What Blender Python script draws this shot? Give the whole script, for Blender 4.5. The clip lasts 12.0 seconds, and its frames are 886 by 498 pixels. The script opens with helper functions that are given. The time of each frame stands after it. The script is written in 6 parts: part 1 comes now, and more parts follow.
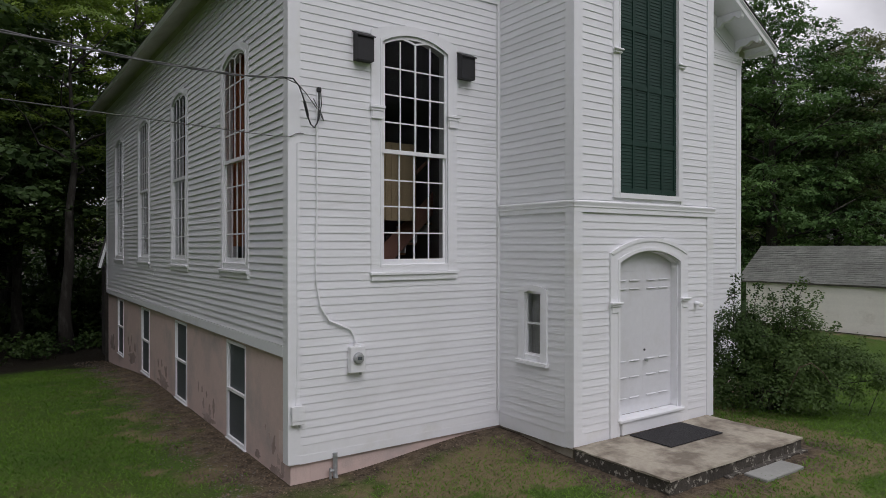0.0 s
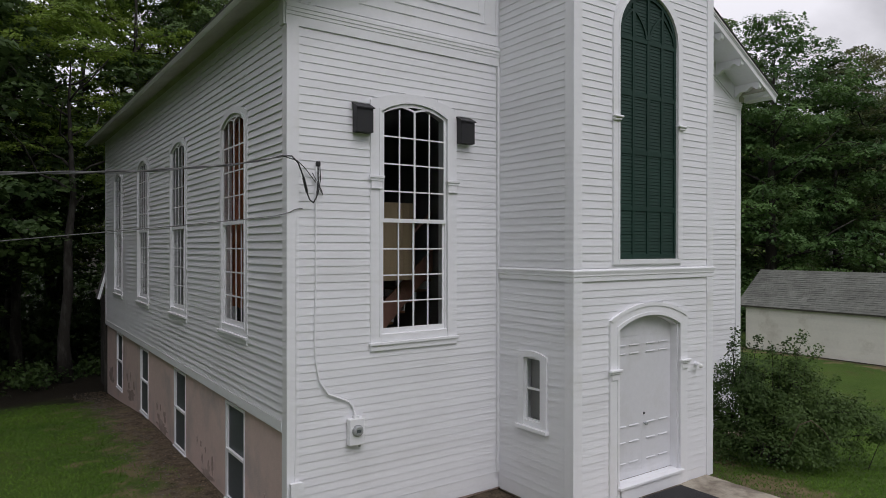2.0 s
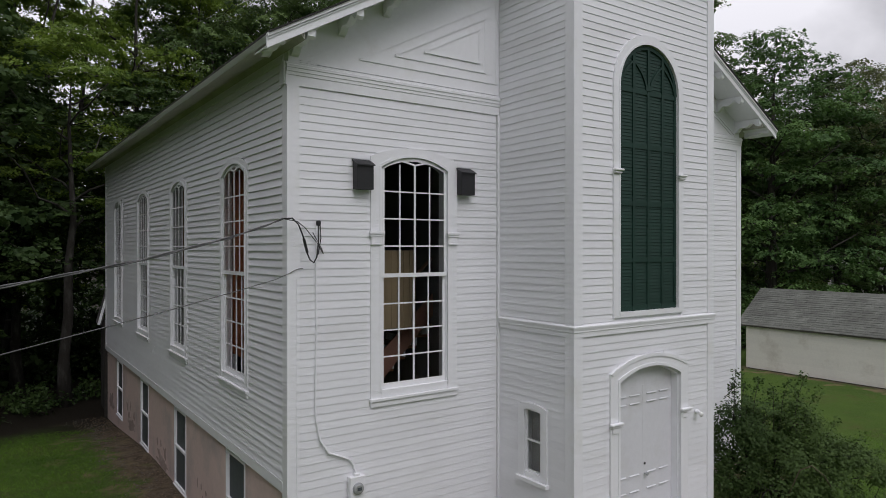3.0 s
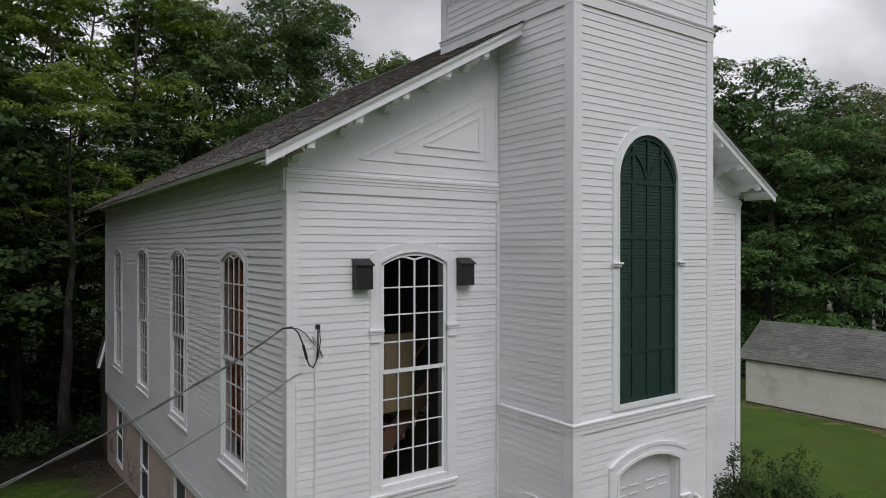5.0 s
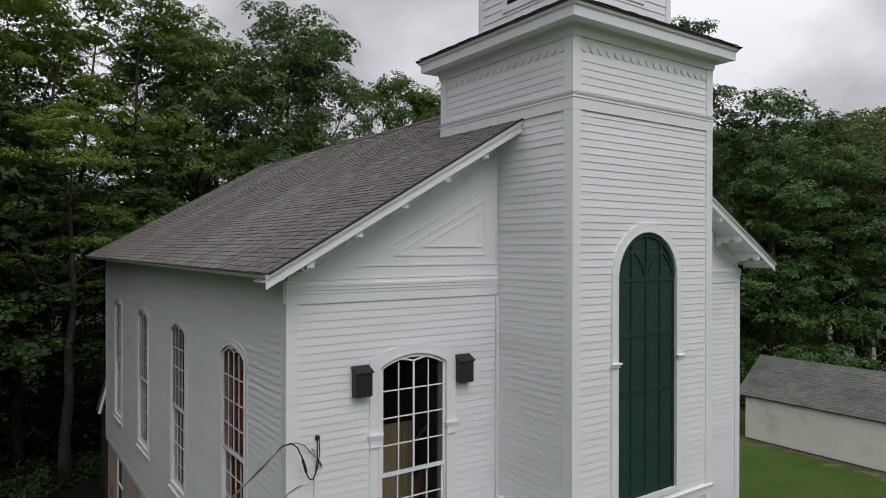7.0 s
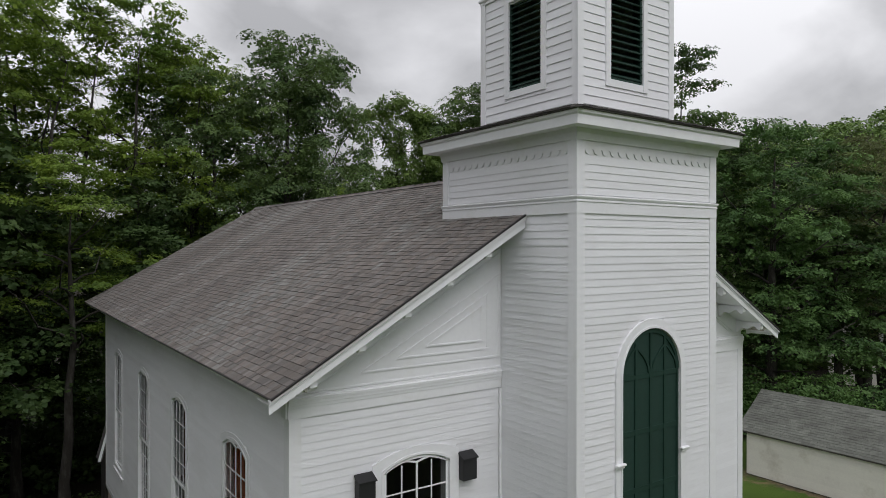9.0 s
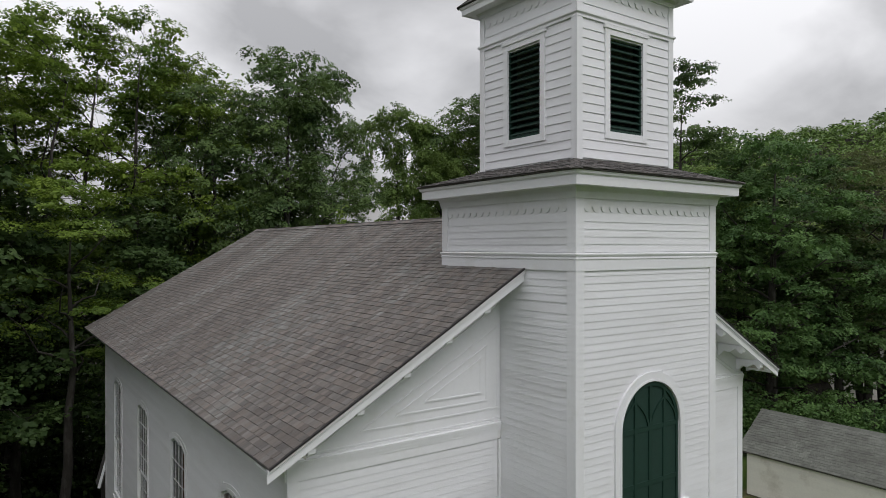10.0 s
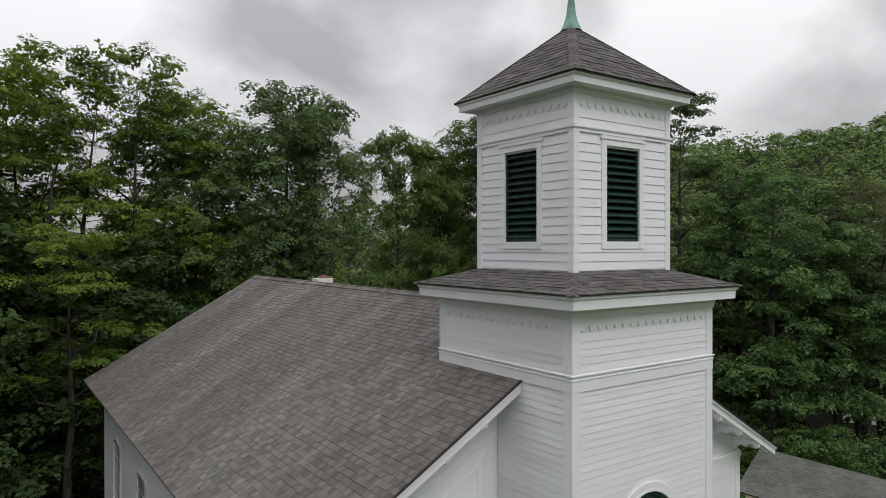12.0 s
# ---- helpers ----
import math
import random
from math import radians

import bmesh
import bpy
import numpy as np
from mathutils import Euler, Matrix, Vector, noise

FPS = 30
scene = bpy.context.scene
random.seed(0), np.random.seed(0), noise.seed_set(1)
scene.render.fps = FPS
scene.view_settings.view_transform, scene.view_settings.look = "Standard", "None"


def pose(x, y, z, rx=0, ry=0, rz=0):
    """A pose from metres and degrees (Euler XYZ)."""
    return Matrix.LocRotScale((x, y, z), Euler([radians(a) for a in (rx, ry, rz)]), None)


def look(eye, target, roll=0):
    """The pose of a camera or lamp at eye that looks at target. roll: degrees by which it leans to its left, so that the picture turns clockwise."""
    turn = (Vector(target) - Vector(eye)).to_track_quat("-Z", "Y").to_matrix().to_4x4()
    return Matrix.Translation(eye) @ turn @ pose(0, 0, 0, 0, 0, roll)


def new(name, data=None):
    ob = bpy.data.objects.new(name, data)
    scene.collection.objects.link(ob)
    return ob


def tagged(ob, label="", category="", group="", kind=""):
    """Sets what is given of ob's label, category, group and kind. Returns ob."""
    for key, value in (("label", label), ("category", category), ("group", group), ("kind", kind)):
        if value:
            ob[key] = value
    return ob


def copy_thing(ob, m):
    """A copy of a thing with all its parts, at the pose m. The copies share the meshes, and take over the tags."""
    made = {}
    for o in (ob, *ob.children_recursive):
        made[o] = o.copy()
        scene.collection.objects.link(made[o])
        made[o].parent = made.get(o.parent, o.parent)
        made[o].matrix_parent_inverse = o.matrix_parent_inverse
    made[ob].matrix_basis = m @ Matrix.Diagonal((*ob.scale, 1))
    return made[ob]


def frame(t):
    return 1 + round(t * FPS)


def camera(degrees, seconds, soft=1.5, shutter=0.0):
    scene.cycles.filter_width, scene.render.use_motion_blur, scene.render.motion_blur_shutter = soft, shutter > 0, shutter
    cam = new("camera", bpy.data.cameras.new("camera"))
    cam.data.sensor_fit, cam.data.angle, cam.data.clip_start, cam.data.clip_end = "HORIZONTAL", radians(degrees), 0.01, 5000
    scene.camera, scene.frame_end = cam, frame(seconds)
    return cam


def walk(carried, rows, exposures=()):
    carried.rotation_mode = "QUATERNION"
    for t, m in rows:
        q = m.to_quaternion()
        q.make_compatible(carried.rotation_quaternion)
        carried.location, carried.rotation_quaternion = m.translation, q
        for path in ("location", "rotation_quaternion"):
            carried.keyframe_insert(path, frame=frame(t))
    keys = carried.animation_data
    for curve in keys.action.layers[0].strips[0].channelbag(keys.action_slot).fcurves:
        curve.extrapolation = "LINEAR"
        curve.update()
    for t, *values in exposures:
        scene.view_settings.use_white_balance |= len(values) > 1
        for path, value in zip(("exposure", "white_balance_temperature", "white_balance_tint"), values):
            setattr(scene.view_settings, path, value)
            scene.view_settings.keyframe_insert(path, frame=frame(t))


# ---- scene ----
cam = camera(67.68, 12.0, soft=0.75)
ROWS = [
    (0.0, -3.436, -8.623, 3.296, -34.983, -0.198, 0.018),
    (0.5, -3.433, -8.621, 3.52, -35.025, -0.198, 0.045),
    (1.0, -3.432, -8.615, 3.756, -35.027, -0.204, 0.054),
    (1.5, -3.427, -8.608, 4.027, -35.027, -0.171, 0.052),
    (2.0, -3.422, -8.605, 4.331, -35.031, -0.173, 0.041),
    (2.5, -3.427, -8.6, 4.716, -35.046, -0.153, 0.031),
    (3.0, -3.423, -8.597, 5.149, -35.029, -0.126, -0.01),
    (5.0, -3.419, -8.607, 6.601, -35.027, -0.145, 0.024),
    (5.5, -3.416, -8.611, 6.933, -35.034, -0.134, 0.009),
    (6.0, -3.416, -8.611, 7.312, -35.036, -0.181, 0.027),
    (6.5, -3.415, -8.631, 7.734, -34.982, -0.191, 0.053),
    (7.0, -3.418, -8.637, 8.175, -34.975, -0.213, 0.096),
    (9.0, -3.432, -8.548, 9.724, -35.058, -0.209, 0.004),
    (9.5, -3.42, -8.553, 10.133, -35.023, -0.173, -0.007),
    (10.0, -3.403, -8.548, 10.574, -35.02, -0.168, -0.009),
    (10.5, -3.378, -8.552, 11.033, -34.983, -0.201, -0.03),
    (11.0, -3.379, -8.565, 11.475, -34.981, -0.178, -0.004),
    (11.5, -3.368, -8.567, 11.91, -34.99, -0.164, -0.004),
    (12.0, -3.378, -8.592, 12.377, -35.029, -0.203, -0.052),
]


def aimed(x, y, z, yaw, pitch, roll):
    a, b = radians(yaw), radians(pitch)
    return look((x, y, z), (x - math.sin(a) * math.cos(b) * 10, y + math.cos(a) * math.cos(b) * 10, z + math.sin(b) * 10), roll)


walk(cam, [(t, aimed(*row)) for t, *row in ROWS], exposures=[(0.0, -0.10, 6240, 18), (6.0, -0.05, 6250, 15), (12.0, 0.03, 6390, 12.5)])

# ---- light ----
SUN_FROM = Vector((-0.08, -0.66, 0.75)).normalized()
world = bpy.data.worlds.new("overcast")
scene.world = world
world.use_nodes = True
wn, wl = world.node_tree.nodes, world.node_tree.links
wn.clear()
w_out, w_bg = wn.new("ShaderNodeOutputWorld"), wn.new("ShaderNodeBackground")
w_sky = wn.new("ShaderNodeTexSky")
w_sky.sky_type, w_sky.sun_disc = "NISHITA", False
w_sky.sun_elevation, w_sky.sun_rotation = math.asin(SUN_FROM.z), math.atan2(SUN_FROM.x, SUN_FROM.y)
w_co, w_sep = wn.new("ShaderNodeTexCoord"), wn.new("ShaderNodeSeparateXYZ")
wl.new(w_co.outputs["Generated"], w_sep.inputs[0])
w_add = wn.new("ShaderNodeMath")
w_add.operation, w_add.inputs[1].default_value = "ADD", 0.55
w_max = wn.new("ShaderNodeMath")
w_max.operation, w_max.inputs[1].default_value = "MAXIMUM", 0.05
wl.new(w_sep.outputs["Z"], w_max.inputs[0])
wl.new(w_max.outputs[0], w_add.inputs[0])
w_div = wn.new("ShaderNodeVectorMath")
w_div.operation = "DIVIDE"
w_comb = wn.new("ShaderNodeCombineXYZ")
for k in range(3):
    wl.new(w_add.outputs[0], w_comb.inputs[k])
wl.new(w_co.outputs["Generated"], w_div.inputs[0])
wl.new(w_comb.outputs[0], w_div.inputs[1])
w_map = wn.new("ShaderNodeMapping")
w_map.inputs["Location"].default_value = (0.55, 0.35, 0.0)
w_map.inputs["Scale"].default_value = (1.0, 1.2, 1.3)
wl.new(w_div.outputs[0], w_map.inputs["Vector"])
w_noise = wn.new("ShaderNodeTexNoise")
w_noise.inputs["Scale"].default_value, w_noise.inputs["Detail"].default_value = 2.6, 6.0
w_noise.inputs["Roughness"].default_value, w_noise.inputs["Distortion"].default_value = 0.5, 0.3
wl.new(w_map.outputs[0], w_noise.inputs["Vector"])
w_ramp = wn.new("ShaderNodeValToRGB")
w_ramp.color_ramp.elements[0].position, w_ramp.color_ramp.elements[0].color = 0.36, (0.46, 0.455, 0.44, 1)
w_ramp.color_ramp.elements[1].position, w_ramp.color_ramp.elements[1].color = 0.70, (0.97, 0.965, 0.945, 1)
w_last = w_noise.outputs["Fac"]
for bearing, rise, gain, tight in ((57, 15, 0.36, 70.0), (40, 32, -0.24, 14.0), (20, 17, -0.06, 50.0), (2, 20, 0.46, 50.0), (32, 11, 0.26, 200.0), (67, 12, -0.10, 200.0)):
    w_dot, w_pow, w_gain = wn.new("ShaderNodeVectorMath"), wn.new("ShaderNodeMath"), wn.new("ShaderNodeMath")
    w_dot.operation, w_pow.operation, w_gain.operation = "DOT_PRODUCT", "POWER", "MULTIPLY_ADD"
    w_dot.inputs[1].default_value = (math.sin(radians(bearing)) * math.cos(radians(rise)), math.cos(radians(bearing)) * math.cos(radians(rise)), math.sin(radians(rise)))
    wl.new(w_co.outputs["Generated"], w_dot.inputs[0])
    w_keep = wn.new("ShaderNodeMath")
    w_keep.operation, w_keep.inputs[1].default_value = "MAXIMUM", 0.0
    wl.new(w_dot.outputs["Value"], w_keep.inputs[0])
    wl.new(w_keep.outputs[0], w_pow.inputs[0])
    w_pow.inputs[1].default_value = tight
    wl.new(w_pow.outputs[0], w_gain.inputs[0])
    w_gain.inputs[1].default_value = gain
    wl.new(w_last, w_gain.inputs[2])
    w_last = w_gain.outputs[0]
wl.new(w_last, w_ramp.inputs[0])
w_dim = wn.new("ShaderNodeMixRGB")
w_dim.blend_type, w_dim.inputs[0].default_value, w_dim.inputs[2].default_value = "MULTIPLY", 1.0, (0.10, 0.10, 0.10, 1)
wl.new(w_sky.outputs[0], w_dim.inputs[1])
w_mix = wn.new("ShaderNodeMixRGB")
w_mix.inputs[0].default_value = 0.9
wl.new(w_dim.outputs[0], w_mix.inputs[1])
wl.new(w_ramp.outputs[0], w_mix.inputs[2])
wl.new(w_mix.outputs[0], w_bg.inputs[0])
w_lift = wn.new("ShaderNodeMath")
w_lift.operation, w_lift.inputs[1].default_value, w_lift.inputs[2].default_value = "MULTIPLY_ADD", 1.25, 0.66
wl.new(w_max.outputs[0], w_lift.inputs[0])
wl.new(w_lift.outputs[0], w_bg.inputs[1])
wl.new(w_bg.outputs[0], w_out.inputs[0])

sun = new("sun", bpy.data.lights.new("sun", "SUN"))
sun.data.energy, sun.data.angle, sun.data.color = 0.98, radians(32), (1.0, 0.985, 0.96)
sun.matrix_world = look(SUN_FROM * 60, (0, 0, 0))


# ---- materials ----
def material(name, color, rough=0.6, vary=0.12, scale=3.0, bump=0.15, bump_scale=60.0, metal=0.0, per_piece=0.0, second=None, second_scale=0.8, second_at=(0.45, 0.65), stretch=(1, 1, 1), coat=0.0, piece_tint=None):
    """A worn surface: base colour with fine and broad variation, optional stains of a second colour, and fine relief."""
    m = bpy.data.materials.new(name)
    m.use_nodes = True
    n, l = m.node_tree.nodes, m.node_tree.links
    b = n["Principled BSDF"]
    b.inputs["Roughness"].default_value, b.inputs["Metallic"].default_value = rough, metal
    geo = n.new("ShaderNodeNewGeometry")
    mp = n.new("ShaderNodeMapping")
    mp.inputs["Scale"].default_value = stretch
    l.new(geo.outputs["Position"], mp.inputs["Vector"])

    def noise_tex(s, detail):
        t = n.new("ShaderNodeTexNoise")
        t.inputs["Scale"].default_value, t.inputs["Detail"].default_value, t.inputs["Roughness"].default_value = s, detail, 0.6
        l.new(mp.outputs[0], t.inputs["Vector"])
        return t

    fine, broad = noise_tex(scale * 7, 4), noise_tex(scale * 0.35, 3)
    col = n.new("ShaderNodeRGB")
    col.outputs[0].default_value = (*color, 1)
    last = col.outputs[0]
    if second:
        st = noise_tex(second_scale, 5)
        ramp = n.new("ShaderNodeMapRange")
        ramp.inputs["From Min"].default_value, ramp.inputs["From Max"].default_value = second_at
        l.new(st.outputs["Fac"], ramp.inputs["Value"])
        mx = n.new("ShaderNodeMixRGB")
        mx.inputs[2].default_value = (*second, 1)
        l.new(ramp.outputs[0], mx.inputs[0])
        l.new(last, mx.inputs[1])
        last = mx.outputs[0]
    hsv = n.new("ShaderNodeHueSaturation")
    sm = n.new("ShaderNodeMath")
    sm.operation = "ADD"
    l.new(fine.outputs["Fac"], sm.inputs[0])
    l.new(broad.outputs["Fac"], sm.inputs[1])
    mr = n.new("ShaderNodeMapRange")
    mr.inputs["From Min"].default_value, mr.inputs["From Max"].default_value = 0.6, 1.4
    mr.inputs["To Min"].default_value, mr.inputs["To Max"].default_value = 1 - vary, 1 + vary
    l.new(sm.outputs[0], mr.inputs["Value"])
    value = mr.outputs[0]
    if per_piece:
        info = n.new("ShaderNodeObjectInfo")
        s2 = n.new("ShaderNodeMath")
        s2.operation = "ADD"
        l.new(info.outputs["Random"], s2.inputs[0])
        l.new(geo.outputs["Random Per Island"], s2.inputs[1])
        fr = n.new("ShaderNodeMath")
        fr.operation = "FRACT"
        l.new(s2.outputs[0], fr.inputs[0])
        m2 = n.new("ShaderNodeMapRange")
        m2.inputs["To Min"].default_value, m2.inputs["To Max"].default_value = 1 - per_piece, 1 + per_piece
        l.new(fr.outputs[0], m2.inputs["Value"])
        ml = n.new("ShaderNodeMath")
        ml.operation = "MULTIPLY"
        l.new(value, ml.inputs[0])
        l.new(m2.outputs[0], ml.inputs[1])
        value = ml.outputs[0]
        if piece_tint:
            ma = n.new("ShaderNodeMath")
            ma.operation, ma.inputs[1].default_value = "MULTIPLY", 7.31
            l.new(fr.outputs[0], ma.inputs[0])
            f2 = n.new("ShaderNodeMath")
            f2.operation = "FRACT"
            l.new(ma.outputs[0], f2.inputs[0])
            mt = n.new("ShaderNodeMixRGB")
            mt.inputs[2].default_value = (*piece_tint, 1)
            l.new(f2.outputs[0], mt.inputs[0])
            l.new(last, mt.inputs[1])
            last = mt.outputs[0]
    l.new(value, hsv.inputs["Value"])
    l.new(last, hsv.inputs["Color"])
    l.new(hsv.outputs[0], b.inputs["Base Color"])
    if coat:
        b.inputs["Coat Weight"].default_value = coat
    if bump:
        bt = noise_tex(bump_scale, 3)
        bp = n.new("ShaderNodeBump")
        bp.inputs["Strength"].default_value, bp.inputs["Distance"].default_value = bump, 0.01
        l.new(bt.outputs["Fac"], bp.inputs["Height"])
        l.new(bp.outputs[0], b.inputs["Normal"])
    return m


def leaf_material(name, dark, light, translucent=0.45):
    m = bpy.data.materials.new(name)
    m.use_nodes = True
    n, l = m.node_tree.nodes, m.node_tree.links
    n.clear()
    out, mix = n.new("ShaderNodeOutputMaterial"), n.new("ShaderNodeMixShader")
    d, t = n.new("ShaderNodeBsdfPrincipled"), n.new("ShaderNodeBsdfTranslucent")
    d.inputs["Roughness"].default_value = 0.55
    d.inputs["Specular IOR Level"].default_value = 0.18
    geo = n.new("ShaderNodeNewGeometry")
    big = n.new("ShaderNodeTexNoise")
    big.inputs["Scale"].default_value, big.inputs["Detail"].default_value = 0.45, 2
    l.new(geo.outputs["Position"], big.inputs["Vector"])
    av = n.new("ShaderNodeMath")
    av.operation = "MULTIPLY_ADD"
    av.inputs[1].default_value = 0.28
    l.new(geo.outputs["Random Per Island"], av.inputs[0])
    mr = n.new("ShaderNodeMapRange")
    mr.inputs["From Min"].default_value, mr.inputs["From Max"].default_value = 0.3, 0.7
    mr.inputs["To Max"].default_value = 0.72
    l.new(big.outputs["Fac"], mr.inputs["Value"])
    l.new(mr.outputs[0], av.inputs[2])
    mx = n.new("ShaderNodeMixRGB")
    mx.inputs[1].default_value, mx.inputs[2].default_value = (*dark, 1), (*light, 1)
    l.new(av.outputs[0], mx.inputs[0])
    l.new(mx.outputs[0], d.inputs["Base Color"])
    l.new(mx.outputs[0], t.inputs["Color"])
    mix.inputs[0].default_value = translucent
    l.new(d.outputs[0], mix.inputs[1])
    l.new(t.outputs[0], mix.inputs[2])
    l.new(mix.outputs[0], out.inputs[0])
    return m


def glass_material(name, tint, gloss=0.03, ior=1.27):
    m = bpy.data.materials.new(name)
    m.use_nodes = True
    n, l = m.node_tree.nodes, m.node_tree.links
    n.clear()
    out, mix = n.new("ShaderNodeOutputMaterial"), n.new("ShaderNodeMixShader")
    tr, gl, fr = n.new("ShaderNodeBsdfTransparent"), n.new("ShaderNodeBsdfGlossy"), n.new("ShaderNodeFresnel")
    tr.inputs[0].default_value = (*tint, 1)
    gl.inputs["Roughness"].default_value = gloss
    fr.inputs["IOR"].default_value = ior
    geo, nt, bp = n.new("ShaderNodeNewGeometry"), n.new("ShaderNodeTexNoise"), n.new("ShaderNodeBump")
    nt.inputs["Scale"].default_value = 5.0
    l.new(geo.outputs["Position"], nt.inputs["Vector"])
    l.new(nt.outputs["Fac"], bp.inputs["Height"])
    bp.inputs["Strength"].default_value, bp.inputs["Distance"].default_value = 0.12, 0.02
    l.new(bp.outputs[0], gl.inputs["Normal"])
    l.new(fr.outputs[0], mix.inputs[0])
    l.new(tr.outputs[0], mix.inputs[1])
    l.new(gl.outputs[0], mix.inputs[2])
    l.new(mix.outputs[0], out.inputs[0])
    return m


CLAP = material("white_clapboard_paint", (0.80, 0.805, 0.828), 0.5, 0.035, 2.0, 0.12, 40, per_piece=0.025, second=(0.72, 0.72, 0.73), second_scale=1.1, second_at=(0.5, 0.8), stretch=(0.5, 0.5, 2.0))
TRIM = material("white_trim_paint", (0.82, 0.825, 0.845), 0.45, 0.03, 2.0, 0.08, 50, second=(0.72, 0.72, 0.70), second_scale=1.4, second_at=(0.55, 0.8))
# eave soffit colour: grey-brown, darker than TRIM, with random darker blotches
SOFFIT = material("grey_brown_soffit_paint", (0.50, 0.485, 0.44), 0.7, 0.12, 2.0, 0.2, 40, second=(0.36, 0.34, 0.29), second_scale=1.2, second_at=(0.45, 0.7), stretch=(1, 0.4, 1))
DOOR_PAINT = material("old_white_door_paint", (0.68, 0.685, 0.71), 0.5, 0.05, 2.0, 0.12, 50, second=(0.60, 0.60, 0.60), second_scale=1.6, second_at=(0.5, 0.75))
STUCCO = material("pinkish_stucco", (0.63, 0.49, 0.445), 0.9, 0.08, 1.5, 0.5, 45, second=(0.47, 0.395, 0.37), second_scale=0.9, second_at=(0.50, 0.70))
STUCCO_OLD = material("bare_stained_stucco", (0.34, 0.262, 0.232), 0.95, 0.25, 4.0, 0.8, 40, second=(0.44, 0.345, 0.31), second_scale=3.0, second_at=(0.5, 0.6))
PATCH = material("pale_patching_plaster", (0.68, 0.56, 0.52), 0.9, 0.12, 2.5, 0.5, 45, second=(0.52, 0.42, 0.38), second_scale=2.2, second_at=(0.48, 0.62))
CONCRETE = material("weathered_concrete", (0.36, 0.322, 0.255), 0.9, 0.24, 2.2, 0.6, 50, second=(0.175, 0.146, 0.112), second_scale=1.7, second_at=(0.44, 0.60))
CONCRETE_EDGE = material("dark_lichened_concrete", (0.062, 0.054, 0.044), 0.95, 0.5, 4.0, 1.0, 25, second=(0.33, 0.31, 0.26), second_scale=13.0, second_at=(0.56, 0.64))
STONE = material("grey_flagstone", (0.27, 0.27, 0.25), 0.85, 0.15, 3.0, 0.4, 40)
SHINGLE = material("asphalt_shingle", (0.137, 0.128, 0.121), 0.95, 0.26, 1.2, 0.7, 160, per_piece=0.25, second=(0.197, 0.200, 0.189), second_scale=0.62, second_at=(0.49, 0.62), stretch=(0.25, 1.3, 0.25), piece_tint=(0.146, 0.126, 0.112))
SHINGLE_DARK = material("dark_asphalt_shingle", (0.092, 0.089, 0.086), 0.95, 0.2, 1.5, 0.7, 160, per_piece=0.34, piece_tint=(0.112, 0.100, 0.093))
GREEN = material("dark_green_paint", (0.004, 0.030, 0.020), 0.7, 0.2, 2.0, 0.15, 50)
BLACK = material("black_plastic", (0.016, 0.016, 0.018), 0.55, 0.15, 3.0, 0.1, 80)
RUBBER = material("black_rubber_mat", (0.022, 0.021, 0.022), 0.9, 0.3, 6.0, 0.9, 220)
METAL = material("dull_grey_metal", (0.45, 0.46, 0.47), 0.5, 0.15, 4.0, 0.1, 60, metal=0.6)
COPPER = material("green_copper_patina", (0.20, 0.36, 0.31), 0.75, 0.25, 5.0, 0.3, 40, second=(0.10, 0.19, 0.16), second_scale=4.0)
CABLE = material("grey_aluminium_cable", (0.11, 0.11, 0.11), 0.55, 0.3, 6.0, 0.2, 80, metal=0.3)
BARK = material("grey_brown_bark", (0.031, 0.027, 0.022), 0.95, 0.35, 3.0, 1.0, 18, second=(0.085, 0.081, 0.071), second_scale=4.0, second_at=(0.5, 0.7), stretch=(1, 1, 0.3))
TAR = material("tarred_shingle_edge", (0.030, 0.028, 0.027), 0.95, 0.2, 3.0, 0.4, 80)
WASH = material("flaking_whitewash", (0.62, 0.61, 0.58), 0.9, 0.12, 4.0, 0.5, 40, second=(0.22, 0.17, 0.14), second_scale=5.0, second_at=(0.60, 0.68))
BRICK = material("chimney_brick", (0.25, 0.12, 0.09), 0.9, 0.2, 4.0, 0.6, 30, per_piece=0.15)
CREAM = material("cream_siding_paint", (0.78, 0.755, 0.69), 0.7, 0.06, 2.0, 0.2, 40, per_piece=0.03, second=(0.5, 0.46, 0.38), second_scale=0.9, second_at=(0.55, 0.8))
# dark grey puts the dimness of the rooms into the plaster colour
PLASTER = material("dimmed_interior_plaster", (0.17, 0.17, 0.185), 0.9, 0.1, 1.5, 0.1, 30)
WOOD = material("brown_stained_wood", (0.20, 0.095, 0.045), 0.5, 0.25, 3.0, 0.2, 40, stretch=(4, 4, 0.4))
CURTAIN = material("pale_grey_curtain_cloth", (0.40, 0.39, 0.38), 0.9, 0.15, 3.0, 0.3, 30, stretch=(5, 5, 0.3))
PLANK = material("tan_plank", (0.40, 0.30, 0.18), 0.7, 0.15, 3.0, 0.2, 30, per_piece=0.12, stretch=(5, 5, 0.3))
STAIN = material("reddish_stained_wood", (0.30, 0.155, 0.115), 0.5, 0.2, 3.0, 0.2, 40, stretch=(4, 4, 0.4))
GLASS = glass_material("old_window_glass", (0.84, 0.86, 0.86), ior=1.25)
GLASS_BACK = bpy.data.materials.new("clear_glass")
GLASS_BACK.use_nodes = True
GLASS_BACK.node_tree.nodes.clear()
clear_out, clear_bsdf = GLASS_BACK.node_tree.nodes.new("ShaderNodeOutputMaterial"), GLASS_BACK.node_tree.nodes.new("ShaderNodeBsdfTransparent")
clear_bsdf.inputs[0].default_value = (0.96, 0.97, 0.965, 1)
GLASS_BACK.node_tree.links.new(clear_bsdf.outputs[0], clear_out.inputs[0])
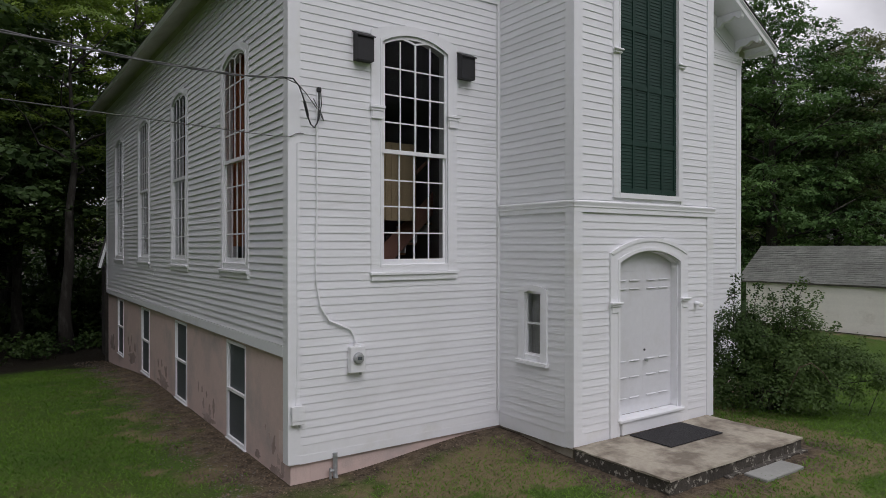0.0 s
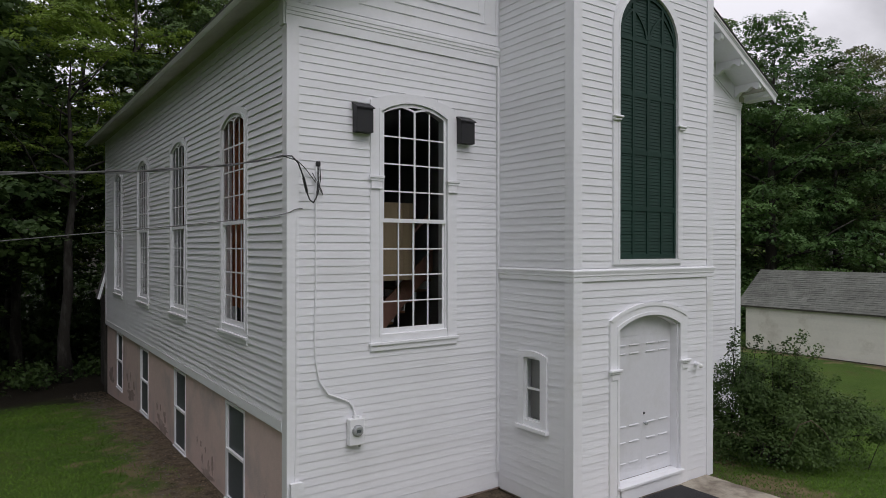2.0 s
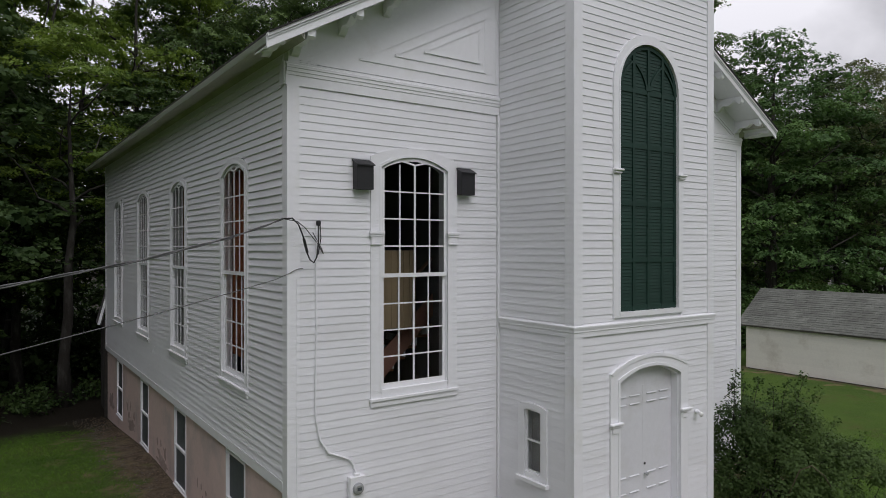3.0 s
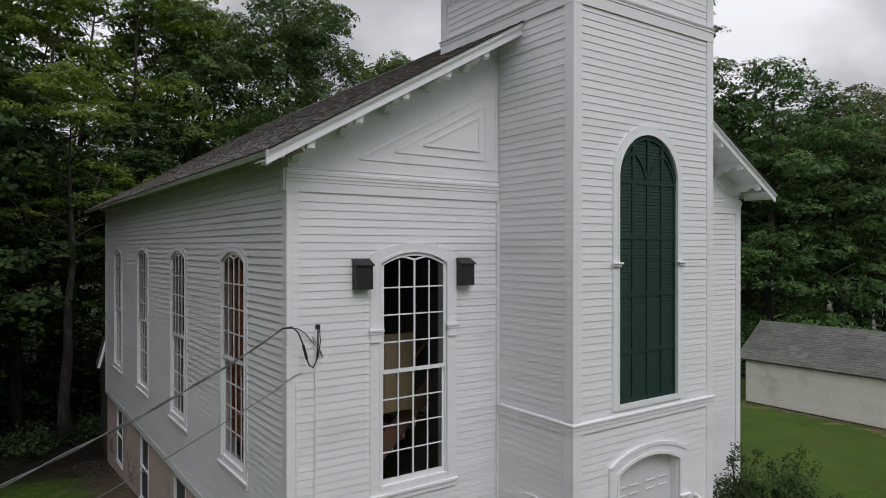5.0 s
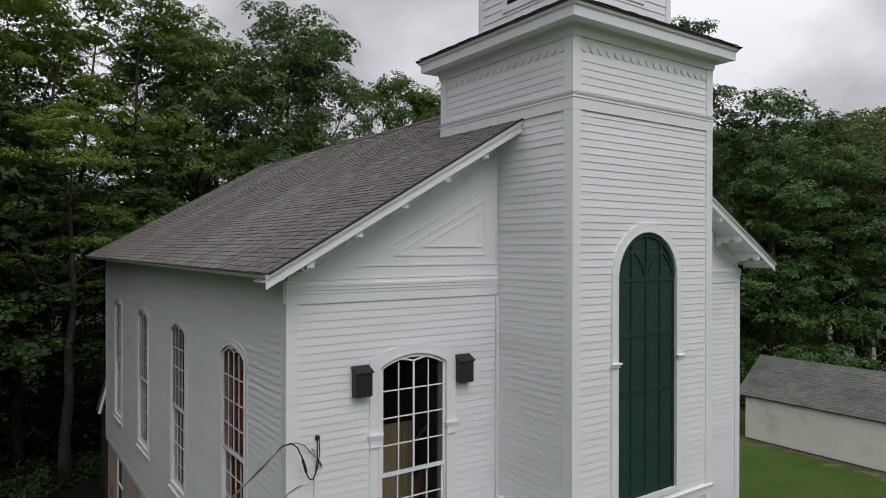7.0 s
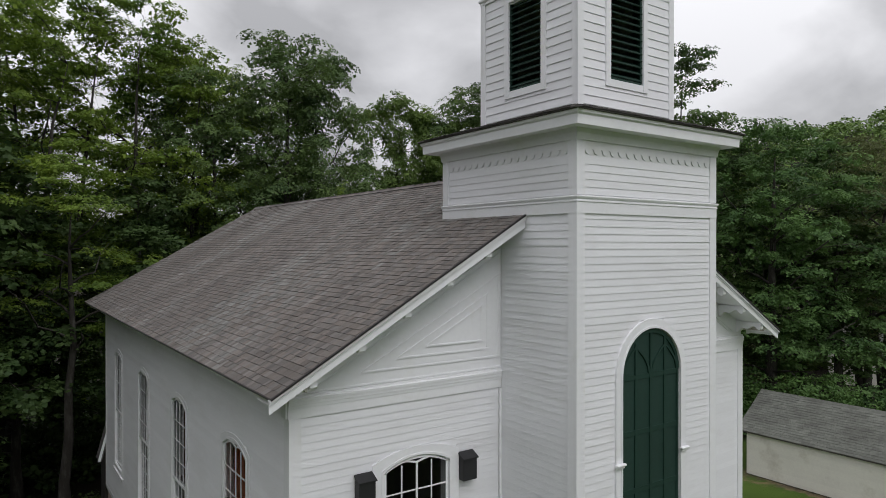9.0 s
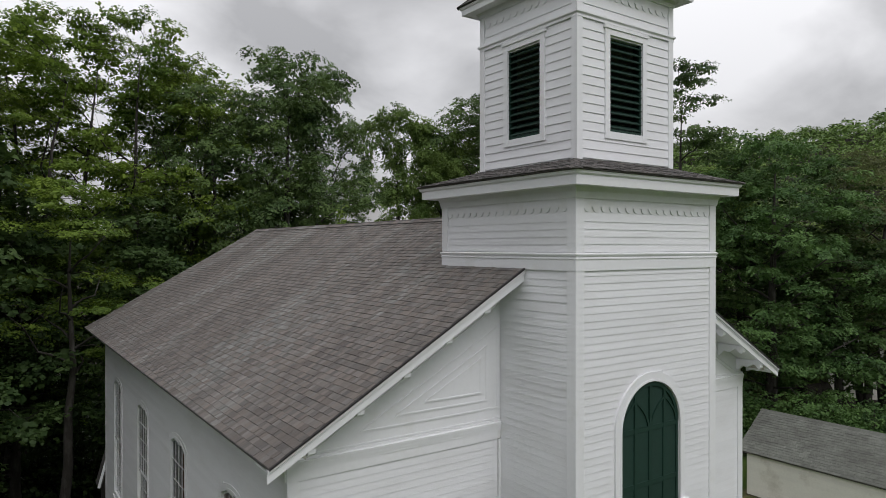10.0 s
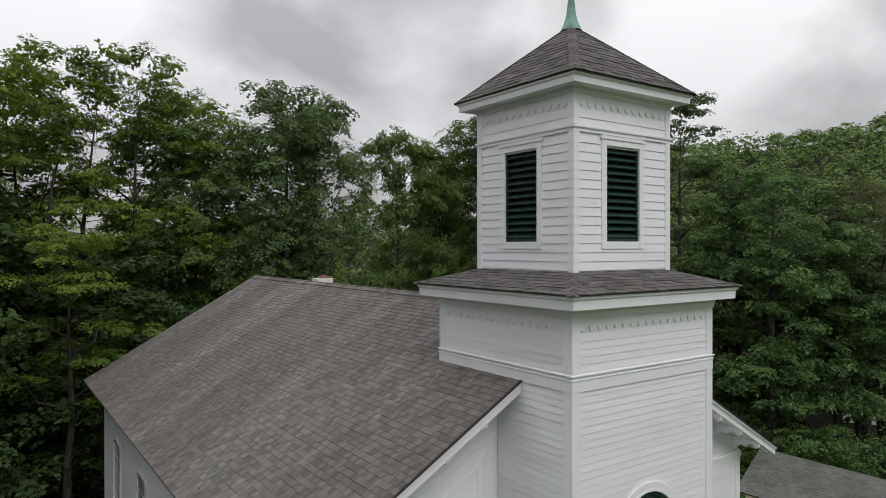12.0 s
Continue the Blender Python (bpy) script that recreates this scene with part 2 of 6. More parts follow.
GLASS_DIM = material("dusty_screened_glass", (0.070, 0.082, 0.090), 0.55, 0.2, 2.0, 0.1, 200)
BULB = material("white_bulb_glass", (0.85, 0.85, 0.83), 0.2, 0.03, 3.0, 0, 40)
LEAF_A = leaf_material("maple_leaf", (0.050, 0.104, 0.020), (0.240, 0.335, 0.050), 0.42)
LEAF_M = leaf_material("broad_maple_leaf", (0.034, 0.080, 0.028), (0.140, 0.246, 0.068), 0.30)
LEAF_B = leaf_material("deep_green_leaf", (0.046, 0.088, 0.036), (0.150, 0.222, 0.064), 0.34)
LEAF_F = leaf_material("pale_green_leaf", (0.066, 0.122, 0.032), (0.190, 0.270, 0.066), 0.40)
LEAF_C = leaf_material("olive_leaf", (0.070, 0.090, 0.036), (0.165, 0.185, 0.075))
# green lowered to carry the shade that taller trees throw on the wood
LEAF_D = leaf_material("shade_darkened_leaf", (0.022, 0.048, 0.015), (0.082, 0.132, 0.036), 0.32)
LEAF_S = leaf_material("shrub_leaf", (0.028, 0.058, 0.017), (0.125, 0.195, 0.055), 0.35)
LEAF_H = leaf_material("hillside_leaf", (0.074, 0.142, 0.036), (0.178, 0.265, 0.066), 0.18)
BLADE = leaf_material("grass_blade", (0.058, 0.142, 0.015), (0.170, 0.295, 0.040), 0.4)
DRAPE = material("rust_brown_cloth", (0.36, 0.115, 0.055), 0.9, 0.3, 3.0, 0.3, 30, stretch=(6, 6, 0.3))
PEBBLE = material("grey_pebble", (0.135, 0.122, 0.105), 0.9, 0.2, 6.0, 0.3, 60, per_piece=0.4)
DRY = material("dry_leaf_litter", (0.16, 0.118, 0.078), 0.95, 0.4, 8.0, 0.4, 60, per_piece=0.35)


def ground_material():
    """Lawn with bare earth beside the walls and the doorstep, and mown unevenness."""
    m = bpy.data.materials.new("lawn_and_bare_earth")
    m.use_nodes = True
    n, l = m.node_tree.nodes, m.node_tree.links
    b = n["Principled BSDF"]
    b.inputs["Roughness"].default_value = 0.95
    b.inputs["Specular IOR Level"].default_value = 0.15
    geo = n.new("ShaderNodeNewGeometry")
    sep = n.new("ShaderNodeSeparateXYZ")
    l.new(geo.outputs["Position"], sep.inputs[0])

    def math_node(op, a, c, d=None):
        q = n.new("ShaderNodeMath")
        q.operation = op
        for k, v in enumerate((a, c, d)):
            if v is None:
                continue
            if isinstance(v, (int, float)):
                q.inputs[k].default_value = v
            else:
                l.new(v, q.inputs[k])
        return q.outputs[0]

    def noise_out(s, detail=4):
        t = n.new("ShaderNodeTexNoise")
        t.inputs["Scale"].default_value, t.inputs["Detail"].default_value = s, detail
        l.new(geo.outputs["Position"], t.inputs["Vector"])
        return t.outputs["Fac"]

    def ramp(value, a, c):
        r = n.new("ShaderNodeMapRange")
        r.interpolation_type = "SMOOTHSTEP"
        r.inputs["From Min"].default_value, r.inputs["From Max"].default_value = a, c
        l.new(value, r.inputs["Value"])
        return r.outputs[0]

    def box_distance(x0, x1, y0, y1, left=1.0):
        dx = math_node("MAXIMUM", math_node("MULTIPLY", math_node("SUBTRACT", x0, sep.outputs["X"]), left), math_node("SUBTRACT", sep.outputs["X"], x1))
        dy = math_node("MAXIMUM", math_node("SUBTRACT", y0, sep.outputs["Y"]), math_node("SUBTRACT", sep.outputs["Y"], y1))
        return math_node("MAXIMUM", dx, dy)

    near = math_node("MINIMUM", math_node("SUBTRACT", box_distance(0.0, 11.0, -0.05, 17.0, 0.55), 0.12), box_distance(3.5, 7.4, -3.6, 0.0))
    near = math_node("MINIMUM", near, math_node("ADD", box_distance(23.4, 27.3, -7.0, 7.2), 0.1))
    ragged = math_node("MULTIPLY_ADD", noise_out(1.9, 7), 1.7, -0.72)
    bare = ramp(math_node("ADD", near, ragged), 0.75, 0.05)
    fine = noise_out(26, 5)
    mid = noise_out(0.7, 4)
    grass = n.new("ShaderNodeMixRGB")
    grass.inputs[1].default_value, grass.inputs[2].default_value = (0.036, 0.074, 0.012, 1), (0.106, 0.170, 0.028, 1)
    l.new(math_node("MULTIPLY_ADD", fine, 0.7, math_node("MULTIPLY_ADD", mid, 0.8, -0.35)), grass.inputs[0])
    dry = n.new("ShaderNodeMixRGB")
    dry.inputs[2].default_value = (0.185, 0.150, 0.080, 1)
    l.new(ramp(math_node("ADD", math_node("MINIMUM", math_node("MINIMUM", near, math_node("ADD", box_distance(0.6, 3.6, -2.4, 0.0), 0.25)), math_node("ADD", box_distance(3.3, 8.3, -4.2, -1.8), 0.15)), math_node("MULTIPLY_ADD", noise_out(1.3, 7), 5.4, -2.35)), 0.95, 0.25), dry.inputs[0])
    worn = n.new("ShaderNodeMixRGB")
    worn.inputs[2].default_value = (0.082, 0.094, 0.028, 1)
    l.new(ramp(math_node("MULTIPLY_ADD", noise_out(0.33, 3), 0.6, math_node("MULTIPLY", noise_out(2.2, 6), 0.4)), 0.50, 0.68), worn.inputs[0])
    l.new(grass.outputs[0], worn.inputs[1])
    l.new(worn.outputs[0], dry.inputs[1])
    earth = n.new("ShaderNodeMixRGB")
    earth.inputs[1].default_value, earth.inputs[2].default_value = (0.055, 0.042, 0.031, 1), (0.155, 0.120, 0.083, 1)
    l.new(ramp(math_node("MULTIPLY_ADD", fine, 0.5, math_node("MULTIPLY", noise_out(6.0, 6), 0.5)), 0.36, 0.62), earth.inputs[0])
    fin = n.new("ShaderNodeMixRGB")
    l.new(bare, fin.inputs[0])
    l.new(dry.outputs[0], fin.inputs[1])
    l.new(earth.outputs[0], fin.inputs[2])
    # leaf litter under the trees behind the church, their shade in its near-black
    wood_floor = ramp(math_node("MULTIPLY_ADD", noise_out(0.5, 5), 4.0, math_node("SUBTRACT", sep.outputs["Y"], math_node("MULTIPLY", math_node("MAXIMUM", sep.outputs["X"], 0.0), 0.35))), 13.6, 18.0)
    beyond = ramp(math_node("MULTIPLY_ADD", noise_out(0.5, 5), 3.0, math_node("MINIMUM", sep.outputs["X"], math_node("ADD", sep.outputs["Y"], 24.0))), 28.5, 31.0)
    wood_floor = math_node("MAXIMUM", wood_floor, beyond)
    shaded_mould = n.new("ShaderNodeMixRGB")
    shaded_mould.inputs[2].default_value = (0.018, 0.015, 0.010, 1)
    l.new(wood_floor, shaded_mould.inputs[0])
    l.new(fin.outputs[0], shaded_mould.inputs[1])
    l.new(shaded_mould.outputs[0], b.inputs["Base Color"])
    bp = n.new("ShaderNodeBump")
    bp.inputs["Strength"].default_value, bp.inputs["Distance"].default_value = 0.9, 0.05
    l.new(noise_out(40, 4), bp.inputs["Height"])
    l.new(bp.outputs[0], b.inputs["Normal"])
    return m


GROUND = ground_material()


# ---- mesh helpers ----
def part(name, bm, mat, parent=None, label="", m=None, bevel=0.0, smooth=False):
    """Links a bmesh as one mesh object under a thing or a part."""
    if bevel:
        bmesh.ops.bevel(bm, geom=bm.edges[:], offset=bevel, segments=1, affect="EDGES", profile=0.7, clamp_overlap=True)
    bmesh.ops.recalc_face_normals(bm, faces=bm.faces[:])
    me = bpy.data.meshes.new(name)
    bm.to_mesh(me)
    bm.free()
    me.materials.append(mat)
    if smooth:
        me.shade_smooth()
    ob = new(name, me)
    ob.parent = parent
    if m is not None:
        ob.matrix_basis = m
    return tagged(ob, label)


def piece(name, me, parent, m):
    ob = new(name, me)
    ob.parent = parent
    ob.matrix_basis = m
    return ob


def thing(name, label, category, m=None, group="", kind=""):
    ob = new(name)
    if m is not None:
        ob.matrix_basis = m
    return tagged(ob, label, category, group, kind)


def box(bm, x0, x1, y0, y1, z0, z1, m=None):
    co = [(x, y, z) for z in (z0, z1) for y in (y0, y1) for x in (x0, x1)]
    v = [bm.verts.new(m @ Vector(c) if m else c) for c in co]
    for f in ((0, 1, 3, 2), (4, 6, 7, 5), (0, 4, 5, 1), (2, 3, 7, 6), (0, 2, 6, 4), (1, 5, 7, 3)):
        bm.faces.new([v[k] for k in f])
    return bm


def boxes(*rows):
    bm = bmesh.new()
    for r in rows:
        box(bm, *r)
    return bm


def prism(bm, points, d0, d1, place):
    """A polygon given as (a, b) pairs, drawn out from d0 to d1; place(a, b, d) gives the corner."""
    lo, hi = [bm.verts.new(place(a, b, d0)) for a, b in points], [bm.verts.new(place(a, b, d1)) for a, b in points]
    bm.faces.new(lo)
    bm.faces.new(hi[::-1])
    k = len(points)
    for i in range(k):
        bm.faces.new((lo[i], hi[i], hi[(i + 1) % k], lo[(i + 1) % k]))
    return bm


def xz(a, b, d):
    return (a, d, b)


def yz(a, b, d):
    return (d, a, b)


def xy(a, b, d):
    return (a, b, d)


def arc(half, spring, apex, n=14):
    """Points of a segmental or round head from the left springing to the right one."""
    rise = apex - spring
    r = (half * half + rise * rise) / (2 * rise)
    c = apex - r
    a = math.atan2(spring - c, half)
    return [(r * math.cos(math.pi - a - (math.pi - 2 * a) * k / n), c + r * math.sin(math.pi - a - (math.pi - 2 * a) * k / n)) for k in range(n + 1)]


def arch_path(half, z0, spring, apex, n=14):
    return [(-half, z0)] + arc(half, spring, apex, n) + [(half, z0)]


def arch_half(half, spring, apex):
    """Half the width of an arched outline at a height, or None above it."""
    rise = apex - spring
    r = (half * half + rise * rise) / (2 * rise)
    c = apex - r

    def width(z):
        if z <= spring:
            return half
        return math.sqrt(r * r - (z - c) ** 2) if z < apex else None

    return width


def band(bm, inner, outer, y0, y1):
    """A strip between two paths of as many points, from y0 (front) to y1 (back)."""
    rows = [[bm.verts.new((x, y, z)) for x, z in path] for path, y in ((inner, y0), (outer, y0), (outer, y1), (inner, y1))]
    k = len(inner)
    for i in range(k - 1):
        for a in range(4):
            p, q = rows[a], rows[(a + 1) % 4]
            bm.faces.new((p[i], p[i + 1], q[i + 1], q[i]))
    for i in (0, k - 1):
        bm.faces.new([rows[a][i] for a in range(4)])
    return bm


def wall_sheet(outline, holes, thick):
    """A wall in the plane y = 0, outside towards -y, with holes through its thickness."""
    bm = bmesh.new()
    edges, loops = [], []
    for loop in [outline, *holes]:
        vs = [bm.verts.new((a, 0, b)) for a, b in loop]
        loops.append(vs)
        edges += [bm.edges.new((vs[i], vs[(i + 1) % len(vs)])) for i in range(len(vs))]
    bmesh.ops.triangle_fill(bm, edges=edges, use_beauty=True)
    faces = bm.faces[:]
    back = {}
    for vs in loops:
        for v in vs:
            back[v] = bm.verts.new(v.co + Vector((0, thick, 0)))
    for f in faces:
        bm.faces.new([back[v] for v in f.verts][::-1])
    for vs in loops:
        for i in range(len(vs)):
            a, c = vs[i], vs[(i + 1) % len(vs)]
            bm.faces.new((a, c, back[c], back[a]))
    return bm


def ring(bm, x0, x1, y0, y1, profile):
    """A profile of (out, z) pairs swept round a rectangle with mitred corners."""
    rows = []
    for o, z in profile:
        rows.append([bm.verts.new(c) for c in ((x0 - o, y0 - o, z), (x1 + o, y0 - o, z), (x1 + o, y1 + o, z), (x0 - o, y1 + o, z))])
    k = len(rows)
    for a in range(k):
        p, q = rows[a], rows[(a + 1) % k]
        for i in range(4):
            bm.faces.new((p[i], p[(i + 1) % 4], q[(i + 1) % 4], q[i]))
    return bm


def tube(bm, points, radii, sides=6):
    """A bent round bar through the points."""
    pts = [Vector(p) for p in points]
    if isinstance(radii, (int, float)):
        radii = [radii] * len(pts)
    rows, side = [], None
    for i, p in enumerate(pts):
        d = (pts[min(i + 1, len(pts) - 1)] - pts[max(i - 1, 0)]).normalized()
        ref = Vector((0, 0, 1)) if abs(d.z) < 0.9 else Vector((1, 0, 0))
        side = d.cross(ref).normalized() if side is None else (side - d * side.dot(d)).normalized()
        up = d.cross(side)
        rows.append([bm.verts.new(p + (side * math.cos(6.2832 * k / sides) + up * math.sin(6.2832 * k / sides)) * radii[i]) for k in range(sides)])
    for a, c in zip(rows, rows[1:]):
        for k in range(sides):
            bm.faces.new((a[k], a[(k + 1) % sides], c[(k + 1) % sides], c[k]))
    bm.faces.new(rows[0][::-1])
    bm.faces.new(rows[-1])
    return bm


def turned(bm, profile, center, sides=20):
    """A turned body: (radius, z) pairs round the upright axis through center."""
    cx, cy, cz = center
    rows = [[bm.verts.new((cx + r * math.cos(6.2832 * k / sides), cy + r * math.sin(6.2832 * k / sides), cz + z)) for k in range(sides)] for r, z in profile]
    for a, c in zip(rows, rows[1:]):
        for k in range(sides):
            bm.faces.new((a[k], a[(k + 1) % sides], c[(k + 1) % sides], c[k]))
    bm.faces.new(rows[0][::-1])
    bm.faces.new(rows[-1])
    return bm


def stuff_mesh(name, verts, faces, mat, parent=None, kind="stuff"):
    me = bpy.data.meshes.new(name)
    me.from_pydata(verts, [], faces)
    me.materials.append(mat)
    ob = new(name, me)
    ob.parent = parent
    return tagged(ob, kind=kind) if kind else ob


# ---- ground ----
def smooth_step(a, b, v):
    q = np.clip((np.asarray(v, float) - a) / (b - a), 0, 1)
    return q * q * (3 - 2 * q)


def ground_height(x, y):
    """The lie of the land: level round the church, falling a little behind it, a wooded hill far off."""
    x, y = np.asarray(x, float), np.asarray(y, float)
    z = 0.095 * smooth_step(0.8, 3.6, x) * (1 - smooth_step(7.3, 8.5, x)) * smooth_step(-1.7, -0.2, y) + 0.14 * smooth_step(0.3, 3.4, x) * smooth_step(-7.0, -3.0, y) * (1 - smooth_step(8.0, 12.0, x))
    z = z - 0.55 * smooth_step(8.0, 17.0, y) * (1 - smooth_step(12, 20, x)) - 0.4 * smooth_step(18, 30, y)
    far = np.hypot(x + 3, y + 8)
    bearing = np.degrees(np.arctan2(x + 3, y + 8))
    crest = 20 + 37 * smooth_step(40, 52, bearing) + 10 * smooth_step(55, 67, bearing) + 3 * np.sin(bearing * 0.35 + 1.0)
    return z + crest * (np.clip((far - 75) / 290, 0, 1) ** 1.5) - 30 * smooth_step(380, 900, far)


def build_ground():
    rad = np.concatenate([np.linspace(0, 30, 61), 30 * 1.065 ** np.arange(1, 66)])
    ang = np.linspace(0, 2 * np.pi, 121)[:-1]
    verts = [(4.0, 2.0, float(ground_height(4.0, 2.0)))]
    for r in rad[1:]:
        xs, ys = 4 + r * np.cos(ang), 2 + r * np.sin(ang)
        zs = ground_height(xs, ys)
        verts += [(float(a), float(b), float(c)) for a, b, c in zip(xs, ys, zs)]
    n = len(ang)
    faces = [(0, 1 + k, 1 + (k + 1) % n) for k in range(n)]
    for i in range(len(rad) - 2):
        a, b = 1 + i * n, 1 + (i + 1) * n
        faces += [(a + k, b + k, b + (k + 1) % n, a + (k + 1) % n) for k in range(n)]
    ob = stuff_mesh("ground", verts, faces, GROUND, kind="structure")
    ob.data.shade_smooth()
    tagged(ob, "mown green lawn with bare brown earth by the walls", "ground")


build_ground()

# ---- the church: plan ----
X0, X1, XC = 0.025, 10.98, 5.475
Y_BACK = 15.85
TX0, TX1, TY0, TY1 = 3.75, 7.20, -1.73, 1.62
EAVE_X, EAVE_Z, PITCH = -0.49, 7.84, 0.570
RIDGE_Z = EAVE_Z + PITCH * (XC - EAVE_X)
ROOF_Y0, ROOF_Y1 = -0.64, 16.95
LAP = 0.1135
BX0, BX1, BY0, BY1 = 4.27, 6.64, -1.26, 1.13
FRONT = Matrix.Identity(4)
LEFT = pose(X0, 0, 0, 0, 0, -90)
RIGHT = pose(X1, 0, 0, 0, 0, 90)
TFRONT = pose(0, TY0, 0)
TLEFT = pose(TX0, 0, 0, 0, 0, -90)
TRIGHT = pose(TX1, 0, 0, 0, 0, 90)
BACK = pose(0, Y_BACK, 0, 0, 0, 180)
WINDOW_YS = [2.33, 6.03, 9.72, 13.40]

church = thing("church", "white clapboard country church with square front bell tower", "church")


def roof_z(x):
    return EAVE_Z + PITCH * (x - EAVE_X) if x < XC else EAVE_Z + PITCH * (2 * XC - EAVE_X - x)


# clapboards: one wedge-shaped board, shared by all
def board_mesh(name, mat, thick=0.023, lap=LAP):
    bm = bmesh.new()
    prism(bm, [(0, 0), (-thick, 0), (-thick + 0.001, 0.006), (-0.003, lap * 1.12), (0, lap * 1.12)], 0, 1, yz)
    bmesh.ops.recalc_face_normals(bm, faces=bm.faces[:])
    me = bpy.data.meshes.new(name)
    bm.to_mesh(me)
    bm.free()
    me.materials.append(mat)
    return me


BOARD = board_mesh("clapboard", CLAP, 0.0145)
BOARD_SIDE = board_mesh("clapboard", CLAP, 0.027)
board_rng = random.Random(4)


def clapboards(wall, m, u0, u1, z0, z1, cuts=(), lap=LAP, mesh=None, joint=4.2):
    """Rows of boards on a wall's outside; each cut gives, for a height, the stretch that an opening takes."""
    rows = int((z1 - z0) / lap + 0.35)
    for k in range(rows):
        z = z0 + k * lap
        spans = [(u0, u1)]
        for cut in cuts:
            gap = cut(z + lap * 0.5)
            if gap:
                a, b = gap
                spans = [s for p, q in spans for s in ((p, min(q, a)), (max(p, b), q)) if s[1] - s[0] > 0.03]
        whole = []
        for p, q in spans:
            while q - p > joint * 1.5:
                step = joint * board_rng.uniform(0.7, 1.2)
                whole.append((p, p + step - 0.0015))
                p += step
            whole.append((p, q))
        for p, q in whole:
            tilt = pose(p, -0.001, z + board_rng.uniform(-0.0012, 0.0012), board_rng.uniform(-0.35, 0.35), board_rng.uniform(-0.02, 0.02), 0)
            piece("clapboard", mesh or BOARD, wall, tilt @ Matrix.Diagonal((q - p, 1, lap / LAP, 1)))


def arch_cut(center, half, z0, spring, apex, lip=0.03):
    width = arch_half(half, spring, apex)

    def cut(z):
        if z < z0:
            return None
        w = width(z)
        return (center - w + lip, center + w - lip) if w else None

    return cut


def shift(path, dx):
    return [(x + dx, z) for x, z in path]


# openings: half width, bottom, springing, crown
WIN = (0.605, 3.00, 6.36, 6.53)
WIN_OUT = (0.785, 2.86, 6.50, 6.67)
SIDE_OUT = (0.735, 2.86, 6.46, 6.63)
DOOR = (0.78, 0.36, 3.06, 3.25)
DOOR_OUT = (0.975, 0.30, 3.20, 3.43)
SHUT = (0.735, 4.14, 7.68, 8.415)
SHUT_OUT = (0.875, 4.06, 7.69, 8.565)
SMALL = (0.19, 1.56, 2.56, 2.60)
SMALL_OUT = (0.325, 1.43, 2.63, 2.69)
FRONT_WIN_X, DOOR_X, SHUT_X, SMALL_U = 2.07, 5.48, 5.455, 0.87

# walls
front_wall = part("wall", wall_sheet([(X0, 0.28), (X1, 0.28), (X1, roof_z(X1) - 0.16), (XC, RIDGE_Z - 0.16), (X0, roof_z(X0) - 0.16)], [shift(arch_path(*WIN), FRONT_WIN_X)], 0.22), TRIM, church)
left_wall = part("wall", wall_sheet([(-Y_BACK, 1.76), (-0.22, 1.76), (-0.22, 7.93), (-Y_BACK, 7.93)], [shift(arch_path(*WIN), -y) for y in WINDOW_YS], 0.22), TRIM, church, m=LEFT)
part("wall", wall_sheet([(0.22, 0.2), (Y_BACK, 0.2), (Y_BACK, 7.93), (0.22, 7.93)], [], 0.22), TRIM, church, m=RIGHT)
part("wall", wall_sheet([(-X1 + 0.22, -0.6), (-X0 - 0.22, -0.6), (-X0 - 0.22, 8.05), (-XC, RIDGE_Z - 0.16), (-X1 + 0.22, 8.05)], [], 0.22), TRIM, church, m=BACK)
clapboards(front_wall, FRONT, X0 + 0.13, TX0 - 0.06, 0.54, 7.36, [arch_cut(FRONT_WIN_X, *WIN_OUT)])
clapboards(front_wall, FRONT, TX1 + 0.04, X1 - 0.13, 0.54, 7.36)
clapboards(left_wall, LEFT, -Y_BACK + 0.13, -0.16, 1.92, 7.80, [arch_cut(-y, *SIDE_OUT) for y in WINDOW_YS], mesh=BOARD_SIDE)

tower_front = part("tower_wall", wall_sheet([(TX0, 0.29), (TX1, 0.29), (TX1, 11.6), (TX0, 11.6)], [shift(arch_path(*DOOR), DOOR_X), shift(arch_path(*SHUT), SHUT_X)], 0.22), TRIM, church, m=TFRONT)
tower_left = part("tower_wall", wall_sheet([(-TY1, 0.29), (-TY0 - 0.22, 0.29), (-TY0 - 0.22, 11.6), (-TY1, 11.6)], [shift(arch_path(*SMALL, 6), SMALL_U)], 0.22), TRIM, church, m=TLEFT)
tower_right = part("tower_wall", wall_sheet([(TY0 + 0.22, 0.29), (TY1, 0.29), (TY1, 11.6), (TY0 + 0.22, 11.6)], [], 0.22), TRIM, church, m=TRIGHT)
part("tower_wall", boxes((TX0 + 0.22, TX1 - 0.22, TY1 - 0.22, TY1, 9.5, 11.6)), TRIM, church)
tu0, tu1 = TX0 + 0.14, TX1 - 0.13
clapboards(tower_front, TFRONT, tu0, tu1, 0.50, 3.85, [arch_cut(DOOR_X, *DOOR_OUT)])
clapboards(tower_front, TFRONT, tu0, tu1, 4.01, 10.24, [arch_cut(SHUT_X, *SHUT_OUT)])
clapboards(tower_front, TFRONT, tu0, tu1, 10.50, 11.06)
small_cut = arch_cut(SMALL_U, *SMALL_OUT, lip=0.02)
clapboards(tower_left, TLEFT, 0.05, -TY0 - 0.14, 0.50, 3.85, [small_cut])
clapboards(tower_left, TLEFT, 0.05, -TY0 - 0.14, 4.01, 9.72)
clapboards(tower_left, TLEFT, -0.30, -TY0 - 0.14, 9.74, 10.20)
clapboards(tower_left, TLEFT, -TY1 + 0.10, -TY0 - 0.14, 10.50, 11.06)
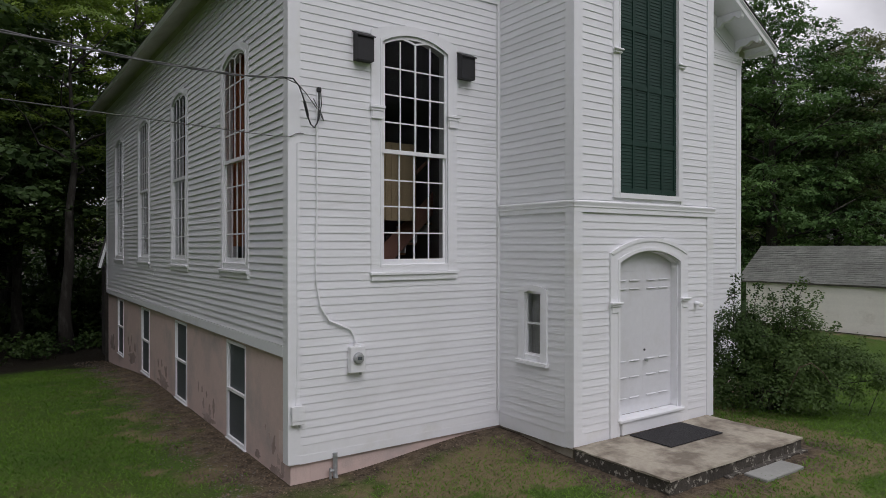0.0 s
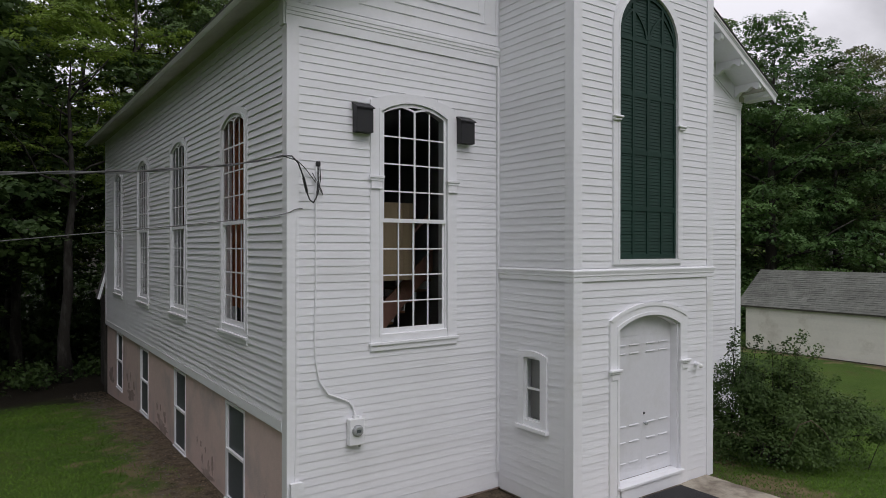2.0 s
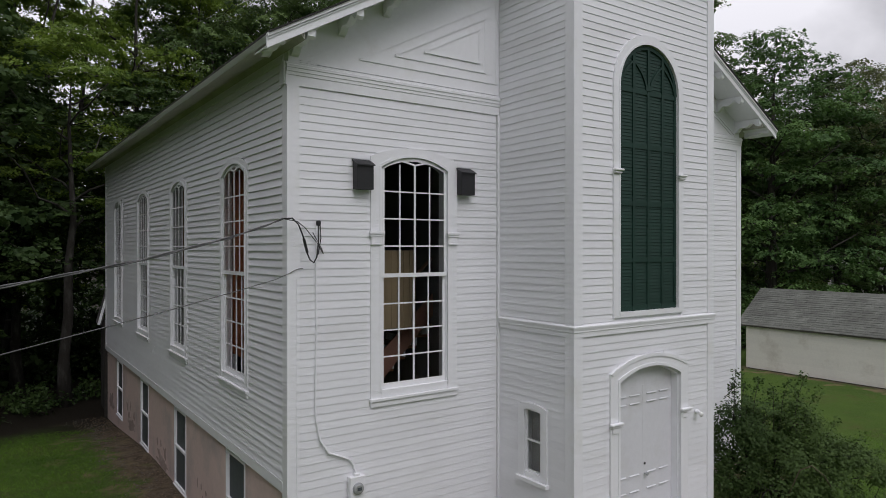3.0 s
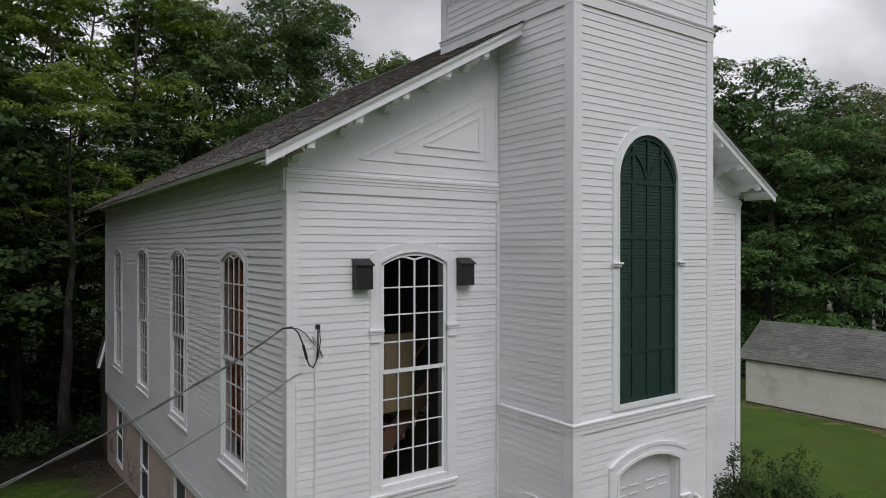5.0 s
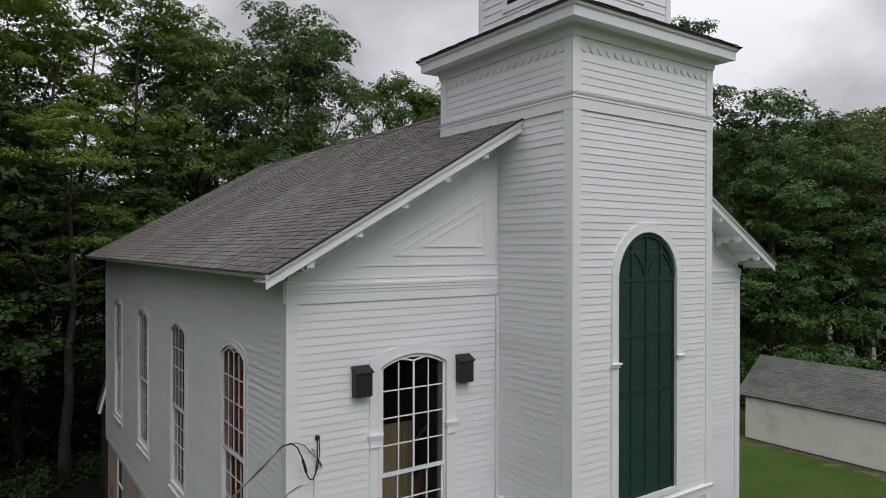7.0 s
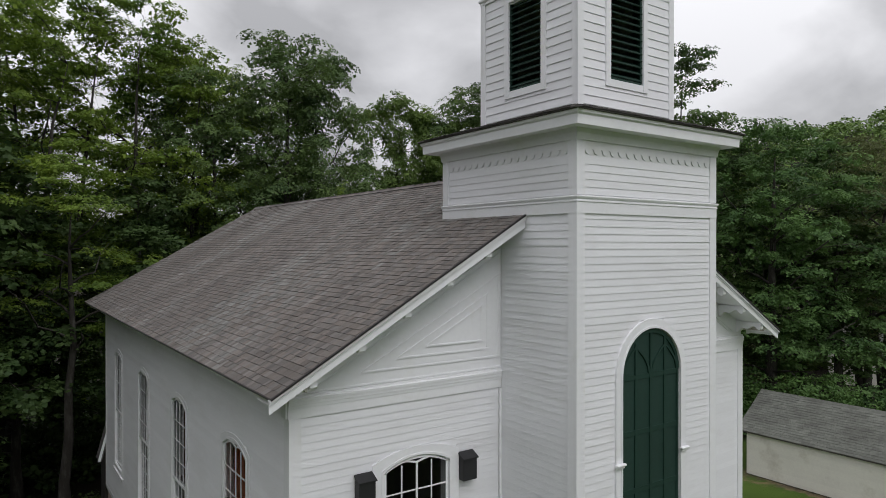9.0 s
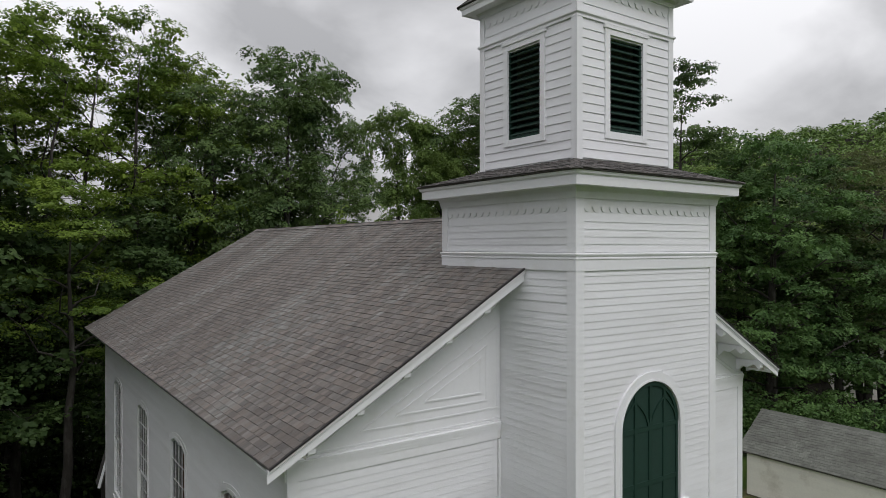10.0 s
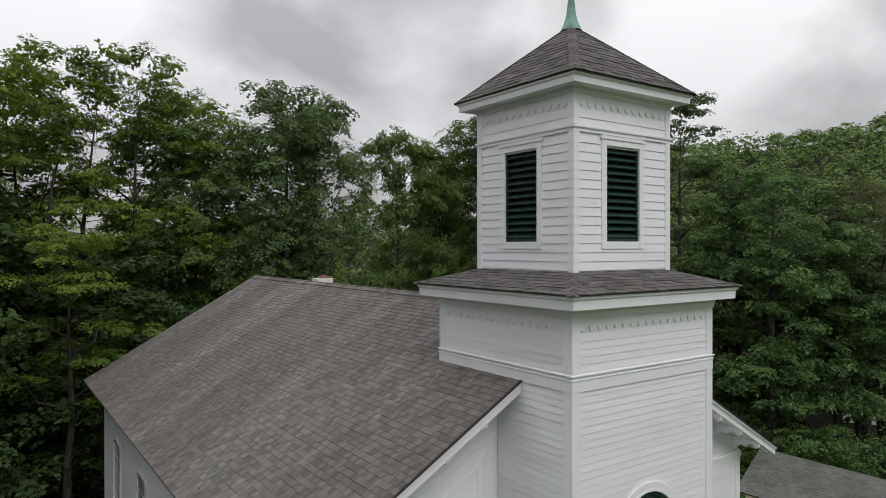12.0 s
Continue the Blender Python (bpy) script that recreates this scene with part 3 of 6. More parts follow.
clapboards(tower_right, TRIGHT, TY0 + 0.13, -0.05, 0.50, 10.20)

# foundation
part("foundation", boxes((X0 + 0.332, TX0 + 0.05, 0.03, 0.24, -0.6, 0.28)), STUCCO, church, "pinkish stucco foundation stained near the ground")
part("foundation", boxes((TX1 - 0.05, X1 - 0.03, 0.03, 0.24, -0.6, 0.28)), STUCCO, church)
BASEMENT = (0.50, 0.02, 1.70)
found_left = part("foundation", wall_sheet([(-Y_BACK + 0.03, -1.4), (-0.03, -1.4), (-0.03, 1.76), (-Y_BACK + 0.03, 1.76)], [[(-y - 0.05 - BASEMENT[0], BASEMENT[1]), (-y - 0.05 + BASEMENT[0], BASEMENT[1]), (-y - 0.05 + BASEMENT[0], BASEMENT[2]), (-y - 0.05 - BASEMENT[0], BASEMENT[2])] for y in WINDOW_YS], 0.3), STUCCO, church, "pinkish stucco basement wall, peeling near the ground", m=pose(X0 + 0.03, 0, 0, 0, 0, -90))
part("foundation", boxes((TX0 + 0.04, TX1 - 0.04, TY0 + 0.05, 0.0, -0.4, 0.29)), CONCRETE, church)
part("foundation", boxes((X1 - 0.25, X1 - 0.03, 0.25, Y_BACK - 0.05, -0.6, 0.2)), STUCCO, church)


def stucco_scar(u, z, w, h, seed):
    """A patch where the stucco has come off, a few millimetres proud and ragged."""
    pts = []
    for k in range(30):
        a = 6.2832 * k / 30
        rag = 0.72 + 0.5 * noise.noise(Vector((math.cos(a) * 1.2, math.sin(a) * 1.2, seed * 3.7))) + 0.35 * noise.noise(Vector((math.cos(a) * 4.5, math.sin(a) * 4.5, seed * 5.3)))
        pts.append((u + w * rag * math.cos(a), z + h * rag * math.sin(a)))
    part("bare_patch", prism(bmesh.new(), pts, -0.004, 0.0, xz), STUCCO_OLD, found_left, "bare dark patch in the stucco")


for k, (y, z, w, h) in enumerate([(0.30, 0.16, 0.10, 0.14), (0.66, 0.40, 0.085, 0.19), (0.47, 0.24, 0.08, 0.12), (0.84, 0.52, 0.04, 0.06), (1.0, 0.60, 0.035, 0.05), (1.35, 0.10, 0.16, 0.08), (3.95, 0.22, 0.12, 0.16), (4.35, 0.30, 0.08, 0.14), (8.1, 0.30, 0.2, 0.12), (11.9, 0.36, 0.22, 0.14), (0.55, 0.06, 0.3, 0.10), (3.7, 0.30, 0.09, 0.2), (4.15, 0.52, 0.07, 0.08), (4.45, 0.55, 0.06, 0.09), (4.72, 0.55, 0.04, 0.12), (4.0, 0.06, 0.5, 0.14), (7.5, 0.40, 0.16, 0.18), (7.9, 0.55, 0.08, 0.12), (8.3, 0.50, 0.10, 0.12), (7.8, 0.12, 0.7, 0.16), (11.2, 0.5, 0.15, 0.2), (11.7, 0.65, 0.10, 0.18), (12.2, 0.6, 0.14, 0.16), (11.6, 0.15, 0.8, 0.2), (15.0, 0.2, 0.6, 0.3)]):
    stucco_scar(-y, z, w, h, k)
part("plaster_patch", boxes((-0.45, -0.05, -0.006, 0.0, 0.36, 0.68)), PATCH, found_left, "square pale patch of newer plaster", bevel=0.004)


# trim
def corner_board(x, y, sx, sy, z0, z1, w=0.15):
    """Two boards that meet round an outer corner; sx, sy point out of the building."""
    t = 0.030
    bm = bmesh.new()
    a, b = sorted((x + sx * t, x - sx * w))
    c, d = sorted((y + sy * t, y - sy * 0.002))
    box(bm, a, b, c, d, z0, z1)
    a, b = sorted((x + sx * t, x - sx * 0.002))
    c, d = sorted((y, y - sy * w))
    box(bm, a, b, c, d, z0, z1)
    return part("corner_board", bm, TRIM, church)


corner_board(X0, 0, -1, -1, 0.30, 7.37)
corner_board(X1, 0, 1, -1, 0.30, 7.37)
corner_board(X0, Y_BACK, -1, 1, 1.78, 7.82)
corner_board(TX0, TY0, -1, -1, 0.31, 3.85)
corner_board(TX0, TY0, -1, -1, 4.0, 10.24)
corner_board(TX0, TY0, -1, -1, 10.49, 11.30)
corner_board(TX1, TY0, 1, -1, 0.31, 3.85)
corner_board(TX1, TY0, 1, -1, 4.0, 10.24)
corner_board(TX1, TY0, 1, -1, 10.49, 11.30)
corner_board(TX0, TY1, -1, 1, 10.49, 11.30)
part("corner_board", boxes((TX0 - 0.055, TX0 - 0.005, -0.050, -0.002, 0.54, 7.36)), TRIM, church)
part("water_table", boxes((X0 + 0.153, TX0 - 0.002, -0.010, -0.002, 0.28, 0.535), (X0 + 0.153, TX0 - 0.002, -0.013, -0.010, 0.28, 0.40)), TRIM, church)
part("water_table", boxes((TX1 + 0.002, X1 - 0.153, -0.010, -0.002, 0.28, 0.535)), TRIM, church)
part("water_table", boxes((X0 - 0.034, X0 - 0.002, 0.153, Y_BACK - 0.153, 1.76, 1.915)), TRIM, church)
part("water_table", boxes((TX0 - 0.010, TX0 - 0.002, TY0 + 0.153, -0.056, 0.28, 0.50), (TX0 + 0.153, TX1 - 0.153, TY0 - 0.010, TY0 - 0.002, 0.28, 0.495)), TRIM, church)
BELT = [(0.0, 3.815), (0.034, 3.815), (0.034, 3.885), (0.046, 3.893), (0.046, 3.915), (0.052, 3.935), (0.060, 3.960), (0.060, 3.975), (0.0, 4.005)]
part("belt_course", ring(bmesh.new(), TX0, TX1, TY0, -0.10, BELT), TRIM, church)
BELT_UP = [(0.0, 10.22), (0.034, 10.22), (0.034, 10.385), (0.046, 10.392), (0.046, 10.41), (0.034, 10.414), (0.034, 10.42), (0.050, 10.44), (0.060, 10.460), (0.060, 10.472), (0.0, 10.492)]
part("belt_course", ring(bmesh.new(), TX0, TX1, TY0, TY1, BELT_UP), TRIM, church)


def scallops(m, u0, u1, z, pitch=0.185, name="scalloped_frieze"):
    """A flat frieze whose lower edge is cut into small round drops."""
    n = max(2, round((u1 - u0) / pitch))
    step = (u1 - u0) / n
    low = []
    for k in range(n):
        c = u0 + (k + 0.5) * step
        low += [(c - step * 0.5, z - 0.022), (c - step * 0.36, z - 0.03)]
        low += [(c - step * 0.36 * math.cos(a), z - 0.05 - step * 0.26 * math.sin(a)) for a in [math.pi * j / 6 for j in range(7)]]
        low += [(c + step * 0.36, z - 0.03)]
    low.append((u1, z - 0.028))
    bm = bmesh.new()
    band(bm, low, [(x, z) for x, _ in low], -0.017, -0.004)
    return part(name, bm, TRIM, church, m=m)


scallops(TFRONT, tu0, tu1, 11.20)
scallops(TLEFT, -TY1 + 0.12, -TY0 - 0.14, 11.20)
part("frieze_board", boxes((tu0, tu1, TY0 - 0.017, TY0 - 0.001, 11.20, 11.46), (TX0 - 0.017, TX0 - 0.001, TY0 + 0.14, TY1 - 0.12, 11.20, 11.46)), TRIM, church)
CORNICE = [(0.0, 11.30), (0.045, 11.30), (0.06, 11.40), (0.09, 11.47), (0.27, 11.475), (0.275, 11.465), (0.30, 11.465), (0.305, 11.60), (0.335, 11.625), (0.345, 11.665), (0.0, 11.72)]
part("cornice", ring(bmesh.new(), TX0, TX1, TY0, TY1, CORNICE), TRIM, church)

# entablature across the gable foot, with panels stepping up above it
ENTAB = [(0.0, 7.37), (-0.027, 7.37), (-0.027, 7.505), (-0.036, 7.508), (-0.038, 7.552), (-0.048, 7.556), (-0.050, 7.602), (-0.060, 7.606), (-0.062, 7.645), (-0.034, 7.656), (-0.034, 7.686), (0.0, 7.697)]
part("entablature", prism(bmesh.new(), ENTAB, X0 - 0.04, TX0 - 0.002, yz), TRIM, church)
part("entablature", prism(bmesh.new(), ENTAB, TX1 + 0.002, X1 + 0.04, yz), TRIM, church)
part("entablature", boxes((X0 - 0.065, X0 - 0.031, -0.0, 0.16, 7.38, 7.69)), TRIM, church)


def gable_panels(mirror):
    def fx(x):
        return 2 * XC - x if mirror else x

    for depth, tip, xa, za, xb, fall in ((0.009, 0.16, 0.42, 7.70, TX0 - 0.003, 0.99), (0.015, 1.10, 1.10, 7.88, TX0 - 0.05, 0.93), (0.021, 1.70, 1.70, 8.03, 3.46, 0.93), (0.028, 2.22, 2.22, 8.17, 3.33, 0.93)):
        zb = za + PITCH * (xb - tip) * fall
        panel = part("gable_panel", prism(bmesh.new(), [(fx(tip), za), (fx(xb), za), (fx(xb), zb)], -depth, -0.002, xz), TRIM, church)
        w = 0.026
        deep = 0.014 if tip in (0.16, 2.22) else 0.009
        bm = bmesh.new()
        prism(bm, [(fx(xa), za), (fx(xb), za), (fx(xb), za + w), (fx(xa + 0.02), za + w)], -depth - deep, -depth, xz)
        prism(bm, [(fx(tip), za + w + 0.001), (fx(tip + 0.05), za + w + 0.001), (fx(xb), zb - w), (fx(xb), zb)], -depth - (0.018 if tip < 0.2 else 0.013), -depth, xz)
        if tip < 0.2:
            drop = 0.085
            prism(bm, [(fx(tip + 0.15), za + w + 0.001), (fx(tip + 0.19), za + w + 0.001), (fx(xb), zb - drop - w * 0.6), (fx(xb), zb - drop)], -depth - 0.014, -depth, xz)
        else:
            prism(bm, [(fx(xb - w), za + w + 0.002), (fx(xb), za + w + 0.002), (fx(xb), zb - w - 0.002), (fx(xb - w), zb - w - PITCH * w - 0.02)], -depth - 0.007, -depth, xz)
        part("moulding", bm, TRIM, panel)


gable_panels(False)
gable_panels(True)


# ---- roof ----
def roof_slab(x_a, x_b, name):
    pts = [(x_a, roof_z(x_a) - 0.03), (x_b, roof_z(x_b) - 0.03), (x_b, roof_z(x_b) - 0.15), (x_a, roof_z(x_a) - 0.06)]
    return part(name, prism(bmesh.new(), pts, ROOF_Y0 + 0.02, ROOF_Y1 - 0.02, xz), TRIM, church, "grey-brown asphalt shingle roof with pale weathered streaks")


roof_left = roof_slab(EAVE_X + 0.02, XC, "roof")
roof_right = roof_slab(2 * XC - EAVE_X - 0.02, XC, "roof")


def shingle_mesh(name, mat):
    bm = bmesh.new()
    prism(bm, [(0, 0.011), (0.004, 0.0155), (1.18, 0.0065), (1.18, 0.0), (0, 0.004)], 0.004, 0.996, lambda a, b, d: (d, a, b))
    bmesh.ops.recalc_face_normals(bm, faces=bm.faces[:])
    me = bpy.data.meshes.new(name)
    bm.to_mesh(me)
    bm.free()
    me.materials.append(mat)
    return me


TAB = shingle_mesh("shingle", SHINGLE)
TAB_DARK = shingle_mesh("shingle", SHINGLE_DARK)
tab_rng = random.Random(9)


def shingles(parent, origin, along, up, length, spans, width, course, mesh, chosen, step=0.0):
    """Courses of tabs on a slope. spans(v) gives the stretch of a course; chosen(place) picks the tabs that are pieces, the rest are joined."""
    along, up = Vector(along).normalized(), Vector(up).normalized()
    out = along.cross(up).normalized()
    if out.z < 0:
        out = -out
    verts, faces = [], []
    src = [v.co.copy() for v in mesh.vertices]
    polys = [tuple(p.vertices) for p in mesh.polygons]
    for k in range(int(math.ceil(length / course))):
        v = k * course
        a, b = spans(v + course * 0.95)
        u = a - (k * step % width if step else (width * 0.5 if k % 2 else 0.0)) - width * tab_rng.uniform(0.0, 0.10)
        while u < b:
            wide = width * tab_rng.uniform(0.75, 1.25)
            p, q = max(u, a), min(u + wide * 0.993, b)
            u += wide
            if q - p < 0.03:
                continue
            depth = min(course, length - v) if length - v < course * 1.18 else course
            lift = tab_rng.uniform(-0.001, 0.001) + tab_rng.choice((0.0, 0.0, 0.0055))
            place = Vector(origin) + along * p + up * (v + tab_rng.uniform(-0.002, 0.002)) + out * lift
            m = Matrix((along * (q - p), up * depth, out)).transposed().to_4x4()
            m.translation = place
            if chosen(place):
                piece("shingle", mesh, parent, m)
            else:
                n = len(verts)
                verts += [tuple(m @ c) for c in src]
                faces += [tuple(n + i for i in f) for f in polys]
    if verts:
        stuff_mesh("shingle_field", verts, faces, mesh.materials[0], parent)


slope = Vector((1, 0, PITCH)).normalized()
SLOPE_LEN = (XC - EAVE_X) * math.hypot(1, PITCH)
lift = Vector((-PITCH, 0, 1)).normalized() * -0.016
shingles(roof_left, Vector((EAVE_X, 0, EAVE_Z)) + lift, (0, 1, 0), slope, SLOPE_LEN, lambda v: (ROOF_Y0, ROOF_Y1), 0.115, 0.125, TAB, lambda p: p.x < 3.6 and -0.7 < p.y < 0.2, 0.048)
shingles(roof_right, Vector((2 * XC - EAVE_X, 0, EAVE_Z)) + Vector((PITCH, 0, 1)).normalized() * -0.016, (0, 1, 0), (-1, 0, PITCH), SLOPE_LEN, lambda v: (ROOF_Y0, ROOF_Y1), 0.61, 0.264, TAB, lambda p: False)
cap = prism(bmesh.new(), [(-0.15, -0.070), (0.0, 0.022), (0.15, -0.070), (0.0, 0.004)], 0.0, 0.31, lambda a, b, d: (a, d, b + (0.012 if d > 0.1 else 0.0)))
first_cap = part("ridge_shingle", cap, SHINGLE, roof_left)
first_cap.matrix_basis = pose(XC, 1.7, RIDGE_Z)
for k in range(1, 58):
    if 1.7 + k * 0.265 < ROOF_Y1 - 0.25:
        piece("ridge_shingle", first_cap.data, roof_left, pose(XC, 1.7 + k * 0.265, RIDGE_Z))
for side in (1, -1):
    def eave_x(x, side=side):
        return x if side > 0 else 2 * XC - x

    part("fascia", prism(bmesh.new(), [(eave_x(x), z) for x, z in ((EAVE_X - 0.002, EAVE_Z - 0.032), (EAVE_X + 0.05, EAVE_Z - 0.01), (EAVE_X + 0.05, EAVE_Z - 0.085), (EAVE_X + 0.03, EAVE_Z - 0.075), (EAVE_X + 0.012, EAVE_Z - 0.052))], ROOF_Y0 + 0.05, ROOF_Y1 - 0.03, xz), TRIM, church)
    part("soffit", prism(bmesh.new(), [(eave_x(x), z) for x, z in ((EAVE_X + 0.05, EAVE_Z - 0.065), (X0 - 0.002, roof_z(X0) - 0.155), (X0 - 0.002, roof_z(X0) - 0.30), (X0 - 0.07, roof_z(X0) - 0.235), (EAVE_X + 0.05, EAVE_Z - 0.085))], ROOF_Y0 + 0.06, ROOF_Y1 - 0.04, xz), SOFFIT, church, "grey-brown eave soffit, darker than the white trim")
part("drip_edge", prism(bmesh.new(), [(EAVE_X - 0.006, EAVE_Z - 0.012), (EAVE_X + 0.06, EAVE_Z + 0.026), (EAVE_X + 0.06, EAVE_Z + 0.018), (EAVE_X - 0.004, EAVE_Z - 0.032)], ROOF_Y0 - 0.01, ROOF_Y1 + 0.01, xz), SHINGLE_DARK, church, "dark weathered drip edge")


def rake(y0, y1, x_end, side):
    """The raking cornice along one slope: a deep board, a crown on it and the soffit behind."""
    def fx(x):
        return x if side < 0 else 2 * XC - x

    a, b = EAVE_X - 0.01, x_end
    for top, low, ya, yb in ((-0.020, -0.222, y0 + 0.02, y0 + 0.055), (-0.018, -0.085, y0 - 0.015, y0 + 0.02), (-0.085, -0.115, y0 + 0.002, y0 + 0.02)):
        za, zb = EAVE_Z + PITCH * (a - EAVE_X), EAVE_Z + PITCH * (b - EAVE_X)
        pts = [(fx(a), za + top), (fx(b), zb + top), (fx(b), zb + low), (fx(a), za + low + 0.02)]
        part("rake_board", prism(bmesh.new(), pts, ya, yb, xz), TRIM, church)
    pts = [(fx(a + 0.06), EAVE_Z + PITCH * (a + 0.06 - EAVE_X) - 0.15), (fx(b), EAVE_Z + PITCH * (b - EAVE_X) - 0.15), (fx(b), EAVE_Z + PITCH * (b - EAVE_X) - 0.17), (fx(a + 0.06), EAVE_Z + PITCH * (a + 0.06 - EAVE_X) - 0.17)]
    part("soffit", prism(bmesh.new(), pts, y0 + 0.055, y1, xz), TRIM, church)


rake(ROOF_Y0, -0.002, TX0 - 0.002, -1)
rake(ROOF_Y0, -0.002, TX0 - 0.002, 1)
part("rake_edge", prism(bmesh.new(), [(EAVE_X, EAVE_Z - 0.004), (TX0 - 0.01, roof_z(TX0) - 0.004), (TX0 - 0.01, roof_z(TX0) - 0.030), (EAVE_X, EAVE_Z - 0.030)], ROOF_Y0 - 0.034, ROOF_Y0 + 0.012, xz), TAR, church)
part("rake_edge", prism(bmesh.new(), [(2 * XC - x, z) for x, z in ((EAVE_X, EAVE_Z - 0.004), (TX0 - 0.01, roof_z(TX0) - 0.004), (TX0 - 0.01, roof_z(TX0) - 0.030), (EAVE_X, EAVE_Z - 0.030))], ROOF_Y0 - 0.034, ROOF_Y0 + 0.012, xz), TAR, church)

def bracket_mesh():
    """A scrolled bracket that carries the overhang: seen from the side it swells and curls under."""
    pts = [(0.0, 0.0), (-0.56, 0.0), (-0.585, -0.05), (-0.58, -0.13), (-0.545, -0.165), (-0.50, -0.15), (-0.455, -0.10), (-0.40, -0.085), (-0.345, -0.12), (-0.29, -0.16), (-0.22, -0.165), (-0.16, -0.15), (-0.12, -0.17), (-0.09, -0.21), (-0.05, -0.245), (0.0, -0.26)]
    bm = prism(bmesh.new(), pts, -0.055, 0.055, yz)
    bmesh.ops.recalc_face_normals(bm, faces=bm.faces[:])
    me = bpy.data.meshes.new("bracket")
    bm.to_mesh(me)
    bm.free()
    me.materials.append(TRIM)
    return me


BRACKET = bracket_mesh()
for x in (-0.30, 0.11, 0.82, 1.56, 2.30, 3.03):
    for px_ in (x, 2 * XC - x):
        z = roof_z(px_) - 0.155
        if x < 0:
            piece("bracket", BRACKET, church, pose(px_, 0.0, z + 0.01) @ Matrix.Diagonal((1, 1, 0.42, 1)))
        else:
            piece("bracket", BRACKET, church, pose(px_, -0.003, z))

# chimney behind the ridge
chimney = thing("chimney", "short whitewashed old chimney with loose bricks on top", "chimney")
part("stack", boxes((6.46, 7.06, 13.2, 13.7, 10.2, 11.24)), WASH, chimney, bevel=0.015)
first_brick = part("brick", boxes((0, 0.20, 0, 0.10, 0, 0.065)), BRICK, chimney, m=pose(6.60, 13.25, 11.241, 0, 0, 4))
for bx, by, bz, turn in ((6.82, 13.24, 11.241, -5), (6.62, 13.45, 11.241, 3), (6.84, 13.50, 11.241, 8), (6.66, 13.26, 11.307, 10)):
    piece("brick", first_brick.data, chimney, pose(bx, by, bz, 0, 0, turn))

# ---- belfry ----
BFRONT, BLEFT, BRIGHT, BBACK = pose(0, BY0, 0), pose(BX0, 0, 0, 0, 0, -90), pose(BX1, 0, 0, 0, 0, 90), pose(0, BY1, 0, 0, 0, 180)
BXC, BYC = (BX0 + BX1) / 2, (BY0 + BY1) / 2
LV = (0.41, 12.46, 14.00)
BELFRY_BOARD = board_mesh("clapboard", CLAP, 0.018)
for m, u0, u1, c in ((BFRONT, BX0, BX1, BXC - 0.04), (BLEFT, -BY1 + 0.0, -BY0 - 0.16, 0.045), (BRIGHT, BY0 + 0.16, BY1, BYC), (BBACK, -BX1 + 0.16, -BX0 - 0.16, -BXC)):
    hole = [(c - LV[0], LV[1]), (c + LV[0], LV[1]), (c + LV[0], LV[2]), (c - LV[0], LV[2])]
    w = part("belfry_wall", wall_sheet([(u0, 11.75), (u1, 11.75), (u1, 15.0), (u0, 15.0)], [] if m in (BRIGHT, BBACK) else [hole], 0.16), TRIM, church, m=m)
    if m in (BRIGHT, BBACK):
        continue
    a, b = (u0 + 0.10, u1 - 0.10) if m is BFRONT else (-BY1 + 0.10, -BY0 - 0.10)
    clapboards(w, m, a, b, 11.99, 14.20, [lambda z, c=c: (c - 0.505, c + 0.505) if 12.36 < z < 14.16 else None], lap=0.146, mesh=BELFRY_BOARD)
    clapboards(w, m, a, b, 14.31, 14.56, lap=0.12, mesh=BELFRY_BOARD)
    scallops(m, a, b, 14.70, 0.18)
    part("frieze_board", boxes((a, b, -0.017, -0.001, 14.70, 14.90)), TRIM, church, m=m)
    # louvred opening
    casing = part("belfry_louver", boxes((c - 0.525, c - LV[0], -0.038, 0.02, 12.34, 14.03), (c + LV[0], c + 0.525, -0.038, 0.02, 12.34, 14.03), (c - 0.525, c + 0.525, -0.038, 0.02, 14.03, 14.13), (c - 0.555, c + 0.555, -0.055, 0.02, 14.13, 14.185), (c - LV[0], c + LV[0], -0.034, 0.02, 12.34, LV[1])), TRIM, church, "white-cased opening with dark green louvers", m)
    slat = boxes((-LV[0], LV[0], 0, 0.14, 0, 0.018))
    first = part("slat", slat, GREEN, casing)
    n = 13
    for k in range(n):
        first_m = pose(c, -0.002, LV[1] + 0.06 + k * (LV[2] - LV[1] - 0.04) / n, 38, 0, 0)
        if k == 0:
            first.matrix_basis = first_m
        else:
            piece("slat", first.data, casing, first_m)
    part("louver_frame", boxes((c - LV[0] + 0.001, c - LV[0] + 0.035, 0.004, 0.15, LV[1], LV[2]), (c + LV[0] - 0.035, c + LV[0] - 0.001, 0.004, 0.15, LV[1], LV[2]), (c - LV[0] + 0.035, c + LV[0] - 0.035, 0.004, 0.15, LV[1], LV[1] + 0.05)), GREEN, casing)
for x, y, sx, sy in ((BX0, BY0, -1, -1), (BX1, BY0, 1, -1), (BX0, BY1, -1, 1)):
    corner_board(x, y, sx, sy, 11.93, 14.205, 0.10)
    corner_board(x, y, sx, sy, 14.31, 14.84, 0.10)
part("belt_course", ring(bmesh.new(), BX0, BX1, BY0, BY1, [(0.0, 14.20), (0.034, 14.20), (0.034, 14.24), (0.06, 14.265), (0.06, 14.295), (0.0, 14.315)]), TRIM, church)
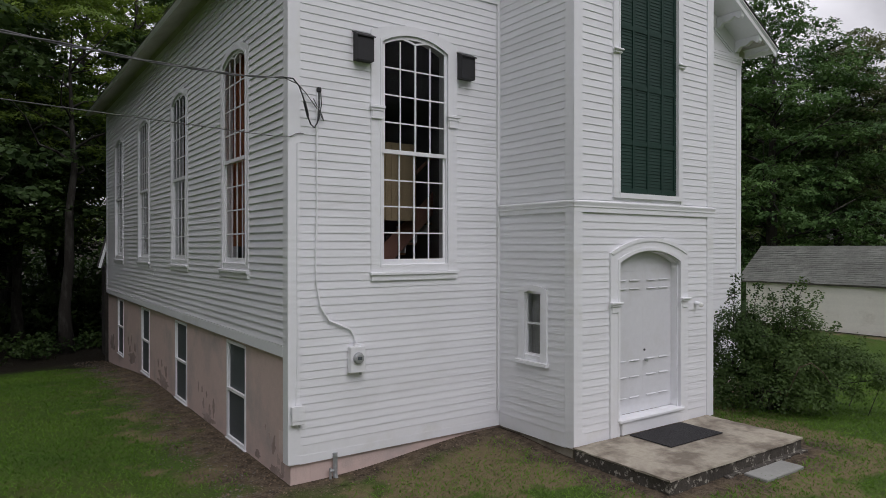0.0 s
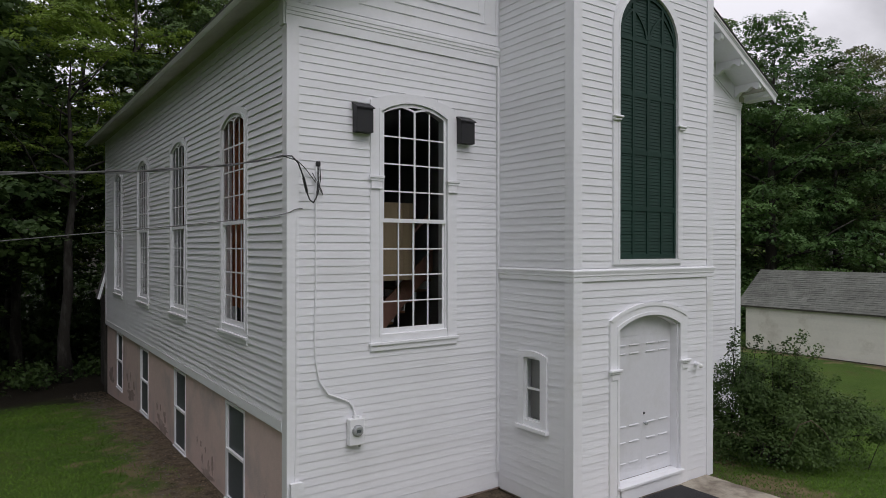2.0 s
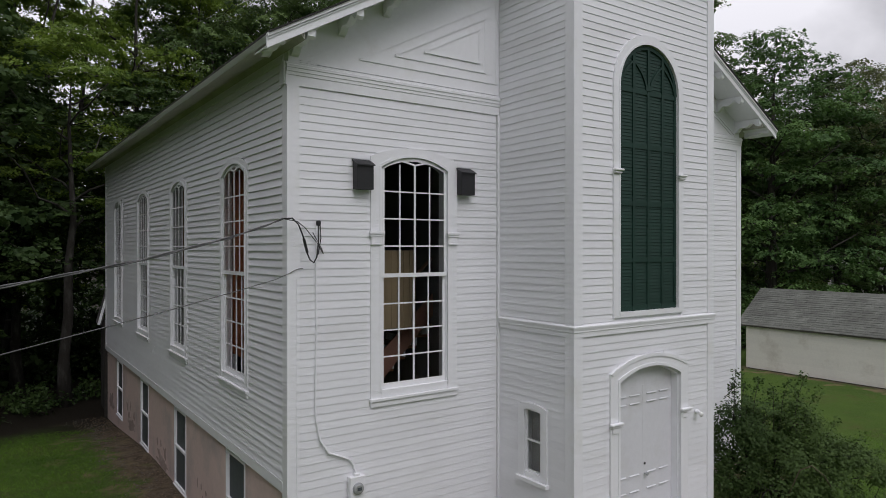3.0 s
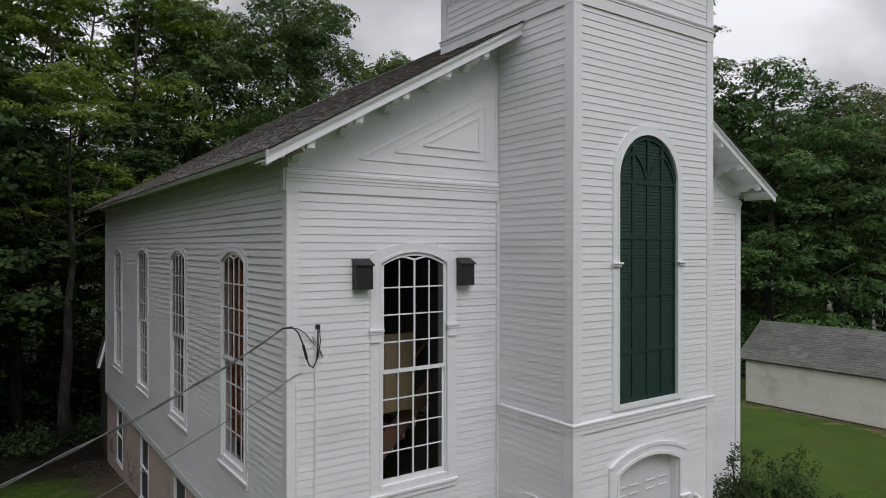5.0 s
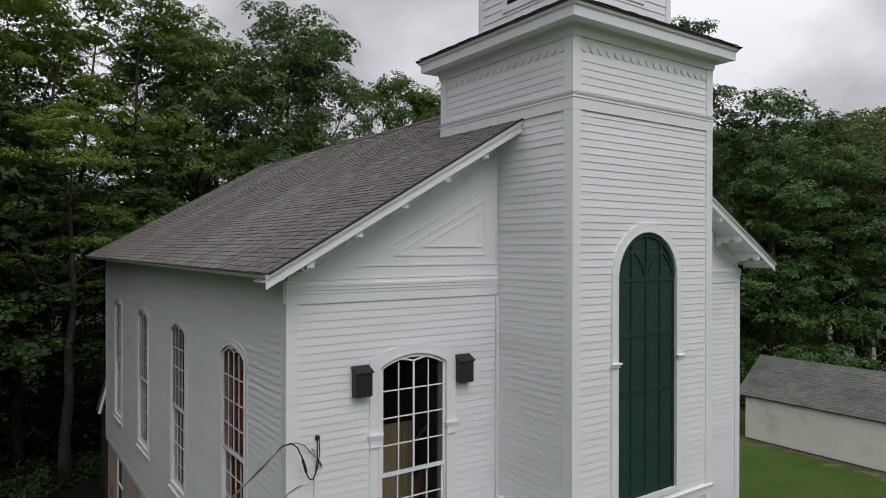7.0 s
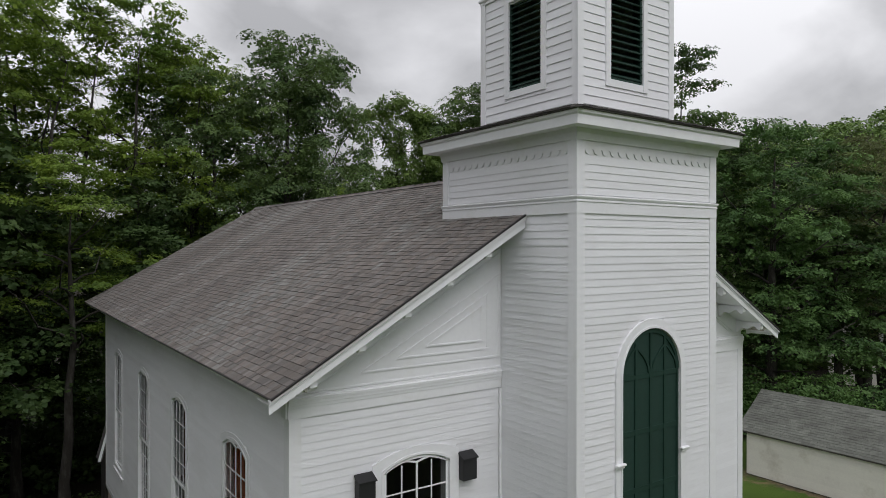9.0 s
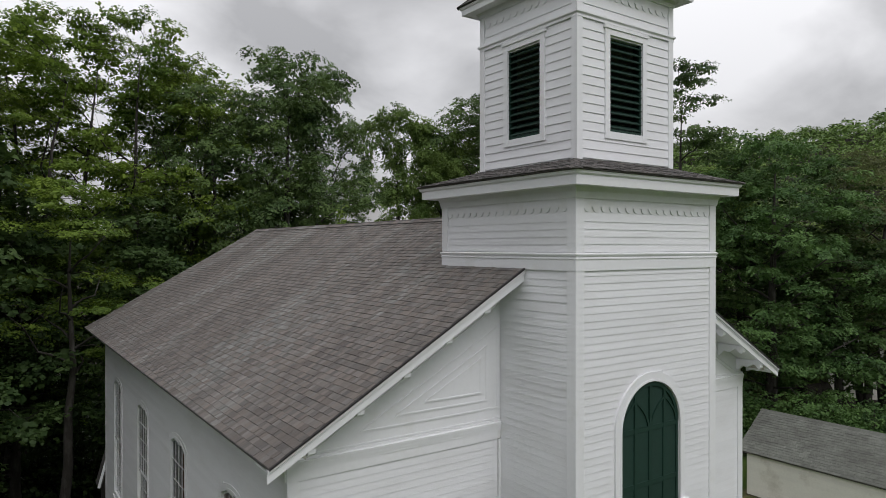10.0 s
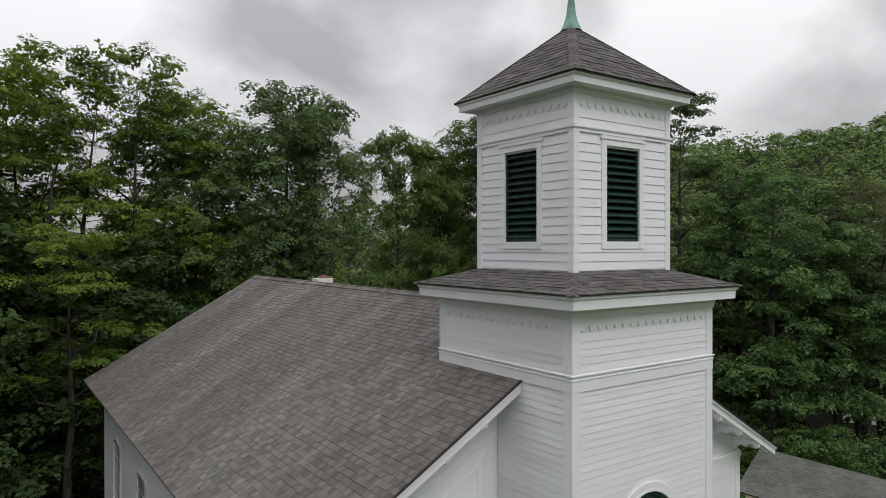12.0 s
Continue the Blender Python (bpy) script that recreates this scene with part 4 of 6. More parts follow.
part("cornice", ring(bmesh.new(), BX0, BX1, BY0, BY1, [(0.0, 14.80), (0.04, 14.80), (0.05, 14.86), (0.08, 14.90), (0.245, 14.905), (0.25, 14.895), (0.27, 14.895), (0.275, 14.99), (0.30, 15.01), (0.31, 15.045), (0.0, 15.08)]), TRIM, church)


def hip_roof(x0, x1, y0, y1, z0, ix0, ix1, iy0, iy1, z1, name, width, course, mesh):
    """Four shingled slopes between an outer and an inner rectangle."""
    bm = bmesh.new()
    lo = [bm.verts.new((x, y, z0)) for x, y in ((x0, y0), (x1, y0), (x1, y1), (x0, y1))]
    hi = [bm.verts.new((x, y, z1)) for x, y in ((ix0, iy0), (ix1, iy0), (ix1, iy1), (ix0, iy1))]
    base = [bm.verts.new((v.co.x, v.co.y, z0 - 0.02)) for v in lo]
    for i in range(4):
        j = (i + 1) % 4
        bm.faces.new((lo[i], lo[j], hi[j], hi[i]))
        bm.faces.new((base[i], base[j], lo[j], lo[i]))
    bm.faces.new(hi)
    bm.faces.new(base[::-1])
    roof = part(name, bm, SHINGLE_DARK, church, "dark asphalt shingle hip roof")
    sides = [((x0, y0), (x1, y0), (ix0, iy0), (ix1, iy0)), ((x0, y1), (x0, y0), (ix0, iy1), (ix0, iy0)), ((x1, y0), (x1, y1), (ix1, iy0), (ix1, iy1)), ((x1, y1), (x0, y1), (ix1, iy1), (ix0, iy1))]
    for n, (a, b, c, d) in enumerate(sides):
        a, b, c, d = Vector((*a, z0)), Vector((*b, z0)), Vector((*c, z1)), Vector((*d, z1))
        along = (b - a).normalized()
        s0 = (c - a).dot(along)
        up = c - a - along * s0
        tall, long = up.length, (b - a).length
        s1 = (b - d).dot(along)
        shingles(roof, a - up.normalized() * 0.015, along, up, tall, lambda v, s0=s0, s1=s1, tall=tall, long=long: (s0 * min(v / tall, 1), long - s1 * min(v / tall, 1)), width, course, mesh, lambda p, n=n: n < 2)
    for i in (0, 1, 3):
        bm = bmesh.new()
        p, q = Vector(lo_hi[i][0]), Vector(lo_hi[i][1])
        d = (q - p)
        k = max(2, int(d.length / 0.14))
        side = d.normalized().cross(Vector((0, 0, 1))).normalized()
        upv = side.cross(d.normalized()).normalized()
        vs = []
        for c, h in ((p, 0.013), (p + d * (1.3 / k), 0.007)):
            vs += [bm.verts.new(c + side * 0.085 - upv * 0.018), bm.verts.new(c + upv * h), bm.verts.new(c - side * 0.085 - upv * 0.018)]
        bm.faces.new((vs[0], vs[1], vs[4], vs[3]))
        bm.faces.new((vs[1], vs[2], vs[5], vs[4]))
        bm.faces.new((vs[0], vs[2], vs[1]))
        first = part("hip_shingle", bm, SHINGLE_DARK, roof)
        for j in range(1, k):
            piece("hip_shingle", first.data, roof, Matrix.Translation(d * (j / k)))
    return roof


def corners(x0, x1, y0, y1, z0, ix0, ix1, iy0, iy1, z1):
    return [((x0, y0, z0), (ix0, iy0, z1)), ((x1, y0, z0), (ix1, iy0, z1)), ((x1, y1, z0), (ix1, iy1, z1)), ((x0, y1, z0), (ix0, iy1, z1))]


LOWER = (TX0 - 0.37, TX1 + 0.37, TY0 - 0.37, TY1 + 0.37, 11.69, BX0 - 0.005, BX1 + 0.005, BY0 - 0.005, BY1 + 0.005, 11.96)
lo_hi = corners(*LOWER)
hip_roof(*LOWER, "skirt_roof", 0.20, 0.125, TAB_DARK)
UPPER = (BX0 - 0.32, BX1 + 0.35, BY0 - 0.34, BY1 + 0.36, 15.06, BXC - 0.06, BXC + 0.06, BYC - 0.06, BYC + 0.06, 16.36)
lo_hi = corners(*UPPER)
hip_roof(*UPPER, "spire_roof", 0.21, 0.125, TAB_DARK)
part("finial", turned(bmesh.new(), [(0.20, -0.06), (0.17, 0.0), (0.145, 0.05), (0.11, 0.14), (0.085, 0.26), (0.065, 0.42), (0.045, 0.62), (0.03, 0.85), (0.02, 1.1), (0.005, 1.35)], (BXC, BYC, 16.36), 8), COPPER, church, "green patinated copper finial")

# ---- windows and doors of the church ----
def bar_grid(bm, half, z0, z1, cols, rows, y0, y1, thick, heavy=None):
    for k in range(1, cols):
        x = -half + 2 * half * k / cols
        t = heavy if heavy and k * 2 == cols else thick
        box(bm, x - t / 2, x + t / 2, y0, y1, z0, z1)
    for k in range(1, rows):
        z = z0 + (z1 - z0) * k / rows
        box(bm, -half, half, y0 + 0.003, y1 - 0.003, z - thick / 2, z + thick / 2)


def clear_back(ob):
    """The outer face of a pane reflects; its other faces let light through."""
    ob.data.materials.append(GLASS_BACK)
    for p in ob.data.polygons:
        p.material_index = 0 if p.normal.y < -0.5 else 1


def tall_window(m, outer, imposts):
    """A tall arched window, sixteen panes over sixteen, in a white casing."""
    half, z0, spring, apex = WIN
    oh, oz, osp, oap = outer
    bm = band(bmesh.new(), arch_path(half, oz, spring, apex), arch_path(oh, oz, osp, oap), -0.034, 0.0)
    band(bm, arch_path(half - 0.004, z0, spring - 0.004, apex - 0.004), arch_path(half + 0.03, z0, spring + 0.03, apex + 0.03), -0.044, -0.034)
    win = part("window", bm, TRIM, church, "tall arched many-paned sash window, white casing", m)
    part("jamb", band(bmesh.new(), arch_path(half - 0.022, z0, spring - 0.022, apex - 0.022), arch_path(half - 0.002, z0, spring - 0.002, apex - 0.002), 0.0, 0.14), TRIM, win)
    part("sill", boxes((-oh - 0.02, oh + 0.02, -0.072, 0.16, oz + 0.01, oz + 0.055), (-oh, oh, -0.045, -0.001, oz - 0.075, oz + 0.01), (-half, half, -0.03, 0.15, oz + 0.055, z0 + 0.03)), TRIM, win, bevel=0.006)
    meet = 4.73
    # lower sash sits behind the upper one
    g = half - 0.022
    bm = boxes((-g, -g + 0.045, 0.022, 0.05, z0 + 0.03, meet + 0.02), (g - 0.045, g, 0.022, 0.05, z0 + 0.03, meet + 0.02), (-g + 0.045, g - 0.045, 0.022, 0.05, z0 + 0.03, z0 + 0.11), (-g + 0.045, g - 0.045, 0.022, 0.05, meet - 0.03, meet + 0.02))
    bar_grid(bm, g - 0.045, z0 + 0.11, meet - 0.03, 4, 4, 0.024, 0.042, 0.021, 0.028)
    part("lower_sash", bm, TRIM, win)
    # upper sash, its head cut to two shallow lobes
    bm = boxes((-g, -g + 0.04, -0.014, 0.018, meet - 0.03, spring - 0.02), (g - 0.04, g, -0.014, 0.018, meet - 0.03, spring - 0.02), (-g + 0.04, g - 0.04, -0.014, 0.018, meet - 0.03, meet + 0.03))
    w = g - 0.04
    top = spring + 0.045
    bar_grid(bm, w, meet + 0.03, top, 4, 4, -0.011, 0.007, 0.021, 0.032)
    for s in (-1, 1):
        lobe = [(s * w * (0.0 + k / 10), top + 0.085 * math.sin(math.pi * (0.10 + 0.62 * k / 10)) - 0.035) for k in range(11)]
        if s < 0:
            lobe = lobe[::-1]
        lower = lobe
        upper = [(x, z + 0.028) for x, z in lobe]
        band(bm, lower, upper, -0.012, 0.010)
    band(bm, [(x, min(z, 99)) for x, z in arc(g - 0.012, spring - 0.04, apex - 0.06, 14)], arc(g + 0.002, spring - 0.03, apex - 0.022, 14), -0.014, 0.018)
    part("upper_sash", bm, TRIM, win)
    pane_me = None
    for lo, hi, y, wide in ((z0 + 0.11, meet - 0.03, 0.034, g - 0.045), (meet + 0.03, top, -0.002, w)):
        for r in range(4):
            for c in range(4):
                pw, ph = 2 * wide / 4, (hi - lo) / 4
                if pane_me is None:
                    ob = part("pane", boxes((0.0, 1.0, -0.0015, 0.0015, 0.0, 1.0)), GLASS, win)
                    clear_back(ob)
                    pane_me = ob.data
                else:
                    ob = piece("pane", pane_me, win, Matrix())
                extra = 0.07 if (y < 0.01 and r == 3) else 0.0
                ob.matrix_basis = Matrix.Translation((-wide + c * pw, y, lo + r * ph)) @ Matrix.Diagonal((pw, 1, ph + extra, 1)) @ pose(0, 0, 0, random.uniform(-0.15, 0.15), 0, random.uniform(-0.15, 0.15))
                ob.visible_shadow = False
    if imposts:
        for s in (-1, 1):
            c = s * (half + oh) / 2
            part("impost", boxes((c - 0.125, c + 0.125, -0.085, -0.035, 5.35, 5.39), (c - 0.11, c + 0.11, -0.068, -0.035, 5.31, 5.35), (c - 0.082, c + 0.082, -0.056, -0.035, 5.215, 5.31), (c - 0.09, c + 0.09, -0.066, -0.035, 5.19, 5.215)), TRIM, win, bevel=0.004)
    return win


tall_window(pose(FRONT_WIN_X, 0, 0), WIN_OUT, True)
side_window = tall_window(LEFT @ pose(-WINDOW_YS[0], 0, 0), SIDE_OUT, False)
for y in WINDOW_YS[1:]:
    dup = copy_thing(side_window, LEFT @ pose(-y, 0, 0))
    for o in dup.children:
        o.visible_shadow = o.name.split(".")[0] != "pane"


def basement_window(m):
    h, z0, z1 = BASEMENT
    bm = boxes((-h, -h + 0.04, -0.012, 0.12, z0, z1), (h - 0.04, h, -0.012, 0.12, z0, z1), (-h + 0.04, h - 0.04, -0.012, 0.12, z1 - 0.05, z1), (-h + 0.04, h - 0.04, -0.016, 0.12, z0, z0 + 0.05))
    win = part("basement_window", bm, TRIM, church, "two-light basement window with dim screened glass", m)
    mid = (z0 + z1) / 2
    g = h - 0.04
    part("sash", boxes((-g, g, -0.012, 0.05, mid - 0.02, mid + 0.025), (-g, -g + 0.03, -0.012, 0.03, z0 + 0.05, mid - 0.02), (g - 0.03, g, -0.012, 0.03, z0 + 0.05, mid - 0.02), (-g, -g + 0.03, 0.01, 0.05, mid + 0.025, z1 - 0.05), (g - 0.03, g, 0.01, 0.05, mid + 0.025, z1 - 0.05)), TRIM, win)
    for a, b, y in ((z0 + 0.05, mid, 0.02), (mid, z1 - 0.05, 0.035)):
        p = part("pane", boxes((-g, g, y, y + 0.003, a, b)), GLASS_DIM, win)
        p.visible_shadow = False
    part("window_sill", boxes((-h - 0.02, h + 0.02, -0.035, 0.0, z0 - 0.03, z0 + 0.0)), TRIM, win)
    return win


first_basement = basement_window(pose(X0 + 0.03, WINDOW_YS[0] + 0.05, 0, 0, 0, -90))
for y in WINDOW_YS[1:]:
    dup = copy_thing(first_basement, pose(X0 + 0.03, y + 0.05, 0, 0, 0, -90))
    for o in dup.children:
        o.visible_shadow = o.name.split(".")[0] != "pane"


def small_window():
    half, z0, spring, apex = SMALL
    oh, oz, osp, oap = SMALL_OUT
    win = part("small_window", band(bmesh.new(), arch_path(half, oz + 0.06, spring, apex, 6), arch_path(oh, oz + 0.06, osp, oap, 6), -0.045, 0.0), TRIM, church, "narrow two-pane window with white casing", TLEFT @ pose(SMALL_U, 0, 0))
    part("sill", boxes((-oh - 0.03, oh + 0.03, -0.09, 0.1, oz, oz + 0.06), (-half, half, -0.03, 0.1, oz + 0.06, z0 + 0.02)), TRIM, win, bevel=0.005)
    mid = (z0 + apex) / 2
    part("sash", boxes((-half, -half + 0.025, 0.012, 0.05, z0, apex), (half - 0.025, half, 0.012, 0.05, z0, apex), (-half + 0.025, half - 0.025, 0.012, 0.05, mid - 0.014, mid + 0.014), (-half + 0.025, half - 0.025, 0.012, 0.05, z0, z0 + 0.045), (-half + 0.025, half - 0.025, 0.012, 0.05, apex - 0.05, apex - 0.001)), TRIM, win)
    for a, b in ((z0 + 0.05, mid - 0.02), (mid + 0.02, apex - 0.05)):
        pane = part("pane", boxes((-half + 0.03, half - 0.03, 0.030, 0.033, a, b)), GLASS, win)
        pane.visible_shadow = False
        clear_back(pane)


small_window()
blind = part("window_blind", boxes((TX0 + 0.13, TX0 + 0.135, -1.10, -0.62, 1.55, 2.62)), CURTAIN, None)
tagged(blind, "pale cloth blind behind the small window", "blind")


def tower_shutter():
    """The tall round-headed opening of the tower, closed with dark green louvred blinds."""
    half, z0, spring, apex = SHUT
    oh, oz, osp, oap = SHUT_OUT
    m = TFRONT @ pose(SHUT_X, 0, 0)
    bm = band(bmesh.new(), arch_path(half, oz, spring, apex, 24), arch_path(oh, oz, osp, oap, 24), -0.045, 0.0)
    band(bm, arch_path(half - 0.002, z0, spring, apex - 0.002, 24), arch_path(half + 0.03, z0, spring, apex + 0.03, 24), -0.055, -0.045)
    win = part("shuttered_window", bm, TRIM, church, "tall round-headed window closed by dark green louvered shutters", m)
    part("jamb", band(bmesh.new(), arch_path(half - 0.012, z0, spring, apex - 0.012, 24), arch_path(half - 0.002, z0, spring, apex - 0.002, 24), 0.0, 0.12), TRIM, win)
    part("sill", boxes((-half, half, -0.05, 0.12, oz, z0)), TRIM, win)
    for s in (-1, 1):
        c = s * (half + oh) / 2
        part("impost", boxes((c - 0.105, c + 0.105, -0.11, -0.046, 6.335, 6.37), (c - 0.085, c + 0.085, -0.085, -0.046, 6.295, 6.335)), TRIM, win, bevel=0.01)
    g = half - 0.012
    rails = [z0 + 0.045, 4.95, 5.85, 6.77, spring - 0.03]
    bm = bmesh.new()
    for z in rails:
        box(bm, -g, g, -0.006, 0.045, z - 0.04, z + 0.04)
    edges = [-g, -g / 2, 0.0, g / 2, g]
    for k, x in enumerate(edges):
        w = 0.05 if k in (0, 4) else 0.06
        a, b = (x, x + w) if k == 0 else (x - w, x) if k == 4 else (x - w / 2, x + w / 2)
        box(bm, a, b, -0.010, 0.048, z0, spring)
    band(bm, arch_path(g - 0.05, spring, spring + 0.01, apex - 0.08, 24), arch_path(g, spring, spring + 0.01, apex - 0.014, 24), -0.018, 0.048)
    # pointed tracery in the head
    for c0, hw, tall in ((-g / 2, g / 2 - 0.02, 0.46), (g / 2, g / 2 - 0.02, 0.46)):
        for s in (-1, 1):
            path = [(c0 + s * hw * (1 - (k / 8) ** 1.9), spring + tall * k / 8) for k in range(9)]
            other = [(x - s * 0.045, z) for x, z in path]
            band(bm, path, other, -0.015, 0.046)
    box(bm, -0.025, 0.025, -0.017, 0.046, spring, apex - 0.06)
    for s in (-1, 1):
        box(bm, s * g / 2 - 0.03, s * g / 2 + 0.03, -0.016, 0.046, spring, spring + 0.82 * (apex - spring))
    part("shutter_frame", bm, GREEN, win)
    width = arch_half(g, spring, apex - 0.03)
    me = None
    for k in range(4):
        a, b = edges[k] + 0.03, edges[k + 1] - 0.03
        for i in range(78):
            z = z0 + 0.10 + i * 0.0540
            w = width(z + 0.03)
            if w is None:
                continue
            p, q = max(a, -w + 0.01), min(b, w - 0.01)
            if q - p < 0.04:
                continue
            if me is None:
                ob = part("slat", boxes((0, 1, -0.004, 0.004, -0.031, 0.031)), GREEN, win)
                me = ob.data
            else:
                ob = piece("slat", me, win, Matrix())
            ob.matrix_basis = pose(p, 0.012, z, -9 + random.uniform(-1.5, 1.5), 0, 0) @ Matrix.Diagonal((q - p, 1, 1, 1))
    part("backing", prism(bmesh.new(), arch_path(g, z0, spring, apex - 0.014, 24), 0.050, 0.060, xz), GREEN, win)


tower_shutter()


def church_door():
    """A pair of white panelled doors under a plain arched tympanum, set deep in the wall."""
    half, z0, spring, apex = DOOR
    oh, oz, osp, oap = DOOR_OUT
    m = TFRONT @ pose(DOOR_X, 0, 0)
    bm = band(bmesh.new(), arch_path(half, oz + 0.03, spring, apex), arch_path(oh, oz + 0.03, osp, oap), -0.05, 0.0)
    band(bm, arch_path(half - 0.012, oz + 0.03, spring - 0.012, apex - 0.012), arch_path(half + 0.035, oz + 0.03, spring + 0.035, apex + 0.035), -0.062, -0.05)
    band(bm, arc(oh - 0.045, osp - 0.03, oap - 0.045), arc(oh + 0.012, osp + 0.0, oap + 0.012), -0.066, -0.05)
    door = part("entrance_door", bm, TRIM, church, "white panelled double doors in a deep arched casing", m)
    deep = 0.13
    part("jamb", band(bmesh.new(), arch_path(half - 0.03, z0, spring - 0.03, apex - 0.03), arch_path(half - 0.001, z0, spring - 0.001, apex - 0.001), 0.0, deep), TRIM, door)
    part("threshold", boxes((-half + 0.031, half - 0.031, -0.09, deep, 0.355, 0.555), (-half - 0.03, half + 0.03, -0.12, -0.002, 0.555, 0.60), (-half + 0.031, half - 0.031, -0.002, deep, 0.555, 0.60)), TRIM, door, bevel=0.006)
    for s in (-1, 1):
        c = s * (half + oh) / 2
        part("impost", boxes((c - 0.135, c + 0.135, -0.12, -0.051, 2.405, 2.44), (c - 0.11, c + 0.11, -0.095, -0.051, 2.37, 2.405), (c - 0.075, c + 0.075, -0.07, -0.051, 2.27, 2.365)), TRIM, door, bevel=0.008)
    g = half - 0.03
    part("tympanum", prism(bmesh.new(), arch_path(g, 2.896, spring - 0.03, apex - 0.03), deep - 0.002, deep + 0.03, xz), DOOR_PAINT, door)
    for s in (-1, 1):
        a, b = (-g, -0.0004) if s < 0 else (0.0004, g)
        leaf = part("door_leaf", boxes((a, b, deep, deep + 0.05, 0.605, 2.895)), DOOR_PAINT, door)
        lw = (b - a)
        for c in range(2):
            u0 = a + 0.09 + c * (lw - 0.18 + 0.075) / 2
            u1 = u0 + (lw - 0.18 - 0.075) / 2
            for p, q in ((0.66, 0.865), (0.93, 1.20), (1.26, 1.46), (1.54, 2.625), (2.68, 2.76)):
                bm = bmesh.new()
                prism(bm, [(deep - 0.001, q), (deep - 0.022, q - 0.008), (deep - 0.022, q - 0.016), (deep - 0.005, q - 0.018), (deep - 0.001, q - 0.018)], u0 + 0.008, u1 - 0.008, yz)
                part("door_panel", bm, DOOR_PAINT, leaf)
        if s > 0:
            part("door_knob", tube(bmesh.new(), [(0.05, deep, 1.44), (0.05, deep - 0.035, 1.44), (0.05, deep - 0.04, 1.44), (0.05, deep - 0.065, 1.44), (0.05, deep - 0.072, 1.44)], [0.011, 0.011, 0.028, 0.030, 0.014], 12), METAL, leaf, "worn metal door knob")
            part("keyhole_plate", tube(bmesh.new(), [(0.05, deep + 0.001, 1.60), (0.05, deep - 0.010, 1.60)], 0.020, 12), BLACK, leaf, "small black lock cylinder")
    return door


church_door()

# ---- inside, as far as the glass shows it ----
part("floor", boxes((X0 + 0.25, X1 - 0.25, 0.24, Y_BACK - 0.24, 1.95, 2.05)), WOOD, church)
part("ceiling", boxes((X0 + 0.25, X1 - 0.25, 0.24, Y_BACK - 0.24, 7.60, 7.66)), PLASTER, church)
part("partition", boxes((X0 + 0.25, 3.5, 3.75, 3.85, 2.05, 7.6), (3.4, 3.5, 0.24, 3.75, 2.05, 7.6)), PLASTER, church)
part("partition", boxes((1.05, 1.12, 3.9, Y_BACK - 0.3, 2.05, 7.55)), WOOD, church, "dark brown wood panelling")
stair = thing("staircase", "brown wooden gallery staircase inside the vestibule", "staircase")
for k in range(11):
    part("tread", boxes((1.35 + k * 0.24, 1.62 + k * 0.24, 1.5, 2.6, 2.22 + k * 0.185, 2.26 + k * 0.185)), WOOD, stair)
    part("riser", boxes((1.37 + k * 0.24, 1.39 + k * 0.24, 1.5, 2.6, 2.075 + k * 0.185, 2.22 + k * 0.185)), TRIM, stair)
part("stringer", prism(bmesh.new(), [(1.25, 2.06), (1.55, 2.06), (3.4, 3.9), (3.4, 4.3), (1.25, 2.35)], 1.46, 1.495, xz), STAIN, stair)
part("handrail", tube(bmesh.new(), [(1.3, 1.48, 3.05), (3.38, 1.48, 4.95)], 0.03), STAIN, stair)


def hanging(points, z0, z1, mat, label):
    """A cloth with soft folds between two heights."""
    back = [(x + 0.005, y + 0.005) for x, y in points[::-1]]
    ob = part("curtain", prism(bmesh.new(), points + back, z0, z1, xy), mat, None)
    return tagged(ob, label, "curtain")


def folds(y0, y1, x, n=36, deep=0.016):
    return [(x + deep * math.sin(k * 1.15) + deep * 0.5 * math.sin(k * 0.47), y0 + (y1 - y0) * k / n) for k in range(n + 1)]


panel = part("plank_panel", boxes((2.02, 2.14, 1.25, 1.28, 3.75, 5.1)), PLANK, church, "tan vertical plank panel inside")
for k in range(1, 7):
    piece("plank", panel.data, panel, pose(k * 0.124, 0, 0))
hanging(folds(WINDOW_YS[0] - WIN[0] + 0.01, WINDOW_YS[0] + WIN[0] - 0.01, X0 + 0.17), 3.30, 6.62, DRAPE, "rust brown cloth curtain behind the side window")
for y in WINDOW_YS[1:]:
    hanging(folds(y - WIN[0] + 0.01, y + WIN[0] - 0.01, X0 + 0.17), 2.75, 4.70, CURTAIN, "pale grey half curtain behind the side window")

# ---- step, mat, fixtures ----
doorstep = thing("doorstep", "weathered concrete doorstep slab with lichened edges", "doorstep")


